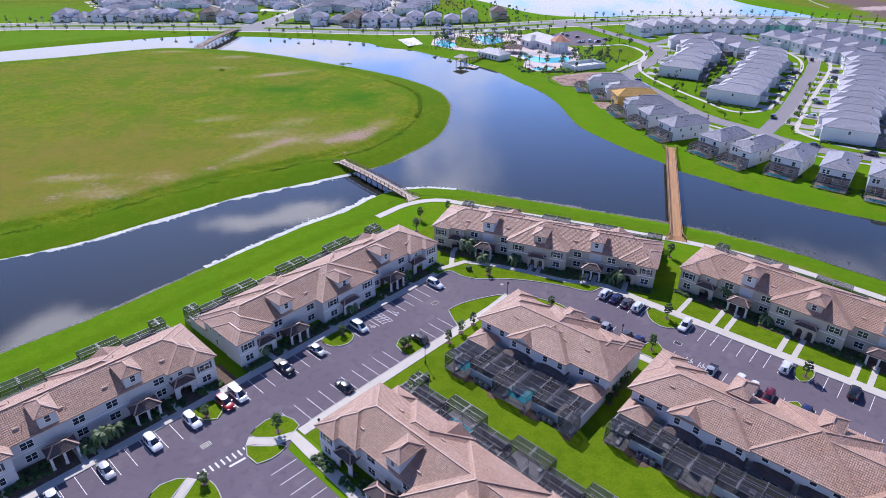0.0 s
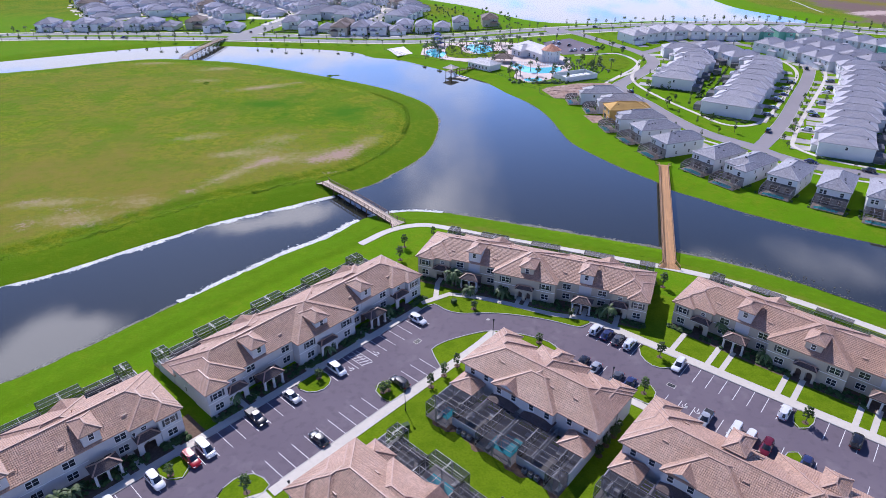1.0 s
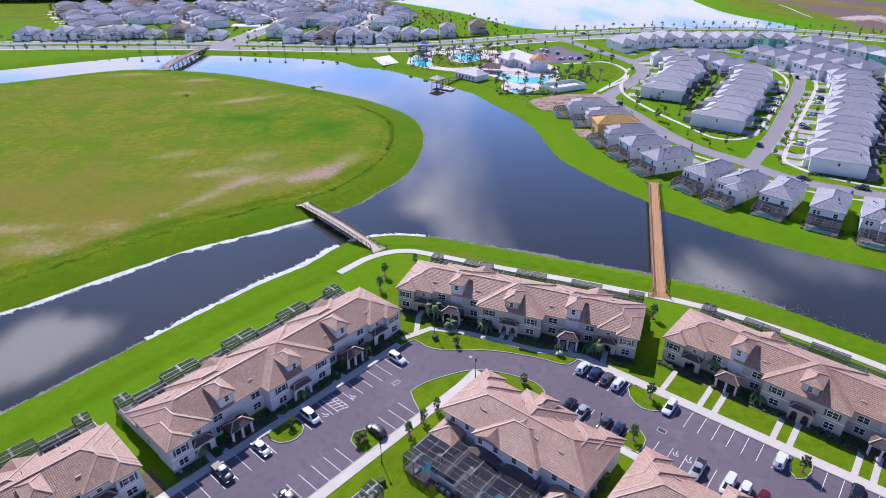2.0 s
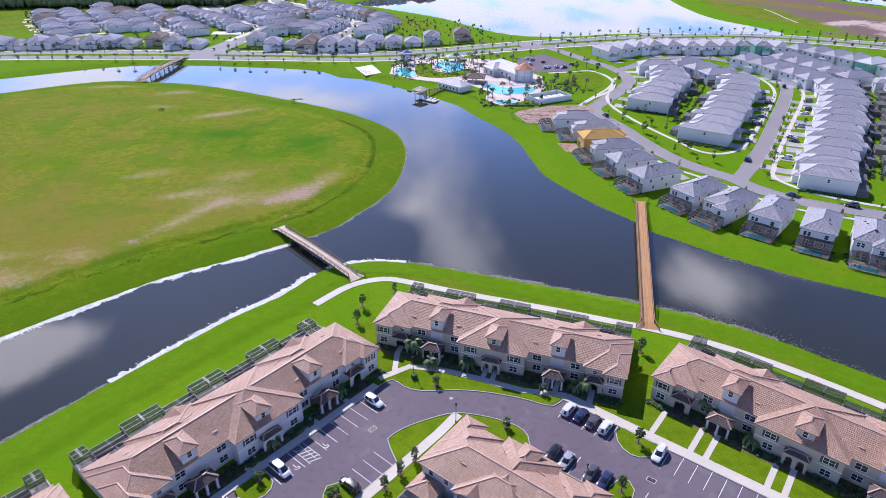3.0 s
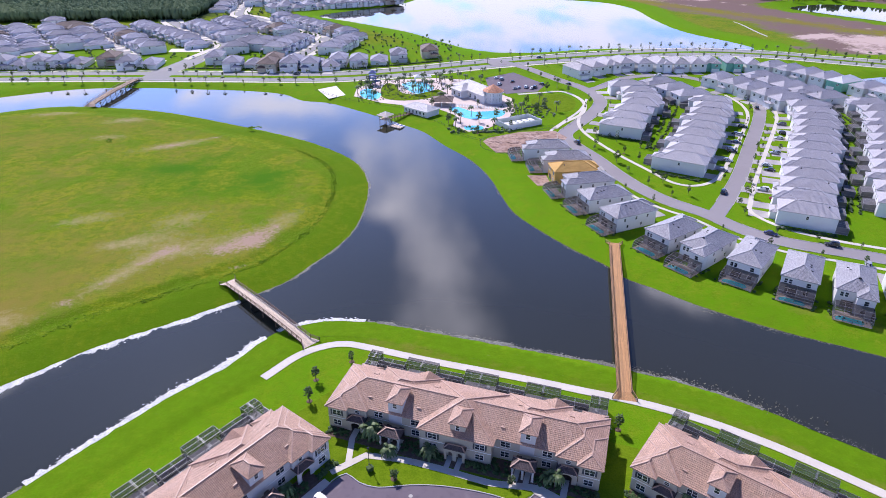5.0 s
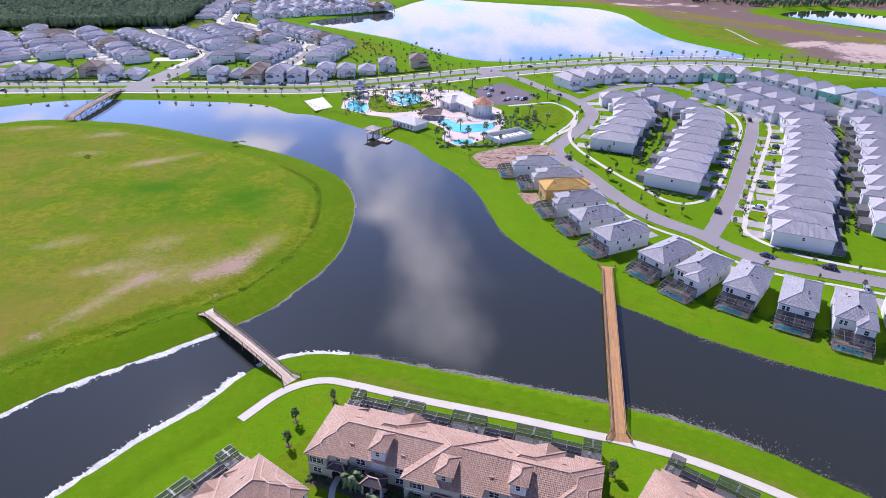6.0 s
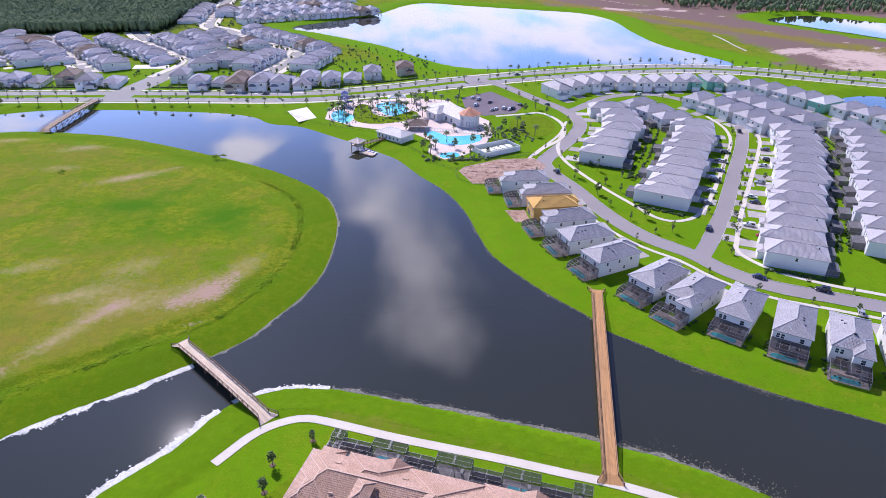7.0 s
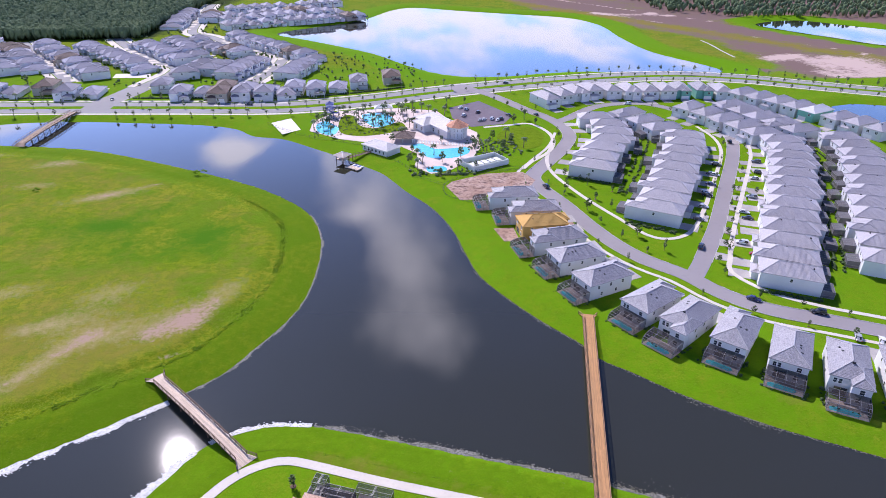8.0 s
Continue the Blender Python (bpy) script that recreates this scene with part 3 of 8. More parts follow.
def ribbon(name, pts, width, z, mat, label, category, thick=0.12, step=4.0, smooth=True, kind="structure"):
    """A walk or road along a line."""
    c = smooth_line(pts, step) if smooth else np.array(pts, float)
    l, r = offset_line(c, width / 2), offset_line(c, -width / 2)
    s = Shape()
    strip(s, l, r, z)
    for a, flip in ((l, 1), (r, 0)):
        for i in range(len(a) - 1):
            q = [(*a[i], z - thick), (*a[i + 1], z - thick), (*a[i + 1], z), (*a[i], z)]
            s.face(q[::-1] if flip else q)
    return tagged(part(name, s, mat), label, category, "", kind)


def kerb_line(name, pts, closed=False, smooth=True, label="pale concrete kerb along the asphalt"):
    c = smooth_line(pts, 1.5, closed) if smooth else np.array(pts, float)
    if closed:
        c = np.vstack([c, c[:2]])
    l, r = offset_line(c, 0.09), offset_line(c, -0.09)
    s = Shape()
    strip(s, l, r, 0.17)
    for a, flip in ((l, 1), (r, 0)):
        for i in range(len(a) - 1):
            q = [(*a[i], 0.0), (*a[i + 1], 0.0), (*a[i + 1], 0.17), (*a[i], 0.17)]
            s.face(q[::-1] if flip else q)
    return tagged(part(name, s, M["kerb"]), label, "kerb", "", "structure")


def slab(name, poly, z0, z1, mat, label, category, kind="structure"):
    s = Shape()
    s.prism(poly, z0, z1)
    return tagged(part(name, s, mat), label, category, "", kind)


def inside(poly, X, Y):
    """Which points lie in the polygon."""
    hit = np.zeros(X.shape, bool)
    for (ax, ay), (bx, by) in zip(np.roll(poly, 1, 0), poly):
        cross = (ay > Y) != (by > Y)
        with np.errstate(divide="ignore", invalid="ignore"):
            hit ^= cross & (X < (bx - ax) * (Y - ay) / (by - ay) + ax)
    return hit


def edge_distance(poly, X, Y):
    best = np.full(X.shape, 1e9)
    for (ax, ay), (bx, by) in zip(np.roll(poly, 1, 0), poly):
        vx, vy = bx - ax, by - ay
        t = np.clip(((X - ax) * vx + (Y - ay) * vy) / (vx * vx + vy * vy + 1e-9), 0, 1)
        best = np.minimum(best, np.hypot(X - ax - t * vx, Y - ay - t * vy))
    return best


# ---- water and ground ----
WATER_Z = -1.5
ISLAND = smooth_line([(-200, 118), (-129, 159.2), (-112, 169.6), (-94, 186), (-75.5, 201.5), (-61, 210), (-45.5, 220), (-38, 225), (-31, 231), (-25, 240), (-18, 251), (-12, 266), (-9, 284), (-8.3, 304),
                      (-11.2, 322), (-18, 337), (-30, 352), (-44, 365), (-71, 384), (-117, 412), (-150, 424), (-190, 428), (-235, 404), (-300, 360), (-340, 240), (-290, 130)], 5, True)
SHORE = smooth_line([(-210, 20), (-150, 78), (-105.7, 119.6), (-91, 134.5), (-77.5, 151), (-66.3, 164.6), (-51, 182), (-42, 190), (-35, 200), (-27.4, 206.5), (-19, 208.8), (-6, 207.5), (9.5, 202), (30, 194), (43, 189), (57, 183),
                     (72.5, 175.3), (85.3, 166.2), (95, 157.2), (103.5, 149.5), (135, 120), (175, 80), (260, 60), (270, 100), (200, 135), (150, 166), (126, 183), (110.5, 192.5), (98, 201.5), (88, 210), (79.9, 218.7), (72.6, 225.7), (69.9, 232.7), (61.3, 245.2), (53.6, 259), (46.9, 274),
                     (44.5, 290), (43, 306), (40, 321), (35, 335), (27, 350), (18, 371), (11, 380), (-3.4, 397), (-18, 412), (-34, 427), (-50, 433), (-62, 447), (-84, 456), (-117, 462), (-150, 467), (-190, 466), (-230, 448), (-290, 412), (-380, 350), (-420, 220), (-330, 60)], 5, True)
FAR_LAKE = smooth_line([(-68, 741), (-40, 711), (-8, 678), (21, 645), (42, 607), (61, 577), (84, 560), (115, 558), (150, 566), (184, 570), (215, 563), (250, 556), (290, 558), (286, 586), (264, 638), (262, 710), (265, 775), (243, 825), (183, 855), (121, 885), (77, 907), (48, 881), (14, 815), (-32, 775)], 12, True)
FAR_POND = smooth_line([(440, 775), (505, 800), (545, 765), (600, 700), (640, 640), (590, 600), (505, 648), (478, 690), (455, 729)], 12, True)
NEAR_POND = smooth_line([(300, 440), (330, 470), (420, 430), (460, 390), (420, 360), (350, 390)], 12, True)


def wet_depth(X, Y):
    """Metres from the shore, positive over water."""
    d = np.full(X.shape, -1e9)
    ds = edge_distance(SHORE, X, Y) * np.where(inside(SHORE, X, Y), 1, -1)
    di = edge_distance(ISLAND, X, Y) * np.where(inside(ISLAND, X, Y), -1, 1)
    d = np.minimum(ds, di)
    for pond in (FAR_LAKE, FAR_POND, NEAR_POND):
        d = np.maximum(d, edge_distance(pond, X, Y) * np.where(inside(pond, X, Y), 1, -1))
    return d


def axis_steps(*spans):
    out = []
    for a, b, step in spans:
        out += list(np.arange(a, b, step))
    return np.array(out + [spans[-1][1]])


def fade(v, a, b):
    t = np.clip((v - a) / (b - a), 0, 1)
    return t * t * (3 - 2 * t)


RING = 14.3  # the rough crest on the island, in metres from its shore


def build_ground():
    xs = axis_steps((-4500, -800, 400), (-800, -320, 16), (-320, -140, 4), (-140, 170, 1.6), (170, 340, 4), (340, 760, 14), (760, 4500, 400))
    ys = axis_steps((-1500, 0, 100), (0, 60, 10), (60, 340, 1.6), (340, 500, 2.5), (500, 1000, 8), (1000, 1400, 40), (1400, 4900, 400))
    X, Y = np.meshgrid(xs, ys)
    d = wet_depth(X, Y)
    rng = np.random.default_rng(3)
    wob = 0.35 * np.sin(X * 0.7 + 2 * np.sin(Y * 0.31)) * np.sin(Y * 0.8 + X * 0.2) + 0.25 * np.sin(X * 1.9 + Y * 1.3)
    d = d + wob * 0.8
    # the shore line itself lies where the bank meets the water
    Z = np.where(d < 0, -1.5 * np.clip(1 + d / 9.5, 0, 1) ** 0.9, -1.5 - 0.25 * np.clip(d, 0, 8))
    isl = inside(ISLAND, X, Y)
    on = np.where(isl, np.clip(-d, 0, 400), 0)
    Z += 0.9 * fade(on, 15, 20) * isl
    # rough crest and furrow where the island's bank begins
    ragged = 0.55 + 0.45 * np.sin(X * 0.9 + 2.1 * np.sin(Y * 0.7)) * np.sin(Y * 1.1 + X * 0.3)
    Z += isl * (0.42 * ragged * np.exp(-((on - RING) / 1.0) ** 2) - 0.25 * np.exp(-((on - RING - 2.4) / 1.2) ** 2))
    Z += np.where(d < -12, 0.05 * np.sin(X * 0.11) * np.sin(Y * 0.09) * isl, 0)
    verts = np.stack([X, Y, Z], -1).reshape(-1, 3)
    ny, nx = X.shape
    i = (np.arange(ny - 1)[:, None] * nx + np.arange(nx - 1)[None]).ravel()
    faces = np.stack([i, i + 1, i + nx + 1, i + nx], 1)
    me = bpy.data.meshes.new("ground")
    me.from_pydata(verts.tolist(), [], faces.tolist())
    me.polygons.foreach_set("use_smooth", np.ones(len(faces), bool))

    def spot(cx, cy, rx, ry, turn=0.0):
        c, s = math.cos(radians(turn)), math.sin(radians(turn))
        u, v = ((X - cx) * c + (Y - cy) * s) / rx, (-(X - cx) * s + (Y - cy) * c) / ry
        return np.exp(-(u * u + v * v))

    dry = fade(on, 14, 26) * isl * (0.33 + 0.28 * fade(-Y, -290, -225) + 0.06 * fade(Y, 340, 390) - 0.2 * spot(-60, 312, 40, 26))
    bank = 0.62 * fade(d, -15, -12) * (1 - fade(on, 14, 16)) * np.where(isl | (Y < 206 - 0.45 * X), 1, 0)
    inner = isl * fade(on, 13, 20)
    mown = np.where(isl, 0, 1) * (1 - fade(Y, 560, 620)) * 0.62 + np.where(isl, 0, 1) * fade(d, -30, -24) * 0.8 * fade(Y, 540, 560)
    straw = inner * (0.56 * spot(-83, 233, 13, 4, 55) + 0.46 * spot(-71, 248, 11, 6, 25) + 0.44 * spot(-52, 254, 13, 9, 45) + 0.3 * spot(-76, 258, 14, 9, 40) + 0.42 * spot(-74, 273, 12, 6, 20) + 0.6 * spot(-99, 353, 19, 5, 25) + 0.56 * spot(-89, 255, 9, 4, 20) + 0.52 * spot(-107, 275, 12, 5, 20) + 0.54 * spot(-134, 393, 14, 6, 12) + 0.56 * spot(-170, 410, 20, 6, 20) + 0.47 * spot(-134, 366, 10, 5))
    straw += inner * (0.60 * spot(-135, 210, 15, 4, 10) + 0.54 * spot(-120, 198, 13, 6, 0) + 0.49 * spot(-106, 211, 9, 6) + 0.44 * spot(-37, 270, 10, 6, 55))
    dry = dry + np.where(isl | (Y > 214) | (X < -8), 0, 1) * 0.3 * fade(d, -16, -13) * (1 - fade(d, -9.5, -8))
    lush = inner * (0.54 * spot(-88, 324, 12, 8, 20) + 0.54 * spot(-72, 336, 9, 6, 20) + 0.58 * spot(-52, 304, 8, 12, 10) + 0.54 * spot(-45, 315, 10, 10) + 0.4 * spot(-75, 303, 26, 14) + 0.36 * spot(-100, 320, 26, 14))
    soil = inner * (0.72 * spot(-46, 254.5, 8.5, 7.5, 50) + 0.42 * spot(-40, 264, 5, 4, 50) + 0.5 * spot(-56, 248, 6, 5, 30) + 0.6 * spot(-72, 248.5, 6.5, 4, 30) + 0.48 * spot(-78, 241, 6, 2, 45) + 0.46 * spot(-85, 230, 7, 2, 50) + 0.6 * spot(-101, 352, 10, 3, 25) + 0.5 * spot(-84, 362, 7, 2, 20) + 0.5 * spot(-134, 393, 6, 3) + 0.5 * spot(-166, 411, 10, 3.5) + 0.46 * spot(-181, 405, 9, 3) + 0.5 * spot(-92, 219, 5, 3) + 0.5 * spot(-141, 211, 10, 2.5, 30) + 0.46 * spot(-125, 204, 9, 3, -20) + 0.46 * spot(-116, 195, 10, 3) + 0.44 * spot(-134, 194, 5, 7))
    soil += 0.55 * spot(-47.5, 238, 4.5, 1.2, 20)
    wood = 0.95 * fade(-X + 0.15 * (Y - 700), 150, 200) * fade(Y, 690, 730) + 0.95 * fade(Y, 1010, 1060) + 0.9 * fade(Y - 0.5 * (600 - X), 800, 830) * fade(X, 400, 440)
    # cleared building land beyond the far lake
    land = fade(X + 0.25 * Y, 425, 450) * fade(Y, 520, 535) * (1 - fade(Y, 960, 990)) * (1 - 0.999 * fade(d, -32, -24))
    across = 0.822 * X + 0.571 * Y
    green = fade(-across, -688, -655) * fade(-X, -352, -330)
    earth = land * (1 - green) * (0.74 + 0.3 * np.exp(-((across - 746) / 18) ** 2) - 0.42 * np.exp(-((across - 706) / 17) ** 2)) + land * 0.75 * spot(321, 556, 17, 8, 10)
    dry = dry + land * (0.3 + 0.5 * np.exp(-((across - 706) / 20) ** 2))
    graded = land * (0.8 * spot(405, 578, 46, 34, 10) + 0.7 * spot(362, 602, 30, 10, 20) + 0.7 * spot(385, 530, 40, 18, 0) + 0.66 * spot(318, 838, 52, 13, -8) + 0.75 * np.exp(-((across - 774) / 4) ** 2) + 0.4 * np.exp(-((across - 722) / 5) ** 2))
    for name, field in (("dry", dry), ("lush", lush), ("soil", soil), ("wood", wood), ("bank", bank), ("straw", straw), ("earth", earth), ("graded", graded), ("mown", mown)):
        a = me.attributes.new(name, "FLOAT", "POINT")
        a.data.foreach_set("value", np.clip(field, 0, 1).astype(np.float32).ravel())
    me.materials.append(M["ground"])
    tagged(new("ground", me), "bright green grass sheet with mown banks and bare soil patches", "ground", "", "structure")

    s = Shape()
    for poly in (SHORE, FAR_LAKE, FAR_POND, NEAR_POND):
        big = [tuple(p) for p in poly]
        grown = offset_line(np.vstack([poly, poly[:1]]), -3.0)[:-1]
        s.face([(x, y, WATER_Z) for x, y in (big if poly is SHORE else grown)])
    tagged(part("water", s, M["water"]), "dark still lake water mirroring blue sky and clouds", "lake", "", "structure")


build_ground()

# ---- townhouses ----
def add_window(parent, x, y, z, w, h, face="front", shutters=False, mat="trim", near=True):
    """A framed window with two sashes on a wall. face: which way it looks."""
    turn = {"front": 0, "right": 90, "back": 180, "left": -90}[face]
    m = pose(x, y, z, 0, 0, turn)
    f = Shape()
    f.box(-w / 2 - 0.09, -0.07, -0.1, w / 2 + 0.09, 0.02, 0.0)
    f.box(-w / 2 - 0.09, -0.06, h, w / 2 + 0.09, 0.02, h + 0.09)
    for a in (-w / 2 - 0.09, w / 2):
        f.box(a, -0.06, 0, a + 0.09, 0.02, h)
    f.box(-w / 2, -0.045, h / 2 - 0.03, w / 2, 0.01, h / 2 + 0.03)
    if w > 1.3:
        f.box(-0.05, -0.05, 0, 0.05, 0.01, h)
    if not near:
        f.slot = 1
        f.box(-w / 2, -0.025, 0, w / 2, 0.015, h)
        return part("window", f, [M[mat], M["glass"]], parent, at=m)
    win = part("window", f, M[mat], parent, at=m)
    g = Shape()
    g.box(-w / 2, -0.025, 0, w / 2, 0.015, h)
    part("pane", g, M["glass"], win)
    if shutters:
        for a in (-w / 2 - 0.5, w / 2 + 0.12):
            s = Shape()
            s.box(a, -0.05, -0.05, a + 0.38, 0.01, h + 0.05)
            for k in range(5):
                s.box(a + 0.05, -0.07, h * (k + 0.2) / 5, a + 0.33, -0.05, h * (k + 0.5) / 5)
            part("shutter", s, M["shutter"], win)
    return win


def add_porch(parent, x, y0, y1, w, eave, columns=3, mat="porch_tile"):
    """A tiled porch roof on square columns."""
    porch = add_roof(parent, (mat, "cap"), x - w / 2, y0, x + w / 2, y1, eave, 0.62, 0.35, name="porch_roof")
    b = Shape()
    b.box(x - w / 2 + 0.25, y0 + 0.25, eave - 0.5, x + w / 2 - 0.25, y0 + 0.55, eave - 0.2)
    part("beam", b, M["cream"], porch)
    for k in range(columns):
        cx = x - w / 2 + 0.45 + k * (w - 0.9) / max(1, columns - 1)
        s = Shape()
        s.box(cx - 0.2, y0 + 0.2, 0, cx + 0.2, y0 + 0.6, eave - 0.5)
        s.box(cx - 0.27, y0 + 0.13, 0, cx + 0.27, y0 + 0.67, 0.35)
        s.box(cx - 0.25, y0 + 0.15, eave - 0.62, cx + 0.25, y0 + 0.65, eave - 0.5)
        part("column", s, M["cream"], porch)
    return porch


def arched_wall(shape, x0, x1, y, t, z1, openings, rise=0.6):
    """A wall along x, its front at y, with round-headed openings (centre, width, spring height)."""
    cur = x0
    for c, w, sp in openings:
        shape.box(cur, y, 0, c - w / 2, y + t, z1)
        n = 8
        for k in range(n):
            a, b = math.pi * k / n, math.pi * (k + 1) / n
            xa, xb = c - w / 2 * math.cos(a), c - w / 2 * math.cos(b)
            za, zb = sp + rise * math.sin(a), sp + rise * math.sin(b)
            q = [(xa, y, za), (xb, y, zb), (xb, y, z1), (xa, y, z1)]
            shape.face(q)
            shape.face([(p[0], y + t, p[2]) for p in q[::-1]])
            shape.face([(xb, y, zb), (xa, y, za), (xa, y + t, za), (xb, y + t, zb)])
        cur = c + w / 2
    shape.box(cur, y, 0, x1, y + t, z1)


def add_lanai(parent, x0, x1, y0, y1, h, pool, tall, D=14.2):
    """A screened patio behind the house: paving, frame, screens, with a raised end and sometimes a small pool."""
    p = Shape()
    p.box(x0, y0, -0.05, x1, y1, 0.1)
    lan = part("patio_floor", p, M["paver"], parent)
    ym = y1 - 2.6
    hh = h + (0.7 if tall else 0.35)
    f, br = Shape(), Shape()
    nx, ny = 2, 3
    xs = [x0 + (x1 - x0) * k / nx for k in range(nx + 1)]
    ysl = [y0 + (ym - y0) * k / ny for k in range(ny + 1)]
    b = 0.055
    for x in xs:
        f.bar((x, y0, h), (x, ym, h), b)
        f.bar((x, ym, hh), (x, y1, hh), b)
        f.bar((x, y1, 0), (x, y1, hh), b)
        f.bar((x, ym, h), (x, ym, hh), b)
    for y in ysl:
        f.bar((x0, y, h), (x1, y, h), b)
        for x in (x0, x1):
            f.bar((x, y, 0), (x, y, h), b)
    for y in (ym, (ym + y1) / 2, y1):
        f.bar((x0, y, hh), (x1, y, hh), b)
    f.bar((x0, y1, 1.0), (x1, y1, 1.0), 0.07)
    for x in (x0, x1):
        f.bar((x, ym, hh), (x, y1, hh), b)
        f.bar((x, y0, 1.0), (x, y1, 1.0), 0.07)
    part("frame", f, M["bronze"] if not tall else M["alu"] if random.random() < 0.25 else M["bronze"], lan, "dark metal enclosure frame")
    if tall:
        xc = (x0 + x1) / 2
        for dx in (-0.16, 0.16):
            for a, b2 in (((xc + dx, ym, 0), (xc + dx, ym, hh)), ((xc + dx, y1, 0), (xc + dx, y1, hh)), ((xc + dx, ym, hh), (xc + dx, y1, hh))):
                br.bar(a, b2, b)
        for xa, xb in ((x0, xc - 0.16), (xc + 0.16, x1)):
            br.bar((xa, y1, 0.1), (xb, y1, 1.0), 0.05)
        part("brace_frame", br, M["bronze"], lan)
    s = Shape()
    sheet = [(y0, h), (ym, h), (ym, hh), (y1, hh), (y1, 0.1)]
    for (ya, za), (yb, zb) in zip(sheet, sheet[1:]):
        s.face([(x0, ya, za), (x1, ya, za), (x1, yb, zb), (x0, yb, zb)])
    for x in (x0, x1):
        s.face([(x, ya, za) for ya, za in sheet] + [(x, y0, 0.1)])
    part("screen", s, M["screen"], lan, "grey see-through insect screen")
    if pool:
        w = Shape()
        w.box(x0 + 1.2, y0 + 3.2, 0.1, x1 - 1.6, y1 - 1.8, 0.14)
        part("plunge_pool", w, M["pool"], lan, "small turquoise plunge pool")
    # table, chairs and loungers under the screen
    t = Shape()
    tx, ty = x0 + 1.5, y0 + 1.6
    t.box(tx - 0.5, ty - 0.5, 0.78, tx + 0.5, ty + 0.5, 0.83)
    for dx in (-0.4, 0.4):
        for dy in (-0.4, 0.4):
            t.box(tx + dx - 0.03, ty + dy - 0.03, 0.1, tx + dx + 0.03, ty + dy + 0.03, 0.78)
    part("patio_table", t, M["trim"], lan)
    if not tall and x1 - x0 > 5:
        g = Shape()
        g.box(x0 + 0.1, y1 + 0.05, 0, x1 - 0.1, y1 + 0.25, 1.9)
        part("garden_wall", g, M["cream"], lan, "low white stucco garden wall")
        for k in range(3):
            ac, ax = Shape(), x0 + 1.3 + 1.25 * k
            ac.box(ax, y1 + 0.5, 0, ax + 0.85, y1 + 1.35, 0.1)
            ac.slot = 1
            ac.box(ax + 0.05, y1 + 0.55, 0.1, ax + 0.8, y1 + 1.3, 0.85)
            for q in range(5):
                ac.box(ax + 0.02, y1 + 0.52, 0.2 + 0.13 * q, ax + 0.83, y1 + 1.33, 0.24 + 0.13 * q)
            ac.slot = 2
            ac.cyl(ax + 0.425, y1 + 0.925, 0.85, 0.89, 0.31, n=10)
            part("air_conditioner", ac, [M["kerb"], M["bronze"], M["black"]], lan, "grey metal air conditioner with round fan")
    for k in range(1 if tall else 0):
        l = Shape()
        lx = x1 - 2.6 + k * 1.0
        l.box(lx, y1 - 1.5, 0.35, lx + 0.65, y1 - 0.4, 0.42)
        l.face([(lx, y1 - 1.5, 0.42), (lx + 0.65, y1 - 1.5, 0.42), (lx + 0.65, y1 - 2.0, 0.85), (lx, y1 - 2.0, 0.85)])
        l.face([(lx, y1 - 2.0, 0.8), (lx + 0.65, y1 - 2.0, 0.8), (lx + 0.65, y1 - 1.5, 0.37), (lx, y1 - 1.5, 0.37)])
        for dx in (0.05, 0.55):
            for dy in (-1.4, -0.5):
                l.box(lx + dx, y1 + dy, 0.1, lx + dx + 0.05, y1 + dy + 0.05, 0.36)
        part("lounger", l, M["trim"], lan)


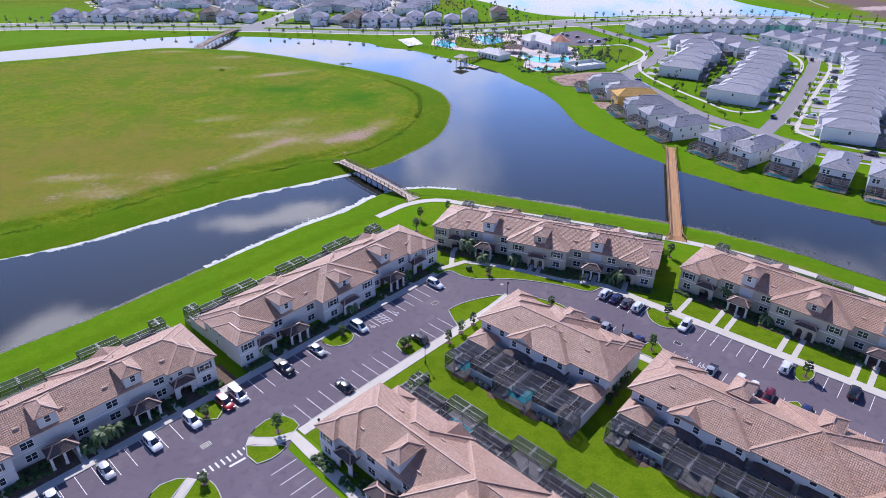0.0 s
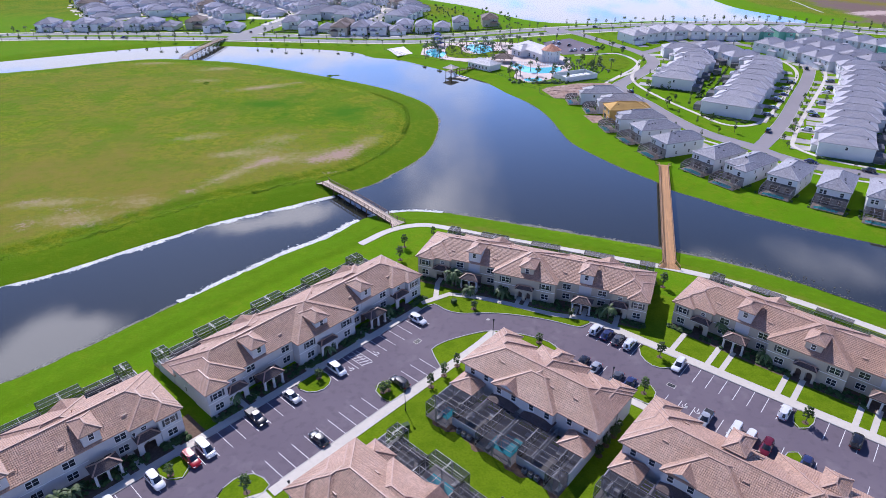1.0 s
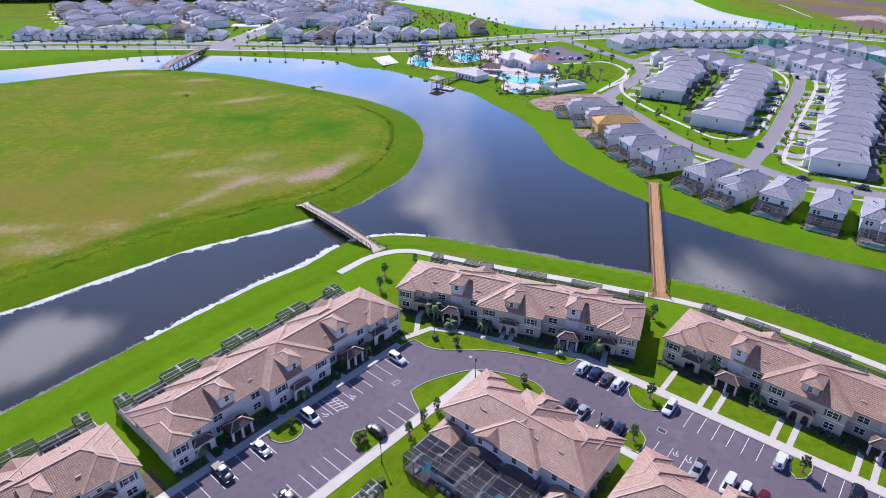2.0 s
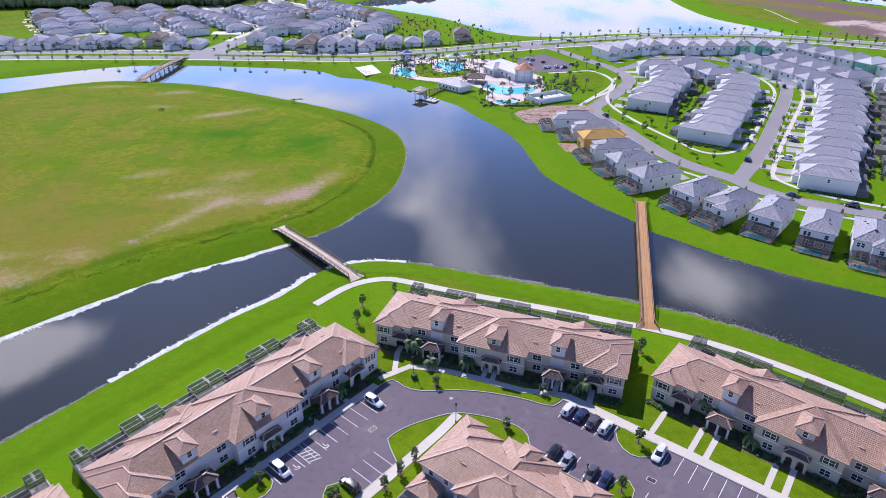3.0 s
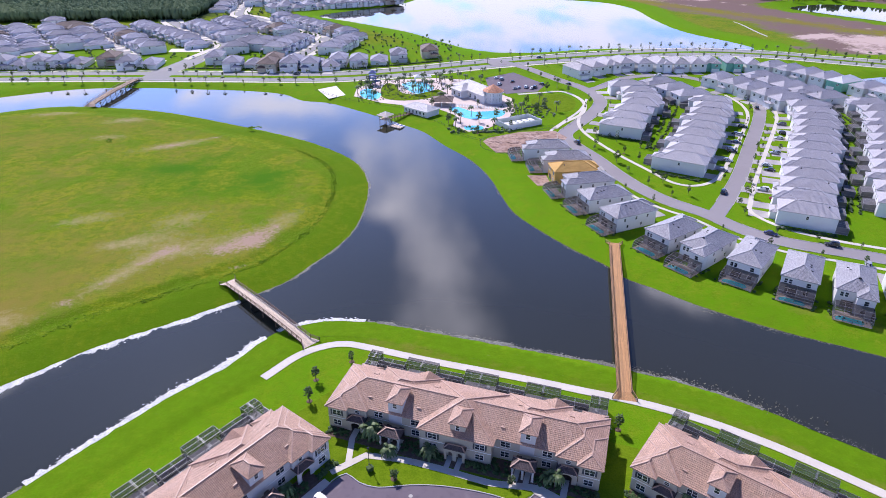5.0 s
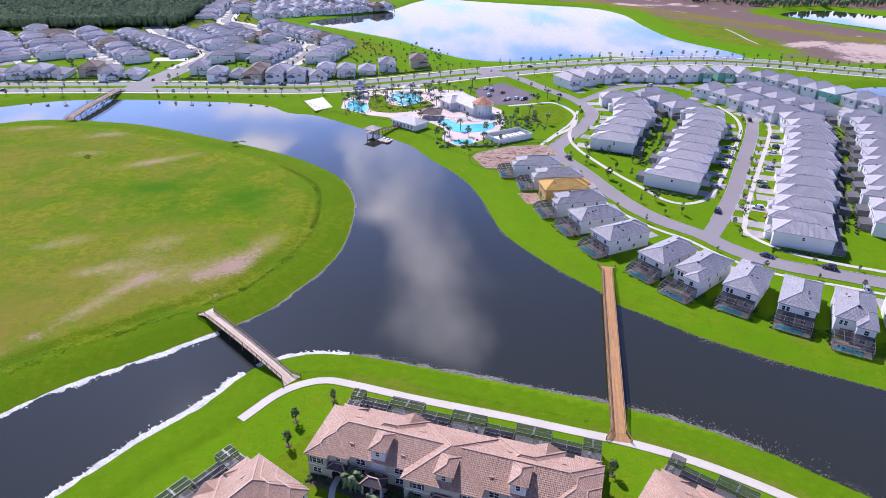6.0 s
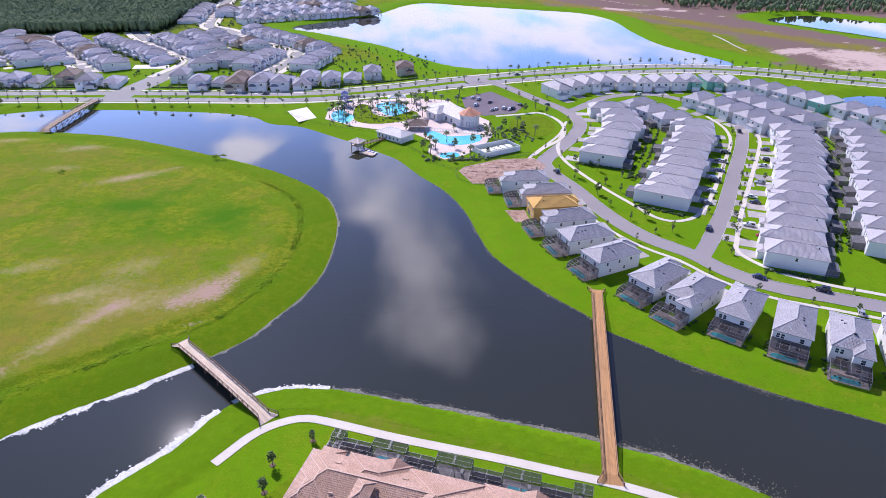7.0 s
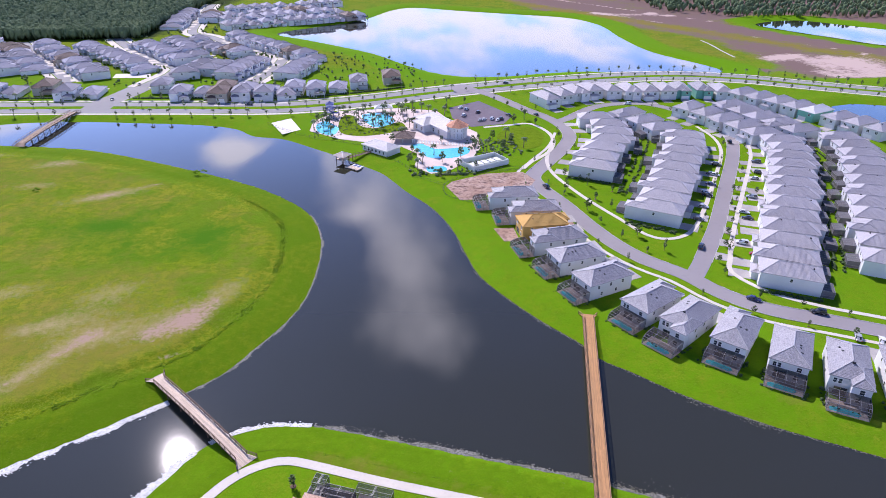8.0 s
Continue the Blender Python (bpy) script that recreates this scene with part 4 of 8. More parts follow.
def townhouse(label, length, bays, towers, plan, pitch=0.42, rear=9.0, wall="cream", m=None):
    """A two-storey row of homes. bays: wide front projections; towers: raised stair heads with a porch below; plan: front windows."""
    house = thing("townhouse_row", label, "townhouse", m, "townhouse rows")
    L, D, E = length, 14.2, 5.9
    W = Shape()
    W.box(0.3, 2.4, 0, L - 0.3, D, E)
    ends = [(0.0, 4.3, 8.6), (L, L - 4.3, L - 8.6)]
    tile = ("tile", "cap")
    add_roof(house, tile, -0.5, 1.8, L + 0.5, D + 0.6, E, pitch)
    for a, b, c in ends:
        x0, x1 = min(a, b), max(a, b)
        W.box(x0 + 0.12, 0.2, 0, x1, 6, E - 0.05)
        add_roof(house, tile, min(a, b) - 0.45, -0.3, max(a, b) + 0.45, 9.0, E + 0.03, pitch)
        x0, x1 = min(a, c), max(a, c)
        W.box(x0 + 0.2, 1.4, 3.0, x1 - 0.2, 6, E - 0.03)
        add_roof(house, tile, min(a, c) - 0.47, 0.8, max(a, c) + 0.45, 13.0, E + 0.015, pitch)
    for x0, x1 in bays:
        W.box(x0, 0.0, 0, x1, 8, E - 0.02)
        add_roof(house, tile, x0 - 0.5, -0.5, x1 + 0.5, D + 1.4, E + 0.02, pitch)
    for x0, x1 in REAR_BAYS(L):
        W.box(x0 + 0.4, D - 2, 0, x1 - 0.4, D + 1.3, E - 0.04)
        add_roof(house, tile, x0, 5.0, x1, D + 1.9, E + 0.01, pitch)
    # small gablets over the rear wall
    for x in [(a + b) / 2 + 3.4 for a, b in REAR_BAYS(L)]:
        g = Shape()
        yb, ya, zt = D + 2.0, D - 2.6, E + 1.35
        for sx in (-1, 1):
            q = [(x + sx * 2.7, yb, E + 0.1), (x + sx * 2.7, ya, E + 0.1), (x, ya, zt + 0.1), (x, yb, zt + 0.1)]
            g.slope(*(q if sx > 0 else (q[1], q[0], q[3], q[2])), 0.42, 0.055)
        part("gablet_roof", g, M["tile"], house)
        g = Shape()
        g.face([(x - 2.4, D + 1.55, E - 0.3), (x - 2.4, D + 1.55, E + 0.2), (x, D + 1.55, zt - 0.05), (x + 2.4, D + 1.55, E + 0.2), (x + 2.4, D + 1.55, E - 0.3)])
        part("gablet_wall", g, M[wall], house)
    # low rear rooms
    lows = [(0.35, 5.2), (L - 5.2, L - 0.35)]
    for x0, x1 in lows:
        W.box(x0, D - 0.5, 0, x1, D + 4.0, 2.9)
        add_roof(house, tile, x0 - 0.4, D - 1.0, x1 + 0.4, D + 4.5, 2.95, 0.45)
    # garden walls between the patios
    units = max(2, round(L / 7.3))
    for k in range(units + 1):
        x = 0.35 + (L - 0.7) * k / units
        W.box(x - 0.12, D, 0, x + 0.12, D + rear - 2.4, 2.0 if 0 < k < units else 2.9)
    walls = part("wall", W, M[wall], house)
    # raised band between the storeys
    B = Shape()
    for x0, x1, y in [(0.1, 4.35, 0.17), (L - 4.35, L - 0.1, 0.17)] + [(a - 0.04, b + 0.04, -0.04) for a, b in bays]:
        B.box(x0, y - 0.03, 2.95, x1, y + 0.2, 3.12)
    B.box(0.27, 2.36, 2.95, L - 0.27, 2.5, 3.12)
    part("band", B, M["trim"], walls)
    # vents on the roof
    for k in range(units):
        for y in (4.2, 11.2):
            v = Shape()
            x = 4 + (L - 8) * (k + random.uniform(0.2, 0.8)) / units
            z = E + pitch * (min(y - 1.8, D + 0.6 - y)) + 0.05
            v.box(x - 0.45, y - 0.14, z - 0.2, x + 0.45, y + 0.14, z + 0.22)
            if random.random() < 0.6:
                v.cyl(x + 0.9, y, z - 0.3, z + 0.55, 0.07)
            part("roof_vent", v, M["cap"], house)
    for x, y, top, w in towers:
        t = Shape()
        t.box(x - w / 2, y, 2.8, x + w / 2, y + 5, top)
        tw = part("tower", t, M["cream" if y > 1 and wall == "beige" else wall], house)
        add_roof(tw, tile, x - w / 2 - 0.45, y - 0.45, x + w / 2 + 0.45, y + 5.2, top, 0.5, 0.38)
        add_window(tw, x, y, top - 1.75, 0.85, 1.25)
        if y > 1:
            add_porch(house, x, -1.9, 1.2, 5.0, 3.0, 3)
            for dx in (-1.45, 1.45):
                s = Shape()
                s.box(x + dx - 0.55, 2.2, 0, x + dx + 0.55, 2.38, 2.2)
                part("front_door", s, M["door"], house)
        else:
            add_porch(house, x, -1.5, 0.3, 4.6, 3.35, 0)
            a = Shape()
            arched_wall(a, x - 2.2, x + 2.2, -1.3, 0.25, 3.1, [(x - 1.05, 1.3, 1.9), (x + 1.05, 1.3, 1.9)])
            part("arch_wall", a, M[wall], house)
            for dx in (-1.05, 1.05):
                s = Shape()
                s.box(x + dx - 0.55, -0.06, 0, x + dx + 0.55, 0.02, 2.2)
                part("front_door", s, M["door"], house)
    for a, b, c in ends:
        mid = (b + c) / 2
        add_porch(house, mid, -0.2, 2.2, 4.3, 3.15, 0)
        s = Shape()
        arched_wall(s, min(b, c) + 0.05, max(b, c), 0.1, 0.25, 2.95, [(mid, 2.2, 1.7)], 0.75)
        part("arch_wall", s, M[wall], house)
        d = Shape()
        d.box(mid - 0.5, 2.3, 0, mid + 0.5, 2.39, 2.2)
        part("front_door", d, M["door"], house)
        add_window(house, (a + b) / 2, 0.2, 3.65, 1.9, 1.35, shutters=True)
        add_window(house, (a + b) / 2, 0.2, 0.9, 1.7, 1.35)
        add_window(house, mid, 1.4, 4.2, 0.9, 0.75)
        side = "left" if a < L / 2 else "right"
        for y in (5.0, 8.0, 11.5):
            add_window(house, 0.3 if side == "left" else L - 0.3, y, 3.8, 0.7, 1.2, side)
        add_window(house, 0.3 if side == "left" else L - 0.3, 9.5, 1.0, 0.7, 1.2, side)
    for x, y in plan:
        add_window(house, x, y, 3.65, 1.9, 1.35, shutters=y == 0)
        add_window(house, x, y, 0.9, 1.7, 1.35)
    # rear windows and patio doors
    for k in range(units):
        x = 0.35 + (L - 0.7) * (k + 0.5) / units
        deep = any(a < x < b for a, b in REAR_BAYS(L))
        yb = D + 1.3 if deep else D
        add_window(house, x - 1.7, yb, 3.9, 1.0, 1.3, "back")
        add_window(house, x + 1.7, yb, 3.9, 1.0, 1.3, "back")
        if not any(a - 1 < x < b + 1 for a, b in lows):
            add_window(house, x, yb, 0.15, 2.4, 2.1, "back")
            add_roof(house, ("porch_tile", "cap"), x - 3.2, D - 1, x + 3.2, D + (3.2 if deep else 2.4), 2.9, 0.3, 0.4, name="patio_roof", caps=False)
    edges, x = [0.3], 3.3
    while x < L - 1.5:
        edges.append(x)
        x += 6.7 if len(edges) % 2 == 0 else 8.0
    edges.append(L - 0.3)
    for k, (x0, x1) in enumerate(zip(edges, edges[1:])):
        end = k == 0 or k == len(edges) - 2
        tall = k % 2 == 0
        add_lanai(house, x0 + 0.06, x1 - 0.06, D + (4.1 if end else 2.6), D + rear + (0.6 if tall else -1.1), 2.95, random.random() < 0.6 and x1 - x0 > 5, tall)
    return house


def REAR_BAYS(L):
    n = max(1, round(L / 29))
    return [(L * (k + 0.5) / n - 7.0, L * (k + 0.5) / n + 7.0) for k in range(n)]


LA = 58.4
TYPE_A = dict(length=LA, bays=[(21.2, 36.6)], towers=[(14.9, 2.3, 9.0, 3.0), (29.2, 0.9, 8.4, 3.2), (43.5, 2.3, 9.0, 3.0)],
              plan=[(24.0, 0), (34.2, 0), (11.0, 2.4), (19.4, 2.4), (39.0, 2.4), (47.6, 2.4)])
row_n = townhouse("cream stucco townhouse row with tan tile roof by the lake path", m=pose(-13.9, 166.2, 0, 0, 0, -22.2), wall="beige", **TYPE_A)
copy_thing(row_n, pose(46.4, 144.6, 0, 0, 0, -42.3))
row_w = townhouse("white stucco townhouse row with tan tile roof along the stalls", m=pose(-52.0, 113.2, 0, 0, 0, 47.8), wall="cream", **dict(TYPE_A, towers=[(13.4, 2.3, 8.7, 3.0), (28.2, 0.9, 8.2, 3.2), (42.4, 2.3, 8.7, 3.0)]))
copy_thing(row_w, pose(76.8, 73.9, 0, 0, 0, 139.0))
townhouse("white stucco townhouse row with tan tile roof and rear screened patios", m=pose(-32.4, 91.2, 0, 0, 0, -43.0), wall="cream", **dict(TYPE_A, towers=[(16.4, 2.3, 8.7, 3.0), (30.2, 0.9, 8.2, 3.2), (44.6, 2.3, 8.7, 3.0)]))
LB = 72.0
townhouse("long white townhouse row with tan tile roof and stair towers", LB, [(21.2, 36.6)], [(14.4, 2.3, 8.7, 3.0), (28.9, 0.9, 8.2, 3.2), (43.4, 2.3, 8.7, 3.0), (57.6, 2.3, 8.7, 3.0)],
          [(24.0, 0), (34.0, 0), (10.6, 2.4), (18.6, 2.4), (39.4, 2.4), (47.6, 2.4), (53.2, 2.4), (61.8, 2.4)], m=pose(-55.7 - LB * math.cos(radians(45.8)), 109.7 - LB * math.sin(radians(45.8)), 0, 0, 0, 45.8), wall="cream")
townhouse("short cream townhouse row with four screened patios behind", 30.2, [(9.8, 20.4)], [(15.1, 0.3, 7.2, 3.2)], [(11.6, 0), (18.6, 0)], m=pose(29.0, 114.4, 0, 0, 0, 139.6), rear=11.5, wall="cream")

# ---- parking court ----
def frame_of(origin, turn):
    """Turns (along, out) from a kerb line into the world."""
    c, s = math.cos(radians(turn)), math.sin(radians(turn))
    return lambda u, n: (origin[0] + u * c + n * s, origin[1] + u * s - n * c)


WEST = frame_of((-76.2, 83.2), 47.3)  # along the west row's kerb, out into the court
EAST = frame_of((27.8, 145.8), -40.3)  # along the east row's kerb
OUTER = [WEST(-45, 1.5), WEST(93.0, 1.5), (-9.4, 152.4), (-6.8, 150.0), (-3, 148.4), (3.7, 148.5), (10.3, 147.7), (17.9, 145.5), (24, 142.8), EAST(0.6, 1.1)]
INNER = [(18.3, 131.5), (18.3, 134.2), (16.6, 137.0), (11.1, 139.8), (4.3, 141.3), (-1.5, 139.8), (-7.1, 137.1), (-9.9, 134.4), (-9.4, 132.4), WEST(79.5, 19.6)]
asphalt = OUTER + [EAST(95, 1.1), EAST(95, 18.7), EAST(3.5, 18.7)] + INNER + [WEST(35.5, 19.6), (-38.0, 91.5), (-27.7, 81.6), (-4, 58), (-30, 20), (-75, 15)]
slab("road", asphalt, -0.3, 0.03, M["asphalt"], "purplish grey asphalt parking court with painted stalls", "parking lot")

kerb_line("kerb", [WEST(-45, 1.5), WEST(91.5, 1.5)], smooth=False)
kerb_line("kerb", [WEST(91.5, 1.5), WEST(93.0, 1.3), (-9.4, 152.4), (-6.8, 150.0), (-3, 148.4), (3.7, 148.5), (10.3, 147.7), (17.9, 145.5), (23.5, 143.0), (25.2, 142.7), EAST(0.6, 1.1)])
kerb_line("kerb", [EAST(0.6, 1.1), EAST(95, 1.1)], smooth=False)
kerb_line("kerb", [EAST(95, 18.7), EAST(3.5, 18.7)], smooth=False)
kerb_line("kerb", [EAST(3.5, 18.7)] + INNER)
kerb_line("kerb", [WEST(79.5, 19.6), WEST(38.5, 19.6)], smooth=False)


def painted(name, quads, mat="paint", label="worn white painted line on asphalt"):
    for q in quads:
        s = Shape()
        s.face([(x, y, 0.036) for x, y in q])
        tagged(part(name, s, M[mat]), label, "road marking", "painted lines", "structure")


def bar_quad(f, u, n0, n1, w=0.12):
    return [f(u - w / 2, n1), f(u + w / 2, n1), f(u + w / 2, n0), f(u - w / 2, n0)]


west_isles = [(24.9, 30.1), (54.9, 61.8)]
stalls = []
for k in range(-14, 20):
    u = 37.2 + 2.74 * k
    if not any(a < u < b for a, b in west_isles) and u < 92:
        stalls.append(bar_quad(WEST, u, 1.6, 7.0))
for k in range(-1, 16):
    u = 39.28 + 2.8 * k
    if not 64.2 < u < 70.2 and u < 80:
        stalls.append(bar_quad(WEST, u, 14.2, 19.5))
for k in range(-9, 24):
    u = 27.0 + 2.74 * k
    if u > 0.5 and not 13.5 < u < 22.8 and not 45.5 < u < 49.4:
        stalls.append(bar_quad(EAST, u, 1.2, 6.6))
for k in range(-9, 20):
    u = 27.6 + 2.74 * k
    if u > 3 and not 18.6 < u < 23.4 and not 47.0 < u < 51.0:
        stalls.append(bar_quad(EAST, u, 13.3, 18.6))
SOUTH = frame_of((-36.0, 89.6), -44.5)
for k in range(12):
    stalls.append(bar_quad(SOUTH, 0.1 + 2.84 * k, 0.2, 5.2))
painted("stall_line", stalls)
# crosswalk
for k in range(9):
    cx, cy = -51.6 + 0.76 * k, 86.1 + 0.69 * k
    painted("crosswalk_bar", [[(cx - 0.55, cy + 0.15), (cx + 0.55, cy - 0.95), (cx + 0.78, cy - 0.72), (cx - 0.32, cy + 0.38)]])
painted("stop_bar", [[(-46.9, 87.4), (-44.7, 89.4), (-45.0, 89.75), (-47.2, 87.75)]])
# loading hatch and wheelchair marks
hatch = []
for u in (68.5, 71.0):
    hatch.append(bar_quad(WEST, u, 2.0, 7.2))
for k in range(5):
    hatch.append([WEST(68.6, 2.6 + k), WEST(70.9, 3.5 + k), WEST(70.9, 3.68 + k), WEST(68.6, 2.78 + k)])
painted("hatch_line", hatch)


def wheelchair(f, u, n):
    s = Shape()
    for k in range(10):
        a, b = math.pi * (0.9 + 1.25 * k / 10), math.pi * (0.9 + 1.25 * (k + 1) / 10)
        q = [(0.42 * math.cos(a), 0.42 * math.sin(a)), (0.42 * math.cos(b), 0.42 * math.sin(b)), (0.55 * math.cos(b), 0.55 * math.sin(b)), (0.55 * math.cos(a), 0.55 * math.sin(a))]
        s.face([(*f(u + x, n - y), 0.037) for x, y in q][::-1])
    for q in ([(-0.1, 0.0), (0.05, 0.0), (0.05, 0.8), (-0.1, 0.8)], [(-0.1, 0.0), (0.5, -0.05), (0.5, 0.08), (-0.1, 0.13)], [(0.42, -0.5), (0.55, -0.5), (0.55, 0.05), (0.42, 0.05)], [(-0.12, 0.88), (0.08, 0.88), (0.08, 1.08), (-0.12, 1.08)]):
        s.face([(*f(u + x, n - y), 0.037) for x, y in q])
    tagged(part("wheelchair_mark", s, M["paint"]), "white painted wheelchair sign on the asphalt", "road marking", "painted lines", "structure")


for u, n in ((73.4, 6.0), (66.2, 6.0)):
    wheelchair(WEST, u, n)
for u in (27.4, 29.9):
    wheelchair(EAST, u + 1.2, 14.4)
for gx, gy, turn in ((39.6, 122.4, -40), (-13.1, 137.4, 47), (-52.6, 92.4, 47)):
    g = Shape()
    g.box(-0.9, -0.6, 0.0, 0.9, 0.6, 0.036)
    gr = tagged(part("storm_drain", g, M["kerb"], at=pose(gx, gy, 0, 0, 0, turn)), "square iron storm drain set in the asphalt", "drain")
    for k in range(8):
        b = Shape()
        b.box(-0.75 + 0.19 * k, -0.48, 0.034, -0.585 + 0.19 * k, 0.48, 0.05)
        part("bar", b, M["black"], gr)
mh = Shape()
mh.cyl(3.4, 145.9, 0.0, 0.04, 0.42, n=16)
tagged(part("manhole_cover", mh, M["kerb"]), "round pale manhole cover in the asphalt", "manhole cover")


def isle(poly, name="planting_island", smooth=True):
    """A kerbed grass island."""
    c = smooth_line(poly, 0.8, True) if smooth else np.array(poly)
    s = Shape()
    s.prism([tuple(p) for p in c], 0.0, 0.13)
    tagged(part(name, s, M["lawn"]), "small kerbed grass island in the parking court", "planting island", "", "structure")
    kerb_line("kerb", poly, True)


for a, b in west_isles:
    isle([WEST(a + 0.5, 1.7), WEST(a + 0.6, 5.2), WEST((a + b) / 2, 6.8), WEST(b - 0.6, 5.4), WEST(b - 0.5, 1.7)])
isle([WEST(64.8, 19.4), WEST(65.0, 15.0), WEST(67.0, 13.7), WEST(69.4, 15.0), WEST(69.6, 19.4)])
isle([EAST(13.9, 1.3), EAST(15.0, 5.0), EAST(18.5, 6.8), EAST(21.6, 5.2), EAST(22.3, 1.3)])
isle([EAST(45.9, 1.3), EAST(46.2, 5.2), EAST(47.6, 6.4), EAST(48.9, 5.2), EAST(49.2, 1.3)])
isle([EAST(19.0, 18.5), EAST(19.2, 14.2), EAST(20.9, 13.0), EAST(22.6, 14.4), EAST(22.9, 18.5)])
isle([EAST(47.5, 18.5), EAST(47.6, 14.2), EAST(49.0, 13.0), EAST(50.4, 14.4), EAST(50.6, 18.5)])
isle([(-45.4, 94.6), (-43.6, 98.4), (-40.4, 99.6), (-37.2, 97.2), (-39.2, 94.2), (-42, 94.0)])
isle([(-45.5, 92.2), (-41.5, 92.4), (-38.4, 92.2), (-40.4, 89.3), (-42.5, 88.2), (-44.7, 90.0)])
isle([(-58, 80), (-57.2, 83.6), (-55, 84.9), (-53.4, 85.0), (-54.6, 80), (-55, 75)])
isle([(-51.4, 85.1), (-49.4, 84.6), (-47.2, 82.4), (-46, 79), (-50, 75), (-52.6, 80)])

# lawns round the homes, a little above the sheet
slab("lawn", INNER + [WEST(40.5, 19.7), (-35.5, 95), (-20, 80), (20, 45), (60, 30), EAST(95, 18.9), EAST(3.6, 18.9)], -0.2, 0.06, M["lawn"], "mown green lawn between the townhouse rows", "lawn")
slab("lawn", OUTER[1:9] + [EAST(0.4, 0.9), EAST(95, 0.9), EAST(95, -12), (58, 152), (44, 158), (-14, 178), (-24, 168), WEST(95, -6)], -0.2, 0.06, M["lawn"], "mown green lawn in front of the townhouses", "lawn")
for u0, u1, deep in ((-45, 36.0, -7.0), (39.5, 92, -4.2)):
    slab("planting_bed", [WEST(u0, -0.4), WEST(u1, -0.4), WEST(u1, deep), WEST(u0, deep)], -0.2, 0.07, M["mulch"], "dark mulch bed along the townhouse fronts", "planting bed")

ROW_E = frame_of((46.4, 144.6), -42.3)
for f, out in ((frame_of((-13.9, 166.2), -22.2), 2.7), (ROW_E, 2.2)):
    slab("planting_bed", [f(0.5, -2.2), f(57.8, -2.2), f(57.8, out), f(40, out + 0.2), f(20, out + 0.5), f(0.5, out)], -0.2, 0.075, M["mulch"], "dark mulch bed along the townhouse front", "planting bed")

# uneven mulch strips between the rear patios and the lawn
for origin, turn, length, far in (((29.0, 114.4), 139.6, 30.2, 25.6), ((76.8, 73.9), 139.0, LA, 23.2)):
    f = frame_of(origin, turn)
    edge = [f(u, -(far + 0.9 + 0.7 * math.sin(u * 0.75 + 1) + 0.35 * math.sin(u * 1.9))) for u in np.arange(0.2, length, 0.8)]
    slab("planting_bed", edge + [f(length - 0.2, -(far - 3.5)), f(0.2, -(far - 3.5))], -0.2, 0.075, M["mulch"], "dark mulch strip behind the screened patios", "planting bed")

# ---- walks ----
ribbon("pavement", [WEST(-45, 0.55), WEST(92.5, 0.55)], 1.7, 0.14, M["concrete"], "pale concrete pavement along the stalls", "pavement", smooth=False)
ribbon("pavement", [WEST(36.0, 20.75), WEST(84, 20.75), (1.6, 137.2), (4.6, 141.0)], 2.1, 0.14, M["concrete"], "pale concrete pavement beside the stalls", "pavement")
ribbon("pavement", [EAST(0, -0.2), EAST(95, -0.2)], 2.3, 0.14, M["concrete"], "pale concrete pavement along the stalls", "pavement", smooth=False)
ribbon("pavement", [EAST(4.5, 19.9), EAST(95, 19.9)], 1.8, 0.14, M["concrete"], "pale concrete pavement behind the stalls", "pavement", smooth=False)
ribbon("pavement", [(-45.6, 93.2), (-41.0, 93.2), (-37.8, 94.8), (-34.2, 91.2), (-26, 82.8), (-5, 62)], 2.2, 0.15, M["concrete"], "pale concrete pavement past the crosswalk", "pavement")
ribbon("pavement", [(-55.2, 74), (-53.6, 79), (-52.4, 85)], 1.7, 0.15, M["concrete"], "pale concrete pavement through the island", "pavement")
ribbon("pavement", [(-12.6, 152.9), (-9.2, 154.8), (-5.6, 156.9), (1.0, 155.5), (9.2, 152.4), (19.3, 147.8), (26.5, 146.3), (29, 145.6)], 1.6, 0.13, M["concrete"], "pale concrete pavement in front of the townhouses", "pavement")
ROW_N = frame_of((-13.9, 166.2), -22.2)
ribbon("garden_path", [ROW_N(6.4, -1.0), ROW_N(6.5, 2.0), ROW_N(8.6, 8.4)], 1.3, 0.11, M["concrete"], "pale concrete path to a front door", "path")
for u, w, n in ((14.5, 1.1, 4.4), (16.7, 1.1, 4.0), (28.1, 1.1, 3.6), (30.3, 1.1, 3.6), (42.2, 1.1, 3.2), (44.4, 1.1, 2.8), (52, 1.3, 4.0)):
    ribbon("garden_path", [ROW_N(u, -1.0), ROW_N(u, n)], w, 0.11, M["concrete"], "pale concrete path to a front door", "path", smooth=False)
for u in (6.5, 14.4, 17.4, 28.6, 31.6, 42.6, 45.6, 56):
    ribbon("garden_path", [EAST(u + 12.9, -1.0), EAST(u + 12.9, -9.0)], 1.15, 0.11, M["concrete"], "pale concrete path to a front door", "path", smooth=False)
for u, out in [(u + 32.8, -3.6) for u in (6.4, 12.0, 14.8, 27.2, 29.4, 41.0, 43.6, 52)] + [(u, -6.6) for u in (30.4, 23.9, 21.1, 9.7, 6.9, -5.0, -7.1, -19.3, -22.1)]:
    ribbon("garden_path", [WEST(u, -0.2), WEST(u, out)], 1.1, 0.12, M["concrete"], "pale concrete path to a front door", "path", smooth=False)
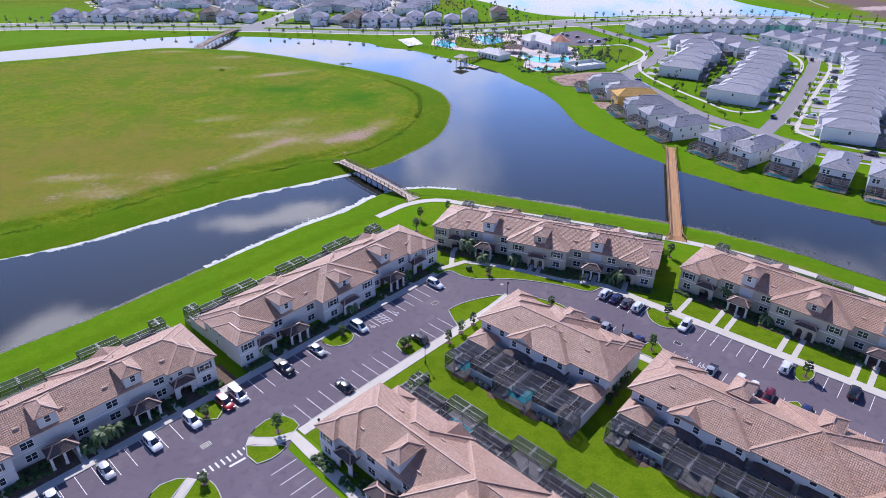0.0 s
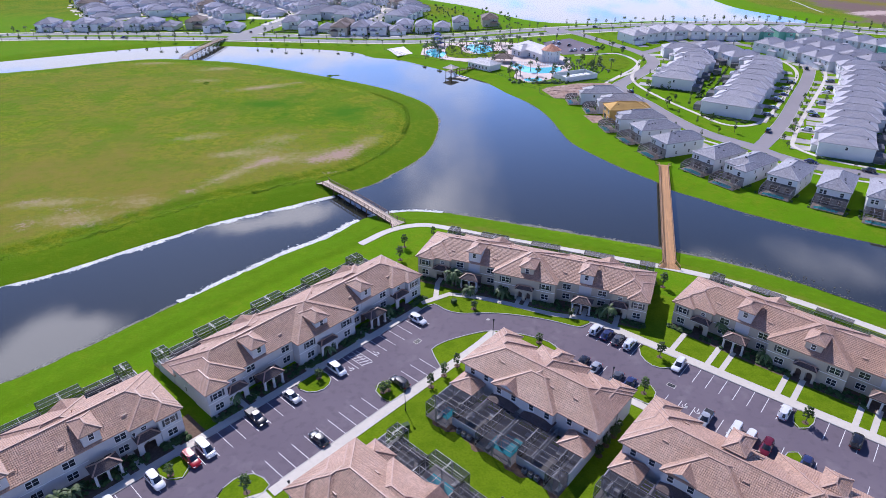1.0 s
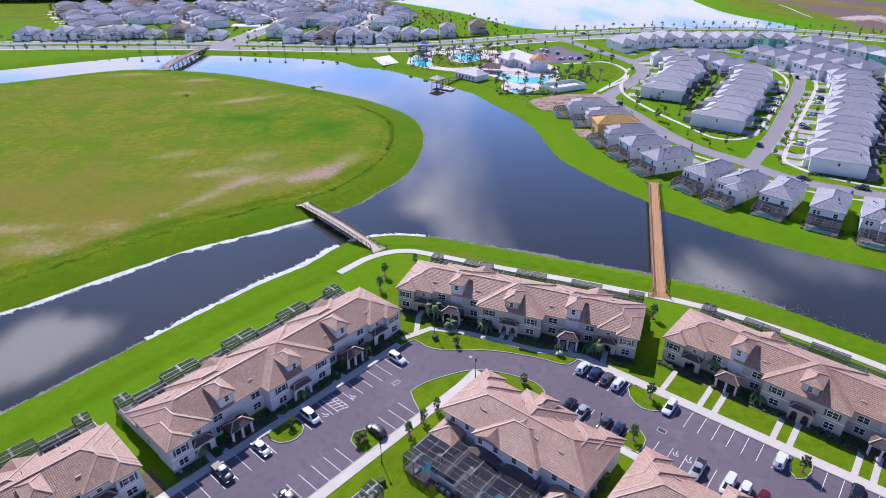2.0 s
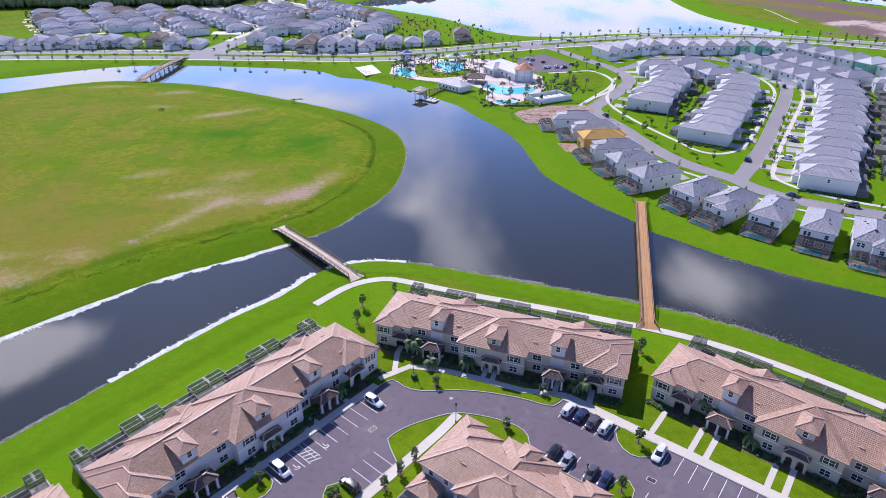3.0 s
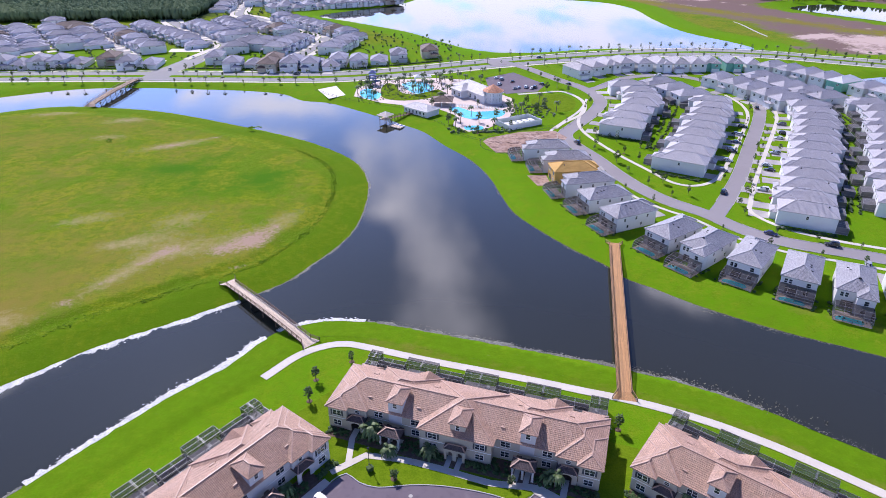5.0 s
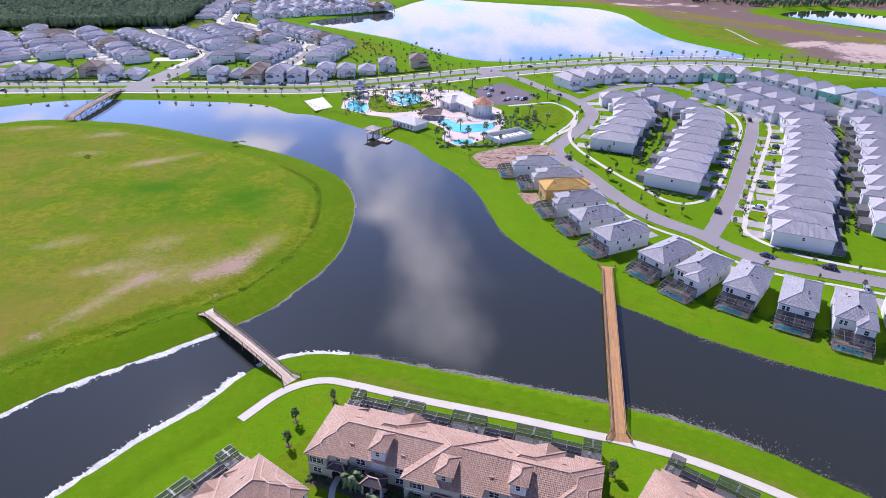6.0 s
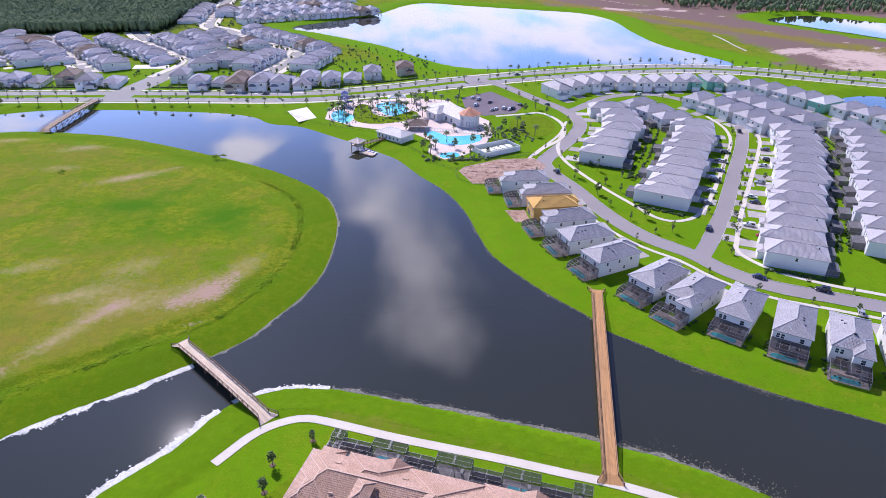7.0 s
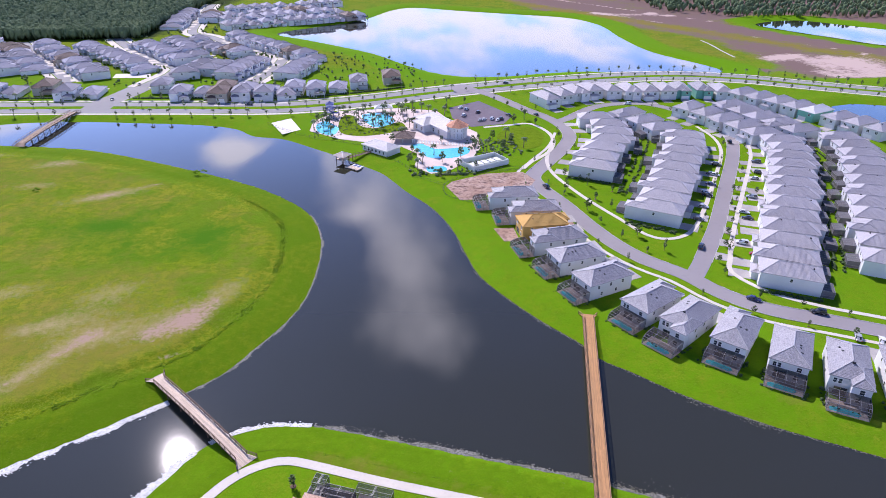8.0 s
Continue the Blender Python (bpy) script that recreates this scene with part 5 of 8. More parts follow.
LAKE_PATH = [(-31, 183.4), (-28.5, 186.3), (-24.5, 190.8), (-20.6, 193.6), (-16.2, 195.3), (-11.6, 195.6), (-5.5, 193.5), (8.9, 187.4), (21.5, 182.6), (33.6, 178), (45.1, 173.3), (56, 168.9), (68.5, 162.3), (79.5, 154.5), (88.5, 146.6), (96, 139.5), (125, 112)]
ribbon("lake_path", LAKE_PATH, 2.4, 0.1, M["concrete"], "pale concrete path along the lake bank", "path", step=2)

# ---- roads of the estate across the lake ----
ROAD_A = [(82, 520), (95.3, 500), (109.4, 467), (120.5, 443), (122.5, 418), (112, 395), (95.5, 372), (87, 359), (87, 347), (92.5, 326), (96.5, 306), (101.5, 289), (108, 276.5), (117, 266), (124.5, 252), (134.6, 242), (149, 234.5), (163, 227), (200, 207)]
ROAD_B = [(119, 263), (126.5, 272), (137, 286), (149.2, 303.1), (172.3, 338.9), (196, 376), (210, 404), (211.5, 430), (203, 458), (186, 474), (157.3, 470), (130, 446), (121, 440)]
ribbon("road", ROAD_A, 7.4, 0.066, M["road"], "pale grey estate road winding between houses", "road", 0.3)
ribbon("road", ROAD_B, 6.2, 0.071, M["road"], "pale grey estate road between two house rows", "road", 0.3)
for line, w in ((ROAD_A, 3.75), (ROAD_B, 3.15)):
    c = smooth_line(line, 3)
    for side in (w, -w):
        pts = offset_line(c, side)
        gap = [p for p in pts if not (np.hypot(p[0] - 121, p[1] - 267) < 9 or np.hypot(p[0] - 122, p[1] - 441) < 10)]
        runs = [[]]
        for p in gap:
            if runs[-1] and np.hypot(*(p - runs[-1][-1])) > 8:
                runs.append([])
            runs[-1].append(p)
        for run in runs:
            if len(run) > 2:
                kerb_line("kerb", run, smooth=False, label="pale concrete kerb along the estate road")
BLVD = [(-420, 470), (-300, 492), (-200, 493), (-110, 487), (-40, 482), (10, 492), (60, 510), (112, 525), (160, 536), (205, 543), (248, 543), (290, 531), (325, 512), (375, 486), (470, 440)]
for off, w, z in ((8.0, 8.4, 0.05), (-6.0, 8.4, 0.05)):
    ribbon("road", offset_line(smooth_line(BLVD, 8), off), w, z, M["far_road"], "pale grey boulevard lane beside a grass median", "road", 0.3, smooth=False)
for off in (15, -12.5):
    ribbon("pavement", offset_line(smooth_line(BLVD, 8), off), 2.6, 0.06, M["concrete"], "pale concrete walk along the boulevard", "pavement", 0.2, smooth=False)
ribbon("road", [(-150, 484), (-148, 504), (-143, 517), (-137, 538)], 17, 0.075, M["far_road"], "pale grey gate road with a median", "road", 0.3)
slab("plaza", [(-164, 566), (-138, 565), (-141, 577), (-165, 578)], -0.1, 0.1, M["sand"], "white paved visitors' lot by the gate", "plaza")
ribbon("road", [(80, 506), (76, 530)], 14, 0.075, M["road"], "pale grey side road at the boulevard", "road", 0.3)
FAR_STREETS = [[(-345, 690), (-316, 640), (-290, 600), (-262, 560)], [(-280, 702), (-265, 677), (-242, 642), (-220, 605), (-200, 574), (-189, 554)], [(-207, 717), (-190, 685), (-166, 644), (-142, 612), (-128, 596), (-126, 578), (-131, 558), (-137, 538)],
               [(-72, 533), (-63, 556), (-56, 582), (-52, 606), (-51, 626), (-57, 636), (-70, 650), (-84, 667), (-107, 693), (-127, 721), (-146, 742), (-153, 800), (-157, 844), (-162, 930)], [(-119, 772), (-70, 795), (15, 846)], [(-130, 848), (-80, 872), (-15, 902)]]
for line in FAR_STREETS:
    ribbon("road", line, 8.5, 0.05, M["far_road"], "pale grey street between far houses", "road", 0.2)
    for off in (7.6, -7.6):
        ribbon("pavement", offset_line(smooth_line(line, 8), off), 5.4, 0.045, M["concrete"], "pale drives and walk along a far street", "pavement", 0.2, smooth=False)
for line, w, off in ((ROAD_A[4:], 1.5, -7.6),):
    ribbon("pavement", offset_line(smooth_line(line, 4), off), w, 0.08, M["concrete"], "pale concrete pavement beside the estate road", "pavement", 0.2, smooth=False)
for line in ([(109, 402), (103.5, 391), (98.5, 376), (97.5, 361), (100.4, 344.6), (105.4, 326.2), (111.2, 309.8), (116.7, 295.3), (125.0, 291.8), (136.0, 298.0), (151.0, 317.4), (172.6, 349.6), (192.2, 380.4), (200.4, 403), (201, 425)], [(214.5, 394), (204.2, 373.2), (175.6, 330.6), (152.6, 296.6), (139.4, 275.4), (134.6, 264.9), (140.6, 251.5), (152.9, 241.7), (166.9, 234.2), (204, 214.2)]):
    ribbon("pavement", line, 1.8, 0.09, M["concrete"], "pale concrete pavement curving between lawn and verge", "pavement", 0.2, step=2)
slab("lawn", [tuple(p) for p in smooth_line([(82, 419), (92, 431), (104, 431), (107.5, 417), (101, 400), (90, 396), (82, 404)], 2, True)], -0.1, 0.07, M["lawn"], "round mown lawn beside the clubhouse car park", "lawn")
ribbon("pavement", [(77.3, 433.5), (92.4, 436.4), (105.9, 437.4), (111.9, 416.6), (105.2, 393.4), (90.8, 377.4), (84.3, 368.4)], 2.2, 0.1, M["concrete"], "pale concrete walk round the clubhouse lawn", "pavement", 0.2, step=2)
ribbon("dry_stream", [(331.3, 678.5), (331.2, 663.8), (329.2, 647.2), (326.5, 628.8), (324.5, 604.1)], 1.7, 0.06, M["kerb"], "pale sandy runnel through the cleared field", "stream", 0.1)

# ---- detached houses ----
def detached(label, roof_mat="grey_tile", wall="white", w=9.6, d=17.5, style=0, pool=True, caps="grey_cap", m=None, lanai=True, storeys=2, group="detached houses", near=True):
    """A house on a narrow plot: y runs from the rear to the street front, x across."""
    h = thing("detached_house", label, "house", m, group)
    E = 5.7 if storeys == 2 else 3.0
    W, tile = Shape(), (roof_mat, caps)
    W.box(-w / 2, 0, 0, w / 2, d, E)
    if group == "far estate":
        r = Shape()
        hip_roof(r, -w / 2 - 0.45, -0.45, w / 2 + 0.45, d + 0.45, E, 0.48, 0.9, 0.06)
        if storeys == 2:
            hip_roof(r, -w / 2 - 0.3, -2.4, -0.2, 5.0, E - 0.6, 0.5, 0.9, 0.06)
            hip_roof(r, 0.2, -3.4, w / 2 + 0.4, 1.2, 3.1, 0.4, 0.9, 0.06)
            hip_roof(r, 0.6, d - 5, w / 2 + 0.35, d + 2.4, 3.3, 0.45, 0.9, 0.06)
            W.box(-w / 2 + 0.1, -2.0, 0, -0.6, 2, E - 0.7)
            W.box(0.9, d - 3, 0, w / 2 - 0.1, d + 2.0, 3.2)
            for px in (0.5, w / 2):
                W.box(px - 0.15, -3.1, 0, px + 0.15, -2.8, 3.0)
        else:
            hip_roof(r, 0.4, -3.6, w / 2 + 0.35, 6.0, E + 0.02, 0.5, 0.9, 0.06)
            W.box(0.9, -3.2, 0, w / 2 - 0.1, 2, E - 0.05)
        part("roof", r, [M[k] for k in tile], h)
    else:
        add_roof(h, tile, -w / 2 - 0.45, -0.45, w / 2 + 0.45, d + 0.45, E, 0.48, 0.45, 0.06)
    if style == 0:
        W.box(-w / 2 + 0.1, d - 3, 0, 0.8, d + 1.6, E - 0.05)
        add_roof(h, tile, -w / 2 - 0.35, d - 6, 1.2, d + 2.1, E + 0.02, 0.48, 0.45, 0.06)
    elif style == 1:
        W.box(0.2, -2.8, 0, w / 2 - 0.05, 3, E - 0.05)
        add_roof(h, tile, -0.2, -3.2, w / 2 + 0.4, 7, E + 0.02, 0.48, 0.45, 0.06)
    else:
        W.box(-1.0, d - 3, 0, w / 2 - 0.1, d + 2.0, 3.0)
        add_roof(h, tile, -1.4, d - 1, w / 2 + 0.3, d + 2.5, 3.0, 0.4, 0.45, 0.06)
    part("wall", W, M[wall], h)
    y = -2.8 if style == 1 else 0.0
    if storeys == 2:
        for x in (-3.4, -2.2) if near else (-2.6,):
            add_window(h, x, 0, 3.5, 0.8, 1.35, near=near)
        add_window(h, 2.6, y, 3.5, 1.1, 1.35, near=near)
        for yy in (3.5, 8.5, 13.5) if near else (8.5,):
            add_window(h, w / 2, yy, 3.6, 0.8, 1.2, "right", near=near)
            add_window(h, -w / 2, yy + 1, 3.6, 0.8, 1.2, "left", near=near)
    if near or lanai:
        add_window(h, -1.6, 0, 0.15, 3.0, 2.1, mat="bronze", near=near)
    if near:
        add_window(h, 2.4, y, 0.8, 1.2, 1.3, near=near)
    for yy in (5, 11) if near else ():
        add_window(h, w / 2, yy, 1.0, 0.8, 1.2, "right")
        add_window(h, -w / 2, yy + 2, 1.0, 0.8, 1.2, "left")
    for x in (-2.4, 2.4) if near or lanai else (-2.4,):
        add_window(h, x, d + (1.6 if style == 0 and x < 0 else 0), 3.5 if storeys == 2 else 1.0, 1.4, 1.3, "back", near=near)
    g = Shape()
    gy = d + (1.65 if style == 0 else 2.03 if style == 2 else 0.03)
    gx = -1.9 if style == 0 else 1.8
    g.box(gx - 2.4, gy - 0.1, 0.05, gx + 2.4, gy + 0.02, 2.3)
    for k in range(4):
        g.box(gx - 2.35, gy + 0.02, 0.1 + k * 0.56, gx + 2.35, gy + 0.04, 0.58 + k * 0.56)
    part("garage_door", g, M["trim"], h)
    for k in range(3 if near else 1 if lanai else 0):
        v = Shape()
        x, yy = random.uniform(-2.5, 2.5), random.uniform(3, d - 4)
        z = E + 0.48 * (w / 2 + 0.45 - abs(x))
        v.box(x - 0.35, yy - 0.2, z - 0.25, x + 0.35, yy + 0.2, z + 0.16)
        part("roof_vent", v, M["black"], h)
    dv = Shape()
    dv.prism([(gx - 2.9, gy), (gx + 2.9, gy), (gx + 3.2, gy + 7), (gx - 3.2, gy + 7)], -0.05, 0.085)
    part("driveway", dv, M["paver"] if group != "far estate" else M["concrete"], h)
    if lanai:
        y0, y1 = y - 5.6, y
        p, f, s = Shape(), Shape(), Shape()
        lx0, lx1 = (-w / 2, w / 2) if near else (-w / 2 + 0.2, w * 0.14)
        y0 = y0 if near else y1 - 4.0
        p.box(lx0, y0, -0.05, lx1, y1, 0.1)
        lan = part("patio_floor", p, M["paving"], h)
        prof = [(y0, 1.9), (y0 + 0.5, 2.45), (y0 + 1.3, 2.9), (y0 + 3.0, 3.2), (y1, 3.3)] if near else [(y0, 2.5), (y1, 2.8)]
        xs = [lx0 + (lx1 - lx0) * k / 4 for k in range(5)]
        for x in xs:
            f.bar((x, y0, 0), (x, y0, prof[0][1]), 0.07)
            for (ya, za), (yb, zb) in zip(prof, prof[1:]):
                f.bar((x, ya, za), (x, yb, zb), 0.07)
        for ya, za in prof:
            f.bar((xs[0], ya, za), (xs[-1], ya, za), 0.07)
        for x in (xs[0], xs[-1]):
            f.bar((x, y0, 1.0), (x, y1, 1.0), 0.07)
            for ya, za in prof:
                f.bar((x, ya, 0), (x, ya, za), 0.09)
        f.bar((xs[0], y0, 1.0), (xs[-1], y0, 1.0), 0.07)
        for (ya, za), (yb, zb) in zip(prof, prof[1:]):
            s.face([(xs[0], ya, za), (xs[-1], ya, za), (xs[-1], yb, zb), (xs[0], yb, zb)])
        s.slot = 1
        s.face([(xs[0], y0, 0.1), (xs[-1], y0, 0.1), (xs[-1], y0, prof[0][1]), (xs[0], y0, prof[0][1])])
        for x in (xs[0], xs[-1]):
            s.face([(x, y0, 0.1), (x, y1, 0.1)] + [(x, ya, za) for ya, za in prof[::-1]])
        part("frame", f, M["bronze"], lan)
        part("screen", s, [M["screen_dark"], M["screen_thin"]] if near else [M["screen_grey"], M["screen_grey"]], lan, "dark see-through insect screen")
        if pool:
            q = Shape()
            q.prism([(-3.9, y0 + 0.6), (2.6, y0 + 0.5), (3.2, y0 + 1.6), (2.2, y0 + 2.7), (-2.4, y0 + 2.9), (-4.0, y0 + 1.9)], 0.05, 0.14)
            part("swimming_pool", q, M["pool"], lan, "turquoise kidney pool")
        if not near:
            return h
        t = Shape()
        t.box(2.6, y0 + 3.4, 0.75, 3.7, y0 + 4.4, 0.8)
        for dx in (2.7, 3.55):
            for dy in (3.5, 4.25):
                t.box(dx, y0 + dy, 0.1, dx + 0.06, y0 + dy + 0.06, 0.75)
        part("patio_table", t, M["trim"], lan)
    return h


def place_house(src, x, y, turn):
    """x, y: middle of the rear wall; turn: direction from rear to street front."""
    return copy_thing(src, pose(x, y, 0, 0, 0, turn - 90))


plain = [detached("white two-storey house with grey tile roof and screened pool", style=k, m=pose(*p)) for k, p in enumerate(((88.0, 240.5, 0, 0, 0, 30.6 - 90), (96.2, 230.2, 0, 0, 0, 35 - 90), (118.9, 209.7, 0, 0, 0, 53.7 - 90)))]
for k, (x, y, turn) in enumerate([(107.2, 219.9, 46), (131, 201.8, 57), (144, 195, 62), (157, 189, 64), (76.8, 257.2, 21), (72.2, 273.2, 13), (70.3, 288.5, 8)]):
    place_house(plain[(0, 1, 0, 1, 0, 2, 1)[k]], x, y, turn)
for x, y, turn in ((68, 314.5, 0), (62.5, 328.9, 0)):
    place_house(plain[1], x, y, turn)
detached("house under construction with orange board roof and walls", "osb", "osb", caps="osb", style=0, pool=False, m=pose(66.8, 301.2, 0, 0, 0, 3 - 90), lanai=False)

dense = [detached("white two-storey house with grey tile roof in a dense row", "pale_grey_tile", style=k % 3, pool=False, w=10.4, d=19.0, m=pose(*p), group="estate rows", near=False) for k, p in enumerate(((124.2, 352.4, 0, 0, 0, 150.4 - 90), (118.2, 314.5, 0, 0, 0, -34 - 90), (157.5, 251.5, 0, 0, 0, 152 - 90)))]


def row_of(points, first, last, kinds, depth=19.0):
    """Houses along a row of roof middles; first, last: direction from rear to front at the row's ends."""
    n = len(points)
    for k, (x, y) in enumerate(points):
        a = first + (last - first) * k / max(1, n - 1)
        c, s = math.cos(radians(a)), math.sin(radians(a))
        place_house(kinds[(k * 2 + n) % len(kinds)], x - c * depth / 2, y - s * depth / 2, a)


row_of([(121.5, 369.5), (129.0, 381.0), (136.5, 392.6), (142.5, 404.5), (144.5, 417.5), (141.5, 431)], 150, 172, dense)
row_of([(132.9, 318.8), (139.6, 329.6), (146.3, 340.4), (153, 351), (159.7, 361.6), (166.4, 372.5), (173, 383.4), (178.2, 395)], -34, -22, dense)
row_of([(172, 410), (168, 424), (163.5, 438)], 10, 25, dense)
row_of([(155.0, 266.5), (162, 276.8), (169, 287.1), (176, 297.4), (183, 307.7), (190, 318), (197, 328.4), (203.6, 339), (210.2, 349.6), (216.8, 360.4), (223, 371.4), (226, 383.5)], 151, 165, dense)
row_of([(223, 397), (220, 410), (216, 423), (211.5, 435.5), (206, 447.5)], 188, 215, dense)
row_of([(x + 5.2, y - 2.8) for x, y in [(184.5, 262), (191.6, 273.6), (198.8, 285), (206, 296.2), (213.3, 307.2), (220.8, 318.2), (228.2, 329.4), (235.6, 340.6), (242.6, 352), (249, 363.4), (254.5, 375.5), (256.5, 388)]], -31, -10, dense)
row_of([(247.5, 400), (243.5, 412.5), (239.5, 425), (236.5, 437.5), (234, 450)], 10, 18, dense)
row_of([(124.6, 477), (136.5, 485), (148, 491), (160, 495.5), (172.5, 494), (185, 492), (197.5, 491), (210, 491)], -70, -95, dense)
row_of([(247, 486)], -100, -100, dense)
row_of([(257, 477), (264, 467), (270, 456), (275.5, 445), (286, 421), (291, 410), (296, 398)], 205, 200, dense)
row_of([(287, 334), (280, 322), (273, 310.5), (266, 299), (258.5, 288), (251, 276.5)], 150, 148, dense)

for k, (x, y) in enumerate([(155.0, 266.5), (162, 276.8), (169, 287.1), (176, 297.4), (183, 307.7), (190, 318), (197, 328.4), (203.6, 339), (210.2, 349.6), (216.8, 360.4)]):
    f = frame_of((x, y), 151 + 14 * k / 11 - 90)
    slab("driveway_apron", [f(-3.0, -17.5), f(2.4, -17.5), f(2.6, -23.0), f(-3.2, -23.0)], -0.1, 0.086, M["paver"], "grey paved drive crossing the verge", "driveway")

sheathed = detached("unfinished house in green sheathing with a pale roof", "grey_tile", "greenwrap", caps="grey_cap", style=0, pool=False, w=10.4, d=19.0, m=pose(223.0, 501.5, 0, 0, 0, 168), lanai=False, near=False, group="estate rows")
place_house(sheathed, 236.5, 500.5, -98)
bare = detached("unfinished house in green sheathing with white roof felt", "white", "greenwrap", caps="trim", style=1, pool=False, w=10.4, d=19.0, m=pose(289.0, 437.5, 0, 0, 0, 112), lanai=False, near=False, group="estate rows")

far_kinds = [detached("grey-roofed house of a far estate", "far_tile", "far_wall", caps="far_cap", w=11.5, d=15.5, style=k, pool=False, m=pose(x, y, 0, 0, 0, 180), lanai=False, near=False, group="far estate", storeys=2 - (k == 2)) for k, (x, y) in enumerate(((-66, 515), (-52, 514), (-38, 516)))]
brown_kind = detached("brown-walled house of a far estate", "brown_tile", "beige", w=12, d=16, caps="porch_tile", style=0, pool=False, m=pose(-80, 514, 0, 0, 0, 180), lanai=False, near=False, group="far estate")


def house_line(ax, ay, bx, by, n, turn):
    """n far houses in a line, turn: direction from rear to front."""
    for k in range(n):
        t = (k + 0.5) / n
        x, y = ax + (bx - ax) * t + random.uniform(-1, 1), ay + (by - ay) * t + random.uniform(-1, 1)
        c, s = math.cos(radians(turn)), math.sin(radians(turn))
        j = random.randrange(16)
        place_house(brown_kind if j == 15 else far_kinds[j % 3], x - 8 * c, y - 8 * s, turn + random.uniform(-4, 4))


for k, (x, y) in enumerate([(-298, 519), (-285, 520), (-272, 521), (-259, 522), (-247, 522), (-235, 523), (-223, 524), (-210, 524), (-192, 530), (-175, 517), (-161, 520), (-120, 530), (-104, 510), (-91, 515), (-78, 519), (-64, 513), (-50, 515), (-34, 518), (-20, 514), (-6, 522), (8, 531), (31, 542)]):
    place_house(brown_kind if k in (8, 14, 21) else far_kinds[k * 2 % 3], x, y - 7, 90 + random.uniform(-3, 3))
house_line(-335, 650, -275, 556, 8, 211)
house_line(-322, 668, -262, 575, 8, 31)
house_line(-300, 690, -268, 645, 3, 31)
house_line(-272, 662, -218, 582, 7, 31)
house_line(-290, 655, -237, 575, 7, 211)
house_line(-251, 676, -172, 560, 10, 211)
house_line(-216, 666, -142, 578, 8, 33)
house_line(-178, 680, -122, 603, 7, 213)
house_line(-154, 700, -112, 612, 7, 33)
house_line(-116, 556, -104, 592, 3, 200)
house_line(-84, 553, -66, 612, 5, -15)
house_line(-100, 565, -88, 602, 3, 165)
house_line(-44, 551, -30, 592, 4, 165)
house_line(-22, 604, -104, 711, 10, 220)
house_line(-132, 687, -80, 627, 6, 40)
house_line(-122, 757, 16, 819, 12, 118)
house_line(-127, 790, -6, 855, 10, -62)
house_line(-130, 818, -34, 866, 8, 118)
house_line(-134, 862, -10, 918, 10, -62)
house_line(-167, 755, -170, 850, 8, 0)
house_line(-141, 795, -143, 850, 4, 180)

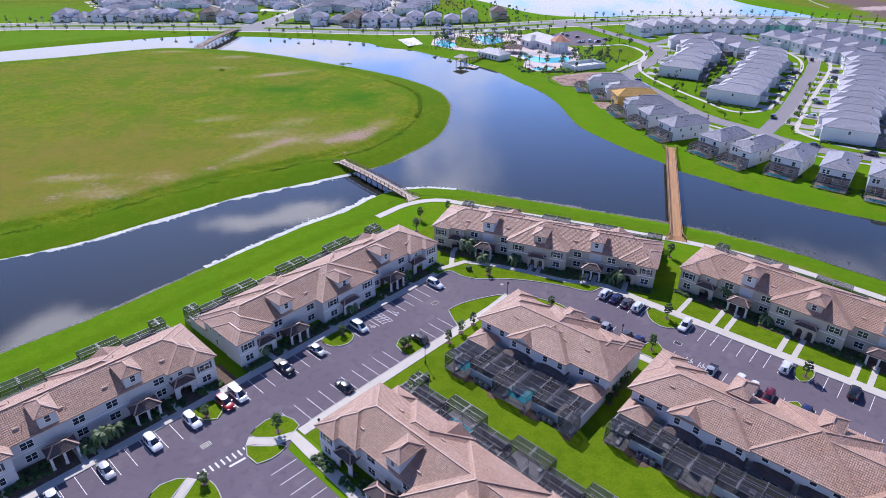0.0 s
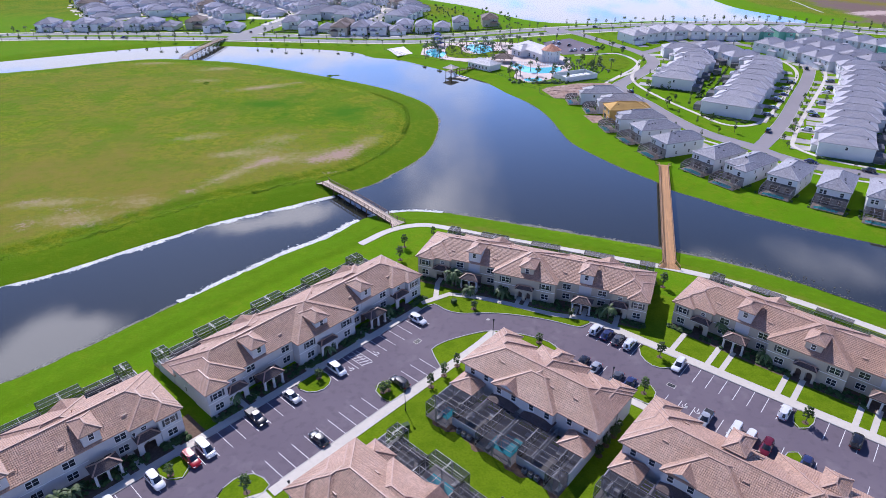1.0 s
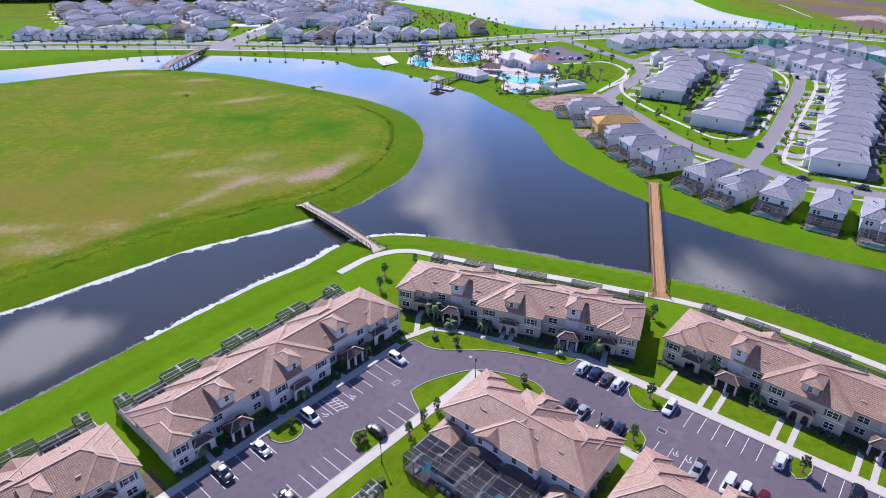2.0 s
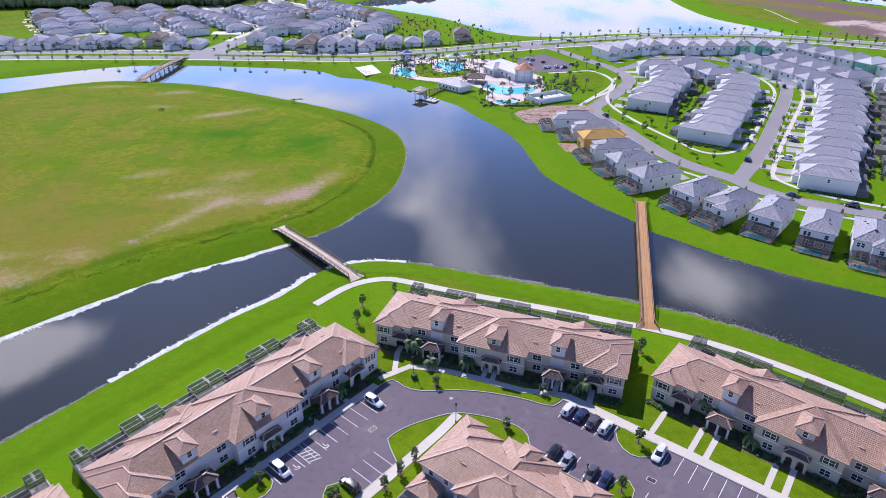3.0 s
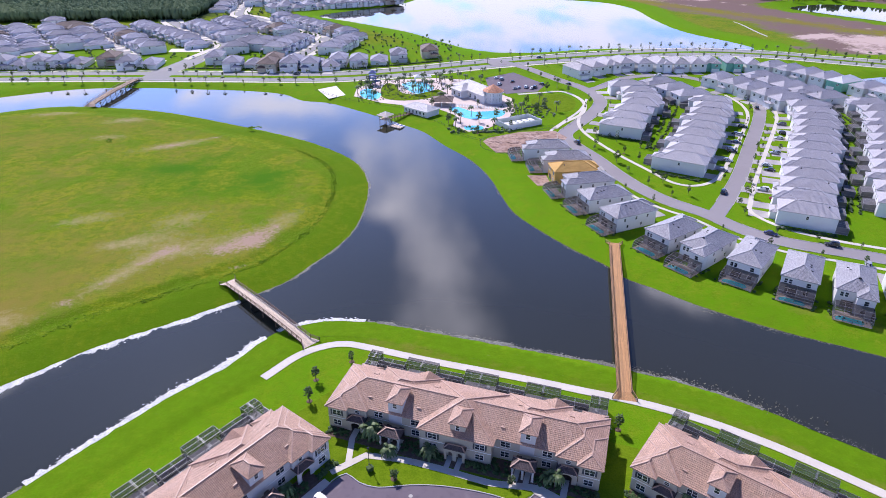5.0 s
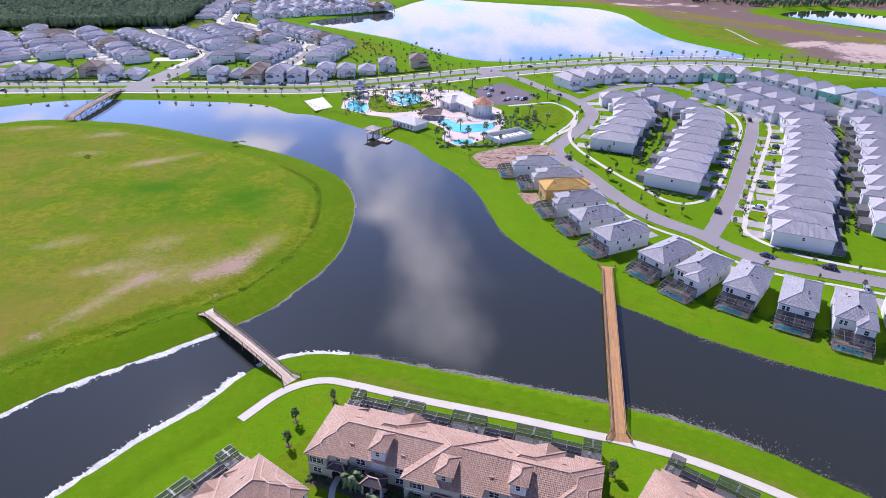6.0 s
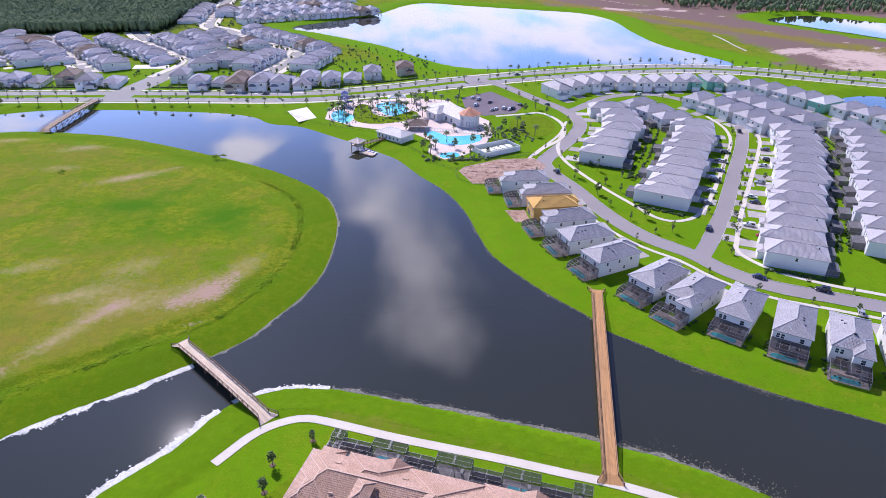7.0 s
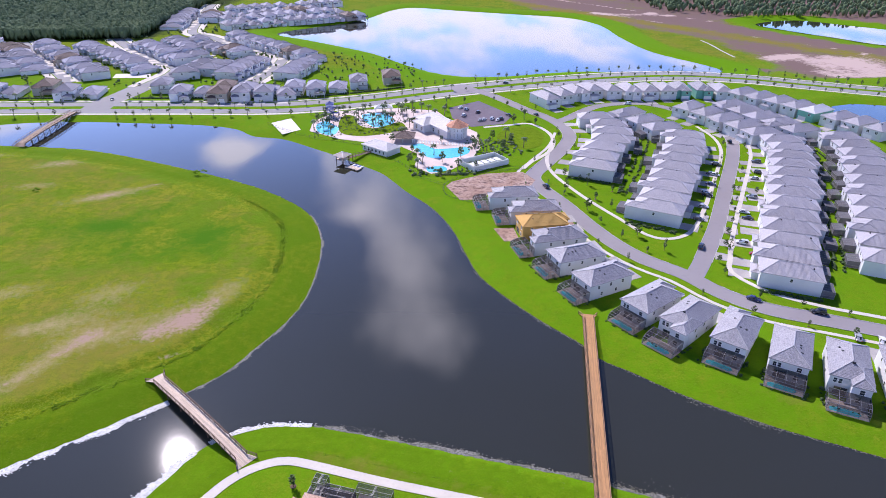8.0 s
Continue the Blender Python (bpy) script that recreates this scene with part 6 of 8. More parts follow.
# ---- bridges and dock ----
def footbridge(label, a, b, width, z, deck, rail, top_rail, step, braces=False, arch=0.0, flare=1.2):
    """A timber bridge from a to b with railings on posts and piles in the water."""
    a, b = Vector(a), Vector(b)
    L = (b - a).length
    turn = math.degrees(math.atan2(b.y - a.y, b.x - a.x))
    br = thing("footbridge", label, "footbridge", pose(a.x, a.y, 0, 0, 0, turn))
    rise = lambda x: z + arch * math.sin(math.pi * max(0.0, min(1.0, x / L)))  # noqa: E731
    n = max(8, int(L / 4))
    d = Shape()
    xs = [L * k / n for k in range(n + 1)]
    for p, q in zip(xs, xs[1:]):
        zp, zq = rise(p), rise(q)
        for y0, y1, s0, s1 in ((-width / 2, width / 2, 0, 0),):
            d.face([(p, y0, zp), (q, y0, zq), (q, y1, zq), (p, y1, zp)])
            d.face([(p, y1, zp - 0.12), (q, y1, zq - 0.12), (q, y0, zq - 0.12), (p, y0, zp - 0.12)])
            d.face([(p, y0, zp - 0.12), (q, y0, zq - 0.12), (q, y0, zq), (p, y0, zp)])
            d.face([(q, y1, zq - 0.12), (p, y1, zp - 0.12), (p, y1, zp), (q, y1, zq)])
    for x, s in ((0, -1), (L, 1)):
        ramp = [(x, -width / 2), (x, width / 2), (x + s * 2.4, width / 2 + flare), (x + s * 2.4, -width / 2 - flare)]
        hs = [rise(x)] * 2 + [0.1] * 2
        q = [(px, py, h) for (px, py), h in zip(ramp, hs)]
        d.face(q if s < 0 else q[::-1])
    part("deck", d, M[deck], br)
    for side in (-1, 1):
        y = side * (width / 2 - 0.06)
        g = Shape()
        yo, yi = y + side * 0.11, y - side * 0.01
        rings = [[(x, yi, rise(x) - 0.47), (x, yo, rise(x) - 0.47), (x, yo, rise(x) - 0.13), (x, yi, rise(x) - 0.13)] for x in xs]
        for p, q in zip(rings, rings[1:]):
            for i in range(4):
                g.face([p[i - 1], p[i], q[i], q[i - 1]])
        g.face(rings[0]), g.face(rings[-1][::-1])
        part("beam", g, M[rail], br)
        for h, t, mat in ((1.1, 0.13, top_rail), (0.75, 0.08, rail), (0.4, 0.08, rail)):
            r = Shape()
            pts = [(-2.3, y + side * flare, 0.1 + h * 0.95)] + [(x, y, rise(x) + h) for x in xs] + [(L + 2.3, y + side * flare, 0.1 + h * 0.95)]
            r.tube(pts, [t * 0.62] * len(pts), 4)
            part("rail", r, M[mat], br)
        m = int(L / step)
        for k in range(m + 1):
            x = L * k / m
            s = Shape()
            s.box(x - 0.07, y - 0.07, rise(x) - 0.45, x + 0.07, y + 0.07, rise(x) + 1.14)
            part("post", s, M[rail], br)
        for x in (-2.3, L + 2.3):
            s = Shape()
            s.box(x - 0.08, y + side * flare - 0.08, 0, x + 0.08, y + side * flare + 0.08, 1.2)
            part("post", s, M[rail], br)
    m = max(2, int(L / 6))
    for k in range(1, m):
        x = L * k / m
        for y in (-width / 2 + 0.25, width / 2 - 0.25):
            s = Shape()
            s.cyl(x, y, -4.0, rise(x) - 0.12, 0.16, n=8)
            part("pile", s, M[rail], br)
        s = Shape()
        s.box(x - 0.12, -width / 2, rise(x) - 0.5, x + 0.12, width / 2, rise(x) - 0.24)
        part("cross_beam", s, M[rail], br)
        if braces:
            for y in (-width / 2 + 0.2, width / 2 - 0.2):
                s = Shape()
                s.bar((x, y, -1.4), (x + L / m, y, rise(x) - 0.4), 0.16)
                s.bar((x + L / m, y, -1.4), (x, y, rise(x) - 0.4), 0.16)
                part("brace", s, M["trim"], br)
    return br


footbridge("new orange timber boardwalk bridge across the lake", (54.6, 171.6, 0), (75.0, 243.2, 0), 3.3, 0.55, "deckwood", "railwood", "lightwood", 2.4)
footbridge("bleached timber footbridge with dark brown railings over the canal", (-22.2, 197.6, 0), (-47.6, 227.4, 0), 2.9, 0.45, "palewood", "railwood", "railwood", 2.2, arch=0.5)
footbridge("far timber footbridge on white cross braces", (-164.4, 424.4, 0), (-158.6, 479, 0), 4.0, 1.2, "oldwood", "railwood", "oldwood", 3.0, braces=True, arch=0.6)


def boat_dock():
    dk = thing("boat_dock", "timber dock with pale-roofed shelter and floating stage", "dock", pose(-1.5, 388.5, 0, 0, 0, -38))
    s = Shape()
    s.box(-2.4, -2.4, 0.5, 2.4, 2.4, 0.65)
    base = part("platform", s, M["palewood"], dk)
    for x in (-2.1, 2.1):
        for y in (-2.1, 2.1):
            p = Shape()
            p.box(x - 0.12, y - 0.12, -3.5, x + 0.12, y + 0.12, 2.7)
            part("post", p, M["railwood"], dk)
    add_roof(dk, ("paving", "trim"), -3.3, -3.3, 3.3, 3.3, 2.7, 0.5, 0.5)
    r = Shape()
    r.bar((1.4, 2.3, 0.6), (5.5, 16.0, 0.5), 1.8, 0.14)
    part("gangway", r, M["railwood"], dk)
    for x in (-0.85, 0.85):
        r = Shape()
        r.bar((1.4 + x, 2.4, 1.6), (5.5 + x, 16.0, 1.5), 0.12)
        for k in range(8):
            r.bar((1.4 + x + 0.55 * k, 2.4 + 1.85 * k, -1.6), (1.4 + x + 0.55 * k, 2.4 + 1.85 * k, 1.5), 0.13)
        part("rail", r, M["railwood"], dk)
    f = Shape()
    f.bar((2.2, -0.5, 0.55), (5.6, -2.4, -0.95), 1.4, 0.12)
    part("ramp", f, M["trim"], dk)
    f = Shape()
    f.bar((5.0, -3.2, -1.1), (13.2, -3.6, -1.1), 3.0, 0.5)
    part("floating_stage", f, M["palewood"], dk)

    for k in range(5):
        b = Shape()
        x, y = 7.0 + 1.25 * k, -0.2 - 0.1 * k
        b.prism([(x - 0.35, y - 1.4), (x + 0.35, y - 1.4), (x + 0.45, y + 0.8), (x, y + 1.5), (x - 0.45, y + 0.8)], -1.55, -0.9)
        part("pedal_boat", b, M["canvas_blue" if k % 2 else "trim"], dk)
    return dk


boat_dock()

# ---- cars ----
CAR_KINDS = {
    "saloon": (4.7, 1.82, 1.44, 0.72, (-2.0, -1.25, 0.35, 1.15)),
    "suv": (4.75, 1.92, 1.72, 0.9, (-2.25, -1.95, 0.45, 1.15)),
    "van": (5.1, 1.98, 1.85, 0.9, (-2.45, -2.25, 0.9, 1.75)),
    "pickup": (5.7, 1.98, 1.85, 1.0, (-0.75, -0.55, 0.75, 1.4)),
}
CARS = {}


def car(kind, colour, m):
    """A parked car, nose along its own x."""
    names = {"saloon": "saloon car", "suv": "sport utility car", "van": "minivan", "pickup": "pickup truck"}
    if (kind, colour) in CARS:
        return copy_thing(CARS[kind, colour], m)
    L, w, H, belt, (r0, r1, f1, f0) = CAR_KINDS[kind]
    c = thing("car", f"{colour} {names[kind]} parked on the asphalt", "car", m, "cars")
    b, hw = Shape(), w / 2
    # stations from tail to nose: place, half width, sill, shoulder
    st = [(-L / 2, 0.7, 0.45, belt * 0.8), (-L / 2 + 0.06, 0.82, 0.36, belt * 0.92), (-L / 2 + 0.22, 0.92, 0.28, belt * 0.98), (-L / 2 + 0.7, 0.99, 0.24, belt), (-L / 4, 1.0, 0.22, belt), (0.0, 1.0, 0.22, belt), (f0 - 0.1, 1.0, 0.23, belt),
          ((f0 + L / 2) / 2, 0.98, 0.24, belt * 0.95), (L / 2 - 0.4, 0.93, 0.26, belt * 0.88), (L / 2 - 0.16, 0.85, 0.3, belt * 0.8), (L / 2 - 0.04, 0.72, 0.36, belt * 0.7), (L / 2, 0.6, 0.42, belt * 0.6)]

    def ring(x, k, lo, hi):
        h = hi - lo
        half = [(0.88, lo), (0.97, lo + 0.15 * h), (1.0, lo + 0.5 * h), (0.985, lo + 0.8 * h), (0.93, hi - 0.04), (0.82, hi + 0.01), (0.45, hi + 0.045)]
        return [(x, -hw * k * y, z) for y, z in half] + [(x, hw * k * y, z) for y, z in half[::-1]]

    rs = [ring(*p) for p in st]
    for p, q in zip(rs, rs[1:]):
        for i in range(14):
            b.face([p[i - 1], q[i - 1], q[i], p[i]])
    b.face(rs[0]), b.face(rs[-1][::-1])
    if kind == "pickup":
        b.slot = 1
        b.box(-L / 2 + 0.25, -hw + 0.18, belt - 0.02, r0 - 0.15, hw - 0.18, belt + 0.06)
        b.slot = 0
    part("body", b.mesh("body", [PAINT[colour], M["black"]], 40), None, c)
    g, top, k0 = Shape(), H - 0.07, 0.9

    def cabin(xa, xb, k, z, corner=0.16):
        """A rounded outline of the cabin at one height."""
        y = hw * k
        return [(xa, -y + corner * 2, z), (xa + corner, -y + corner * 0.4, z), (xa + corner * 2.4, -y, z), ((xa + xb) / 2, -y * 1.01, z), (xb - corner * 2.4, -y, z), (xb - corner, -y + corner * 0.4, z), (xb + 0.03, -y + corner * 2, z), (xb + 0.1, 0, z),
                (xb + 0.03, y - corner * 2, z), (xb - corner, y - corner * 0.4, z), (xb - corner * 2.4, y, z), ((xa + xb) / 2, y * 1.01, z), (xa + corner * 2.4, y, z), (xa + corner, y - corner * 0.4, z), (xa, y - corner * 2, z), (xa - 0.06, 0, z)]

    mix = lambda u, v: u + (v - u) * 0.55  # noqa: E731
    levels = [cabin(r0, f0, k0, belt - 0.02), cabin(mix(r0, r1), mix(f0, f1), 0.84, belt + 0.55 * (top - belt)), cabin(r1, f1, 0.76, top)]
    for lo, hi in zip(levels, levels[1:]):
        for i in range(16):
            g.face([lo[i - 1], lo[i], hi[i], hi[i - 1]])
    part("glazing", g.mesh("glazing", M["glass"], 60), None, c)
    r = Shape()
    caps = [cabin(r1 - 0.02, f1 + 0.02, 0.77, top - 0.03), cabin(r1 + 0.02, f1 - 0.02, 0.74, top + 0.04), cabin(r1 + 0.25, f1 - 0.3, 0.55, top + 0.075)]
    for lo, hi in zip(caps, caps[1:]):
        for i in range(16):
            r.face([lo[i - 1], lo[i], hi[i], hi[i - 1]])
    r.face(caps[-1])
    # pillars grow down out of the roof's edge
    sill = cabin(r0 - 0.02, f0 + 0.02, k0 + 0.015, belt)
    waist = cabin(mix(r0, r1) - 0.02, mix(f0, f1) + 0.02, 0.857, belt + 0.55 * (top - belt))
    for i in (0, 1, 4, 5, 9, 10, 13, 14):
        for lo, hi in ((sill, waist), (waist, caps[0])):
            r.face([lo[i], lo[i + 1], hi[i + 1], hi[i]])
    for i in (3, 11):
        (xs, ys, zs), (xw, yw, zw) = sill[i], waist[i]
        r.face([(xs - 0.07, ys, zs), (xs + 0.07, ys, zs), (xw + 0.05, yw, zw), caps[0][i], (xw - 0.05, yw, zw)])
    if kind in ("suv", "van"):
        for y in (-0.62, 0.62):
            rail = Shape()
            rail.bar((r1 + 0.3, y * hw, top + 0.085), (f1 - 0.3, y * hw, top + 0.085), 0.05, 0.08)
            part("roof_rail", rail, PAINT[colour], c)
    part("roof", r.mesh("roof", PAINT[colour], 40), None, c)
    for x in (-L / 2 + 0.95, L / 2 - 0.95):
        for y in (-1, 1):
            t, rim = Shape(), Shape()
            n, R = 14, 0.36
            yo, yi = y * (hw + 0.01), y * (hw - 0.22)
            for i in range(n):
                a, d = 2 * math.pi * i / n, 2 * math.pi * (i + 1) / n
                pa, pb = (R * math.cos(a), R * math.sin(a)), (R * math.cos(d), R * math.sin(d))
                t.face([(x + pa[0], yo, R + pa[1]), (x + pb[0], yo, R + pb[1]), (x + pb[0], yi, R + pb[1]), (x + pa[0], yi, R + pa[1])])
                t.face([(x + pa[0], yo, R + pa[1]), (x, yo, R), (x + pb[0], yo, R + pb[1])])
                rim.face([(x + pa[0] * 0.62, yo * 1.012, R + pa[1] * 0.62), (x, yo * 1.02, R), (x + pb[0] * 0.62, yo * 1.012, R + pb[1] * 0.62)])
            wh = part("wheel", t, M["rubber"], c)
            part("rim", rim, M["chrome"], wh)
    for y in (-1, 1):
        h = Shape()
        h.box(L / 2 - 0.22, y * hw * 0.62 - 0.2, belt * 0.62, L / 2 - 0.02, y * hw * 0.62 + 0.2, belt * 0.74)
        part("headlight", h, M["lamp_glass"], c)
        h = Shape()
        h.box(-L / 2 - 0.01, y * hw * 0.7 - 0.16, belt * 0.66, -L / 2 + 0.15, y * hw * 0.7 + 0.16, belt * 0.86)
        part("tail_light", h, M["tail"], c)
        h = Shape()
        h.box(f0 - 0.35, y * hw * 1.02 - 0.1, belt + 0.02, f0 - 0.2, y * hw * 1.02 + 0.1, belt + 0.16)
        part("mirror", h, PAINT[colour], c)
    CARS[kind, colour] = c
    return c


def park(f, turn, rows):
    for u, n, kind, colour, flip in rows:
        x, y = f(u, n)
        car(kind, colour, pose(x, y, 0.03, 0, 0, turn + (180 if flip else 0)))


OUT_W, OUT_E = 47.3 - 90, -40.3 - 90
park(WEST, OUT_W, [(0.3, 4.3, "saloon", "white", 0), (8.4, 4.6, "saloon", "silver", 0), (16.5, 4.4, "suv", "white", 0), (23.9, 4.4, "suv", "white", 0), (30.5, 4.5, "suv", "red", 0), (33.4, 4.2, "van", "white", 0),
                   (44.2, 3.9, "pickup", "black", 0), (52.3, 4.2, "saloon", "silver", 0), (63.7, 4.2, "van", "white", 0), (88.2, 4.3, "suv", "white", 0), (69.8, 17.0, "suv", "black", 1), (48.9, 17.2, "saloon", "black", 1)])
park(EAST, OUT_E, [(3.2, 3.5, "suv", "white", 1), (6.0, 3.5, "saloon", "blue", 1), (8.8, 3.6, "saloon", "grey", 1), (11.6, 3.5, "suv", "white", 1), (22.9, 3.6, "suv", "white", 0), (44.3, 4.2, "suv", "white", 1), (56.6, 3.6, "suv", "black", 1),
                   (6.6, 16.0, "saloon", "black", 0), (9.6, 16.2, "saloon", "silver", 0), (14.6, 16.0, "saloon", "grey", 0), (17.4, 16.0, "saloon", "blue", 0), (33.1, 16.0, "pickup", "silver", 0), (38.6, 16.0, "van", "white", 0), (41.3, 16.0, "suv", "white", 0), (44.3, 16.1, "suv", "maroon", 0), (50.8, 15.6, "saloon", "blue", 0)])
for x, y, turn, kind, colour in [(89.6, 345.5, 100, "suv", "black"), (132.4, 284.0, 55, "suv", "black"), (132.3, 247.8, -40, "saloon", "blue"), (148.6, 238.4, 152, "suv", "black"), (152, 224.8, 60, "saloon", "silver"), (158, 222.4, 60, "saloon", "white"), (205.2, 396.0, 70, "suv", "black"),
                                 (149.6, 276.0, -28, "saloon", "red"), (165, 311, -30, "saloon", "white"), (196, 352, -30, "suv", "black"), (142.8, 306.5, -34, "saloon", "grey"), (150.5, 318, -34, "saloon", "silver"), (158, 329, -34, "suv", "black"), (166, 341, -34, "saloon", "blue"), (173.5, 352, -33, "saloon", "white"), (181, 364, -30, "suv", "black"), (177.8, 473, 170, "suv", "white"), (113, 454, 110, "saloon", "black"), (111, 531, 15, "saloon", "black"),
                                 (70, 472.5, 60, "saloon", "white"), (73, 468.5, 60, "suv", "silver"), (79, 462, 60, "saloon", "black"), (85, 448, 60, "suv", "white"), (88, 445.5, 60, "saloon", "white"), (90.4, 447.5, 60, "suv", "black"), (69.5, 456, 60, "suv", "white"), (77.5, 445.5, 60, "saloon", "silver"), (80, 447, 60, "saloon", "white"), (96.2, 454.6, 115, "saloon", "black"), (-140, 545, 105, "saloon", "white"), (-146, 508, 100, "saloon", "black"), (-60, 490, 175, "suv", "black"), (-230, 487, 175, "saloon", "blue")]:
    car(kind, colour, pose(x, y, 0.06, 0, 0, turn))

# cars on the estate drives
for k, (x, y, a, kind, colour) in enumerate([(162, 276.8, 152, "suv", "white"), (176, 297.4, 154, "saloon", "black"), (190, 318, 156, "suv", "silver"), (203.6, 339, 160, "saloon", "white"), (216.8, 360.4, 163, "suv", "grey"), (146.3, 340.4, -30, "suv", "silver"), (159.7, 361.6, -28, "saloon", "black")]):
    c, s = math.cos(radians(a)), math.sin(radians(a))
    car(kind, colour, pose(x + c * 15.0 + s * 1.6, y + s * 15.0 - c * 1.6, 0.085, 0, 0, a))

# ---- trees ----
def palm(label, height, m, spread=2.0, fronds=16):
    t = thing("palm_tree", label, "palm tree", m, "palms")
    k = Shape()
    pts = [(0.12 * math.sin(i * 0.9), 0.1 * math.cos(i * 0.7), height * i / 5) for i in range(6)]
    k.tube(pts, [0.26, 0.2, 0.17, 0.16, 0.16, 0.2], 8)
    part("trunk", k, M["bark"], t)
    c = Shape()
    for i in range(fronds):
        a = 2 * math.pi * i / fronds + random.uniform(-0.2, 0.2)
        up, ln = random.uniform(-0.1, 0.9), spread * random.uniform(0.8, 1.15)
        line = [(ln * s, up * ln * s - 1.05 * ln * s * s * s * 0.9) for s in (0.05, 0.3, 0.55, 0.8, 1.0)]
        wd = [0.06, 0.3, 0.36, 0.28, 0.04]
        ca, sa = math.cos(a), math.sin(a)
        P = lambda r, s, h: (pts[-1][0] + r * ca - s * sa, pts[-1][1] + r * sa + s * ca, height + h)  # noqa: E731
        for j in range(4):
            (r0, h0), (r1, h1) = line[j], line[j + 1]
            for sd in (-1, 1):
                q = [P(r0, 0, h0), P(r1, 0, h1), P(r1, sd * wd[j + 1], h1 - 0.15 * wd[j + 1]), P(r0, sd * wd[j], h0 - 0.15 * wd[j])]
                c.face(q if sd < 0 else q[::-1])
                if j in (1, 2):
                    c.face([P((r0 + r1) / 2, 0, (h0 + h1) / 2), P(r1, sd * wd[j] * 1.5, h1 - 0.3), P(r1 + 0.1, sd * wd[j] * 1.1, h1 - 0.2)])
    part("crown", c, M["palmleaf"], t)
    return t


def broadleaf(label, height, radius, m, clumps=34, category="tree", trunk=0.09):
    t = thing("tree", label, category, m, "young trees")
    k = Shape()
    k.tube([(0, 0, 0), (0.03, 0.02, height * 0.35), (0.0, 0.05, height * 0.6), (0.04, 0, height * 0.85)], [trunk * 1.3, trunk, trunk * 0.7, trunk * 0.3], 7)
    for i in range(5):
        a = i * 1.26 + random.random()
        z = height * (0.38 + 0.08 * i)
        k.tube([(0, 0, z), (0.5 * radius * math.cos(a), 0.5 * radius * math.sin(a), z + 0.3 * radius), (0.8 * radius * math.cos(a), 0.8 * radius * math.sin(a), z + 0.7 * radius)], [trunk * 0.5, trunk * 0.35, trunk * 0.15], 5)
    part("trunk", k, M["bark"], t)
    c = Shape()
    for i in range(clumps):
        a, v = random.uniform(0, 2 * math.pi), random.uniform(0, 1)
        z = height * (0.36 + 0.64 * v)
        r = radius * (0.25 + 0.75 * math.sin(math.pi * (0.18 + 0.72 * v))) * math.sqrt(random.random())
        c.blob(r * math.cos(a), r * math.sin(a), z, radius * random.uniform(0.16, 0.34), 0.7, 5, 2)
        for _ in range(5):
            x, y, zz = r * math.cos(a) + random.gauss(0, 0.2 * radius), r * math.sin(a) + random.gauss(0, 0.2 * radius), z + random.gauss(0, 0.2 * radius)
            d = 0.1 * radius + 0.05
            c.face([(x - d, y, zz), (x, y - d * 0.5, zz + d * 0.4), (x + d, y, zz), (x, y + d * 0.6, zz - d * 0.3)])
    part("crown", c, M["leaf"], t)
    if height < 4.5:
        d = Shape()
        d.cyl(0, 0, -0.02, 0.1, 0.75, 0.6, 10)
        part("mulch_ring", d, M["mulch"], t)
    return t


palm_a = palm("green palm with a pale trunk in a planting bed", 3.6, pose(-4.7, 161.8, 0), 2.5, 20)
palm_b = palm("squat green palm beside a townhouse wall", 2.0, pose(7.6, 156.2, 0), 2.2, 20)
palm_c = palm("tall slender palm by the pool deck", 5.5, pose(44, 391, 0), 1.9, 14)
for x, y, k in ((-3.9, 161.0, 0), (32.0, 146.2, 0), (57.5, 138.6, 0), (56.6, 139.6, 0), (62.3, 130.2, 1), (-70.2, 92.4, 0), (-68.6, 94.0, 0), (-72, 90.8, 1), (-32.5, 133.6, 1), (-49, 118.2, 1), (-20.5, 148.2, 1), (-1.0, 157.0, 1), (30.6, 147.4, 1)):
    copy_thing((palm_a, palm_b)[k], pose(x, y, 0, 0, 0, random.uniform(0, 360)) @ Matrix.Scale(random.uniform(0.7, 0.9), 4))
young = [broadleaf("young staked tree with a thin leafy crown", 3.2, 0.85, pose(-9.9, 188.2, 0)), broadleaf("young tree with a narrow leafy crown", 4.0, 0.95, pose(-18.2, 181.8, 0), 40), broadleaf("small dense shrub-like tree", 2.2, 0.95, pose(23.5, 147.0, 0), 30)]
for x, y, k in ((-19.0, 174.4, 1), (0.2, 150.3, 2), (-40.6, 95.6, 1), (-18.6, 121.0, 2), (-19.6, 120.4, 2), (39.9, 131.6, 1), (61.8, 111.6, 1), (33.2, 120.0, 1), (-54.8, 99.4, 2), (-33.3, 124.8, 2), (14.3, 136.9, 2), (45.6, 157.6, 1), (49.4, 160.3, 1), (-9.9, 122.1, 0), (-7.2, 125.6, 0), (-4.4, 128.8, 0), (-50, 84, 2), (24.2, 108.2, 2), (25.4, 109.8, 2), (20.5, 103.6, 2), (22.3, 106, 2)):
    copy_thing(young[k], pose(x, y, 0.05, 0, 0, random.uniform(0, 360)))
street = [broadleaf("young street tree on a grass verge", 5.2, 1.5, pose(100.5, 320, 0), 36), broadleaf("slender young street tree", 6.5, 1.3, pose(97, 340, 0), 30), young[1]]
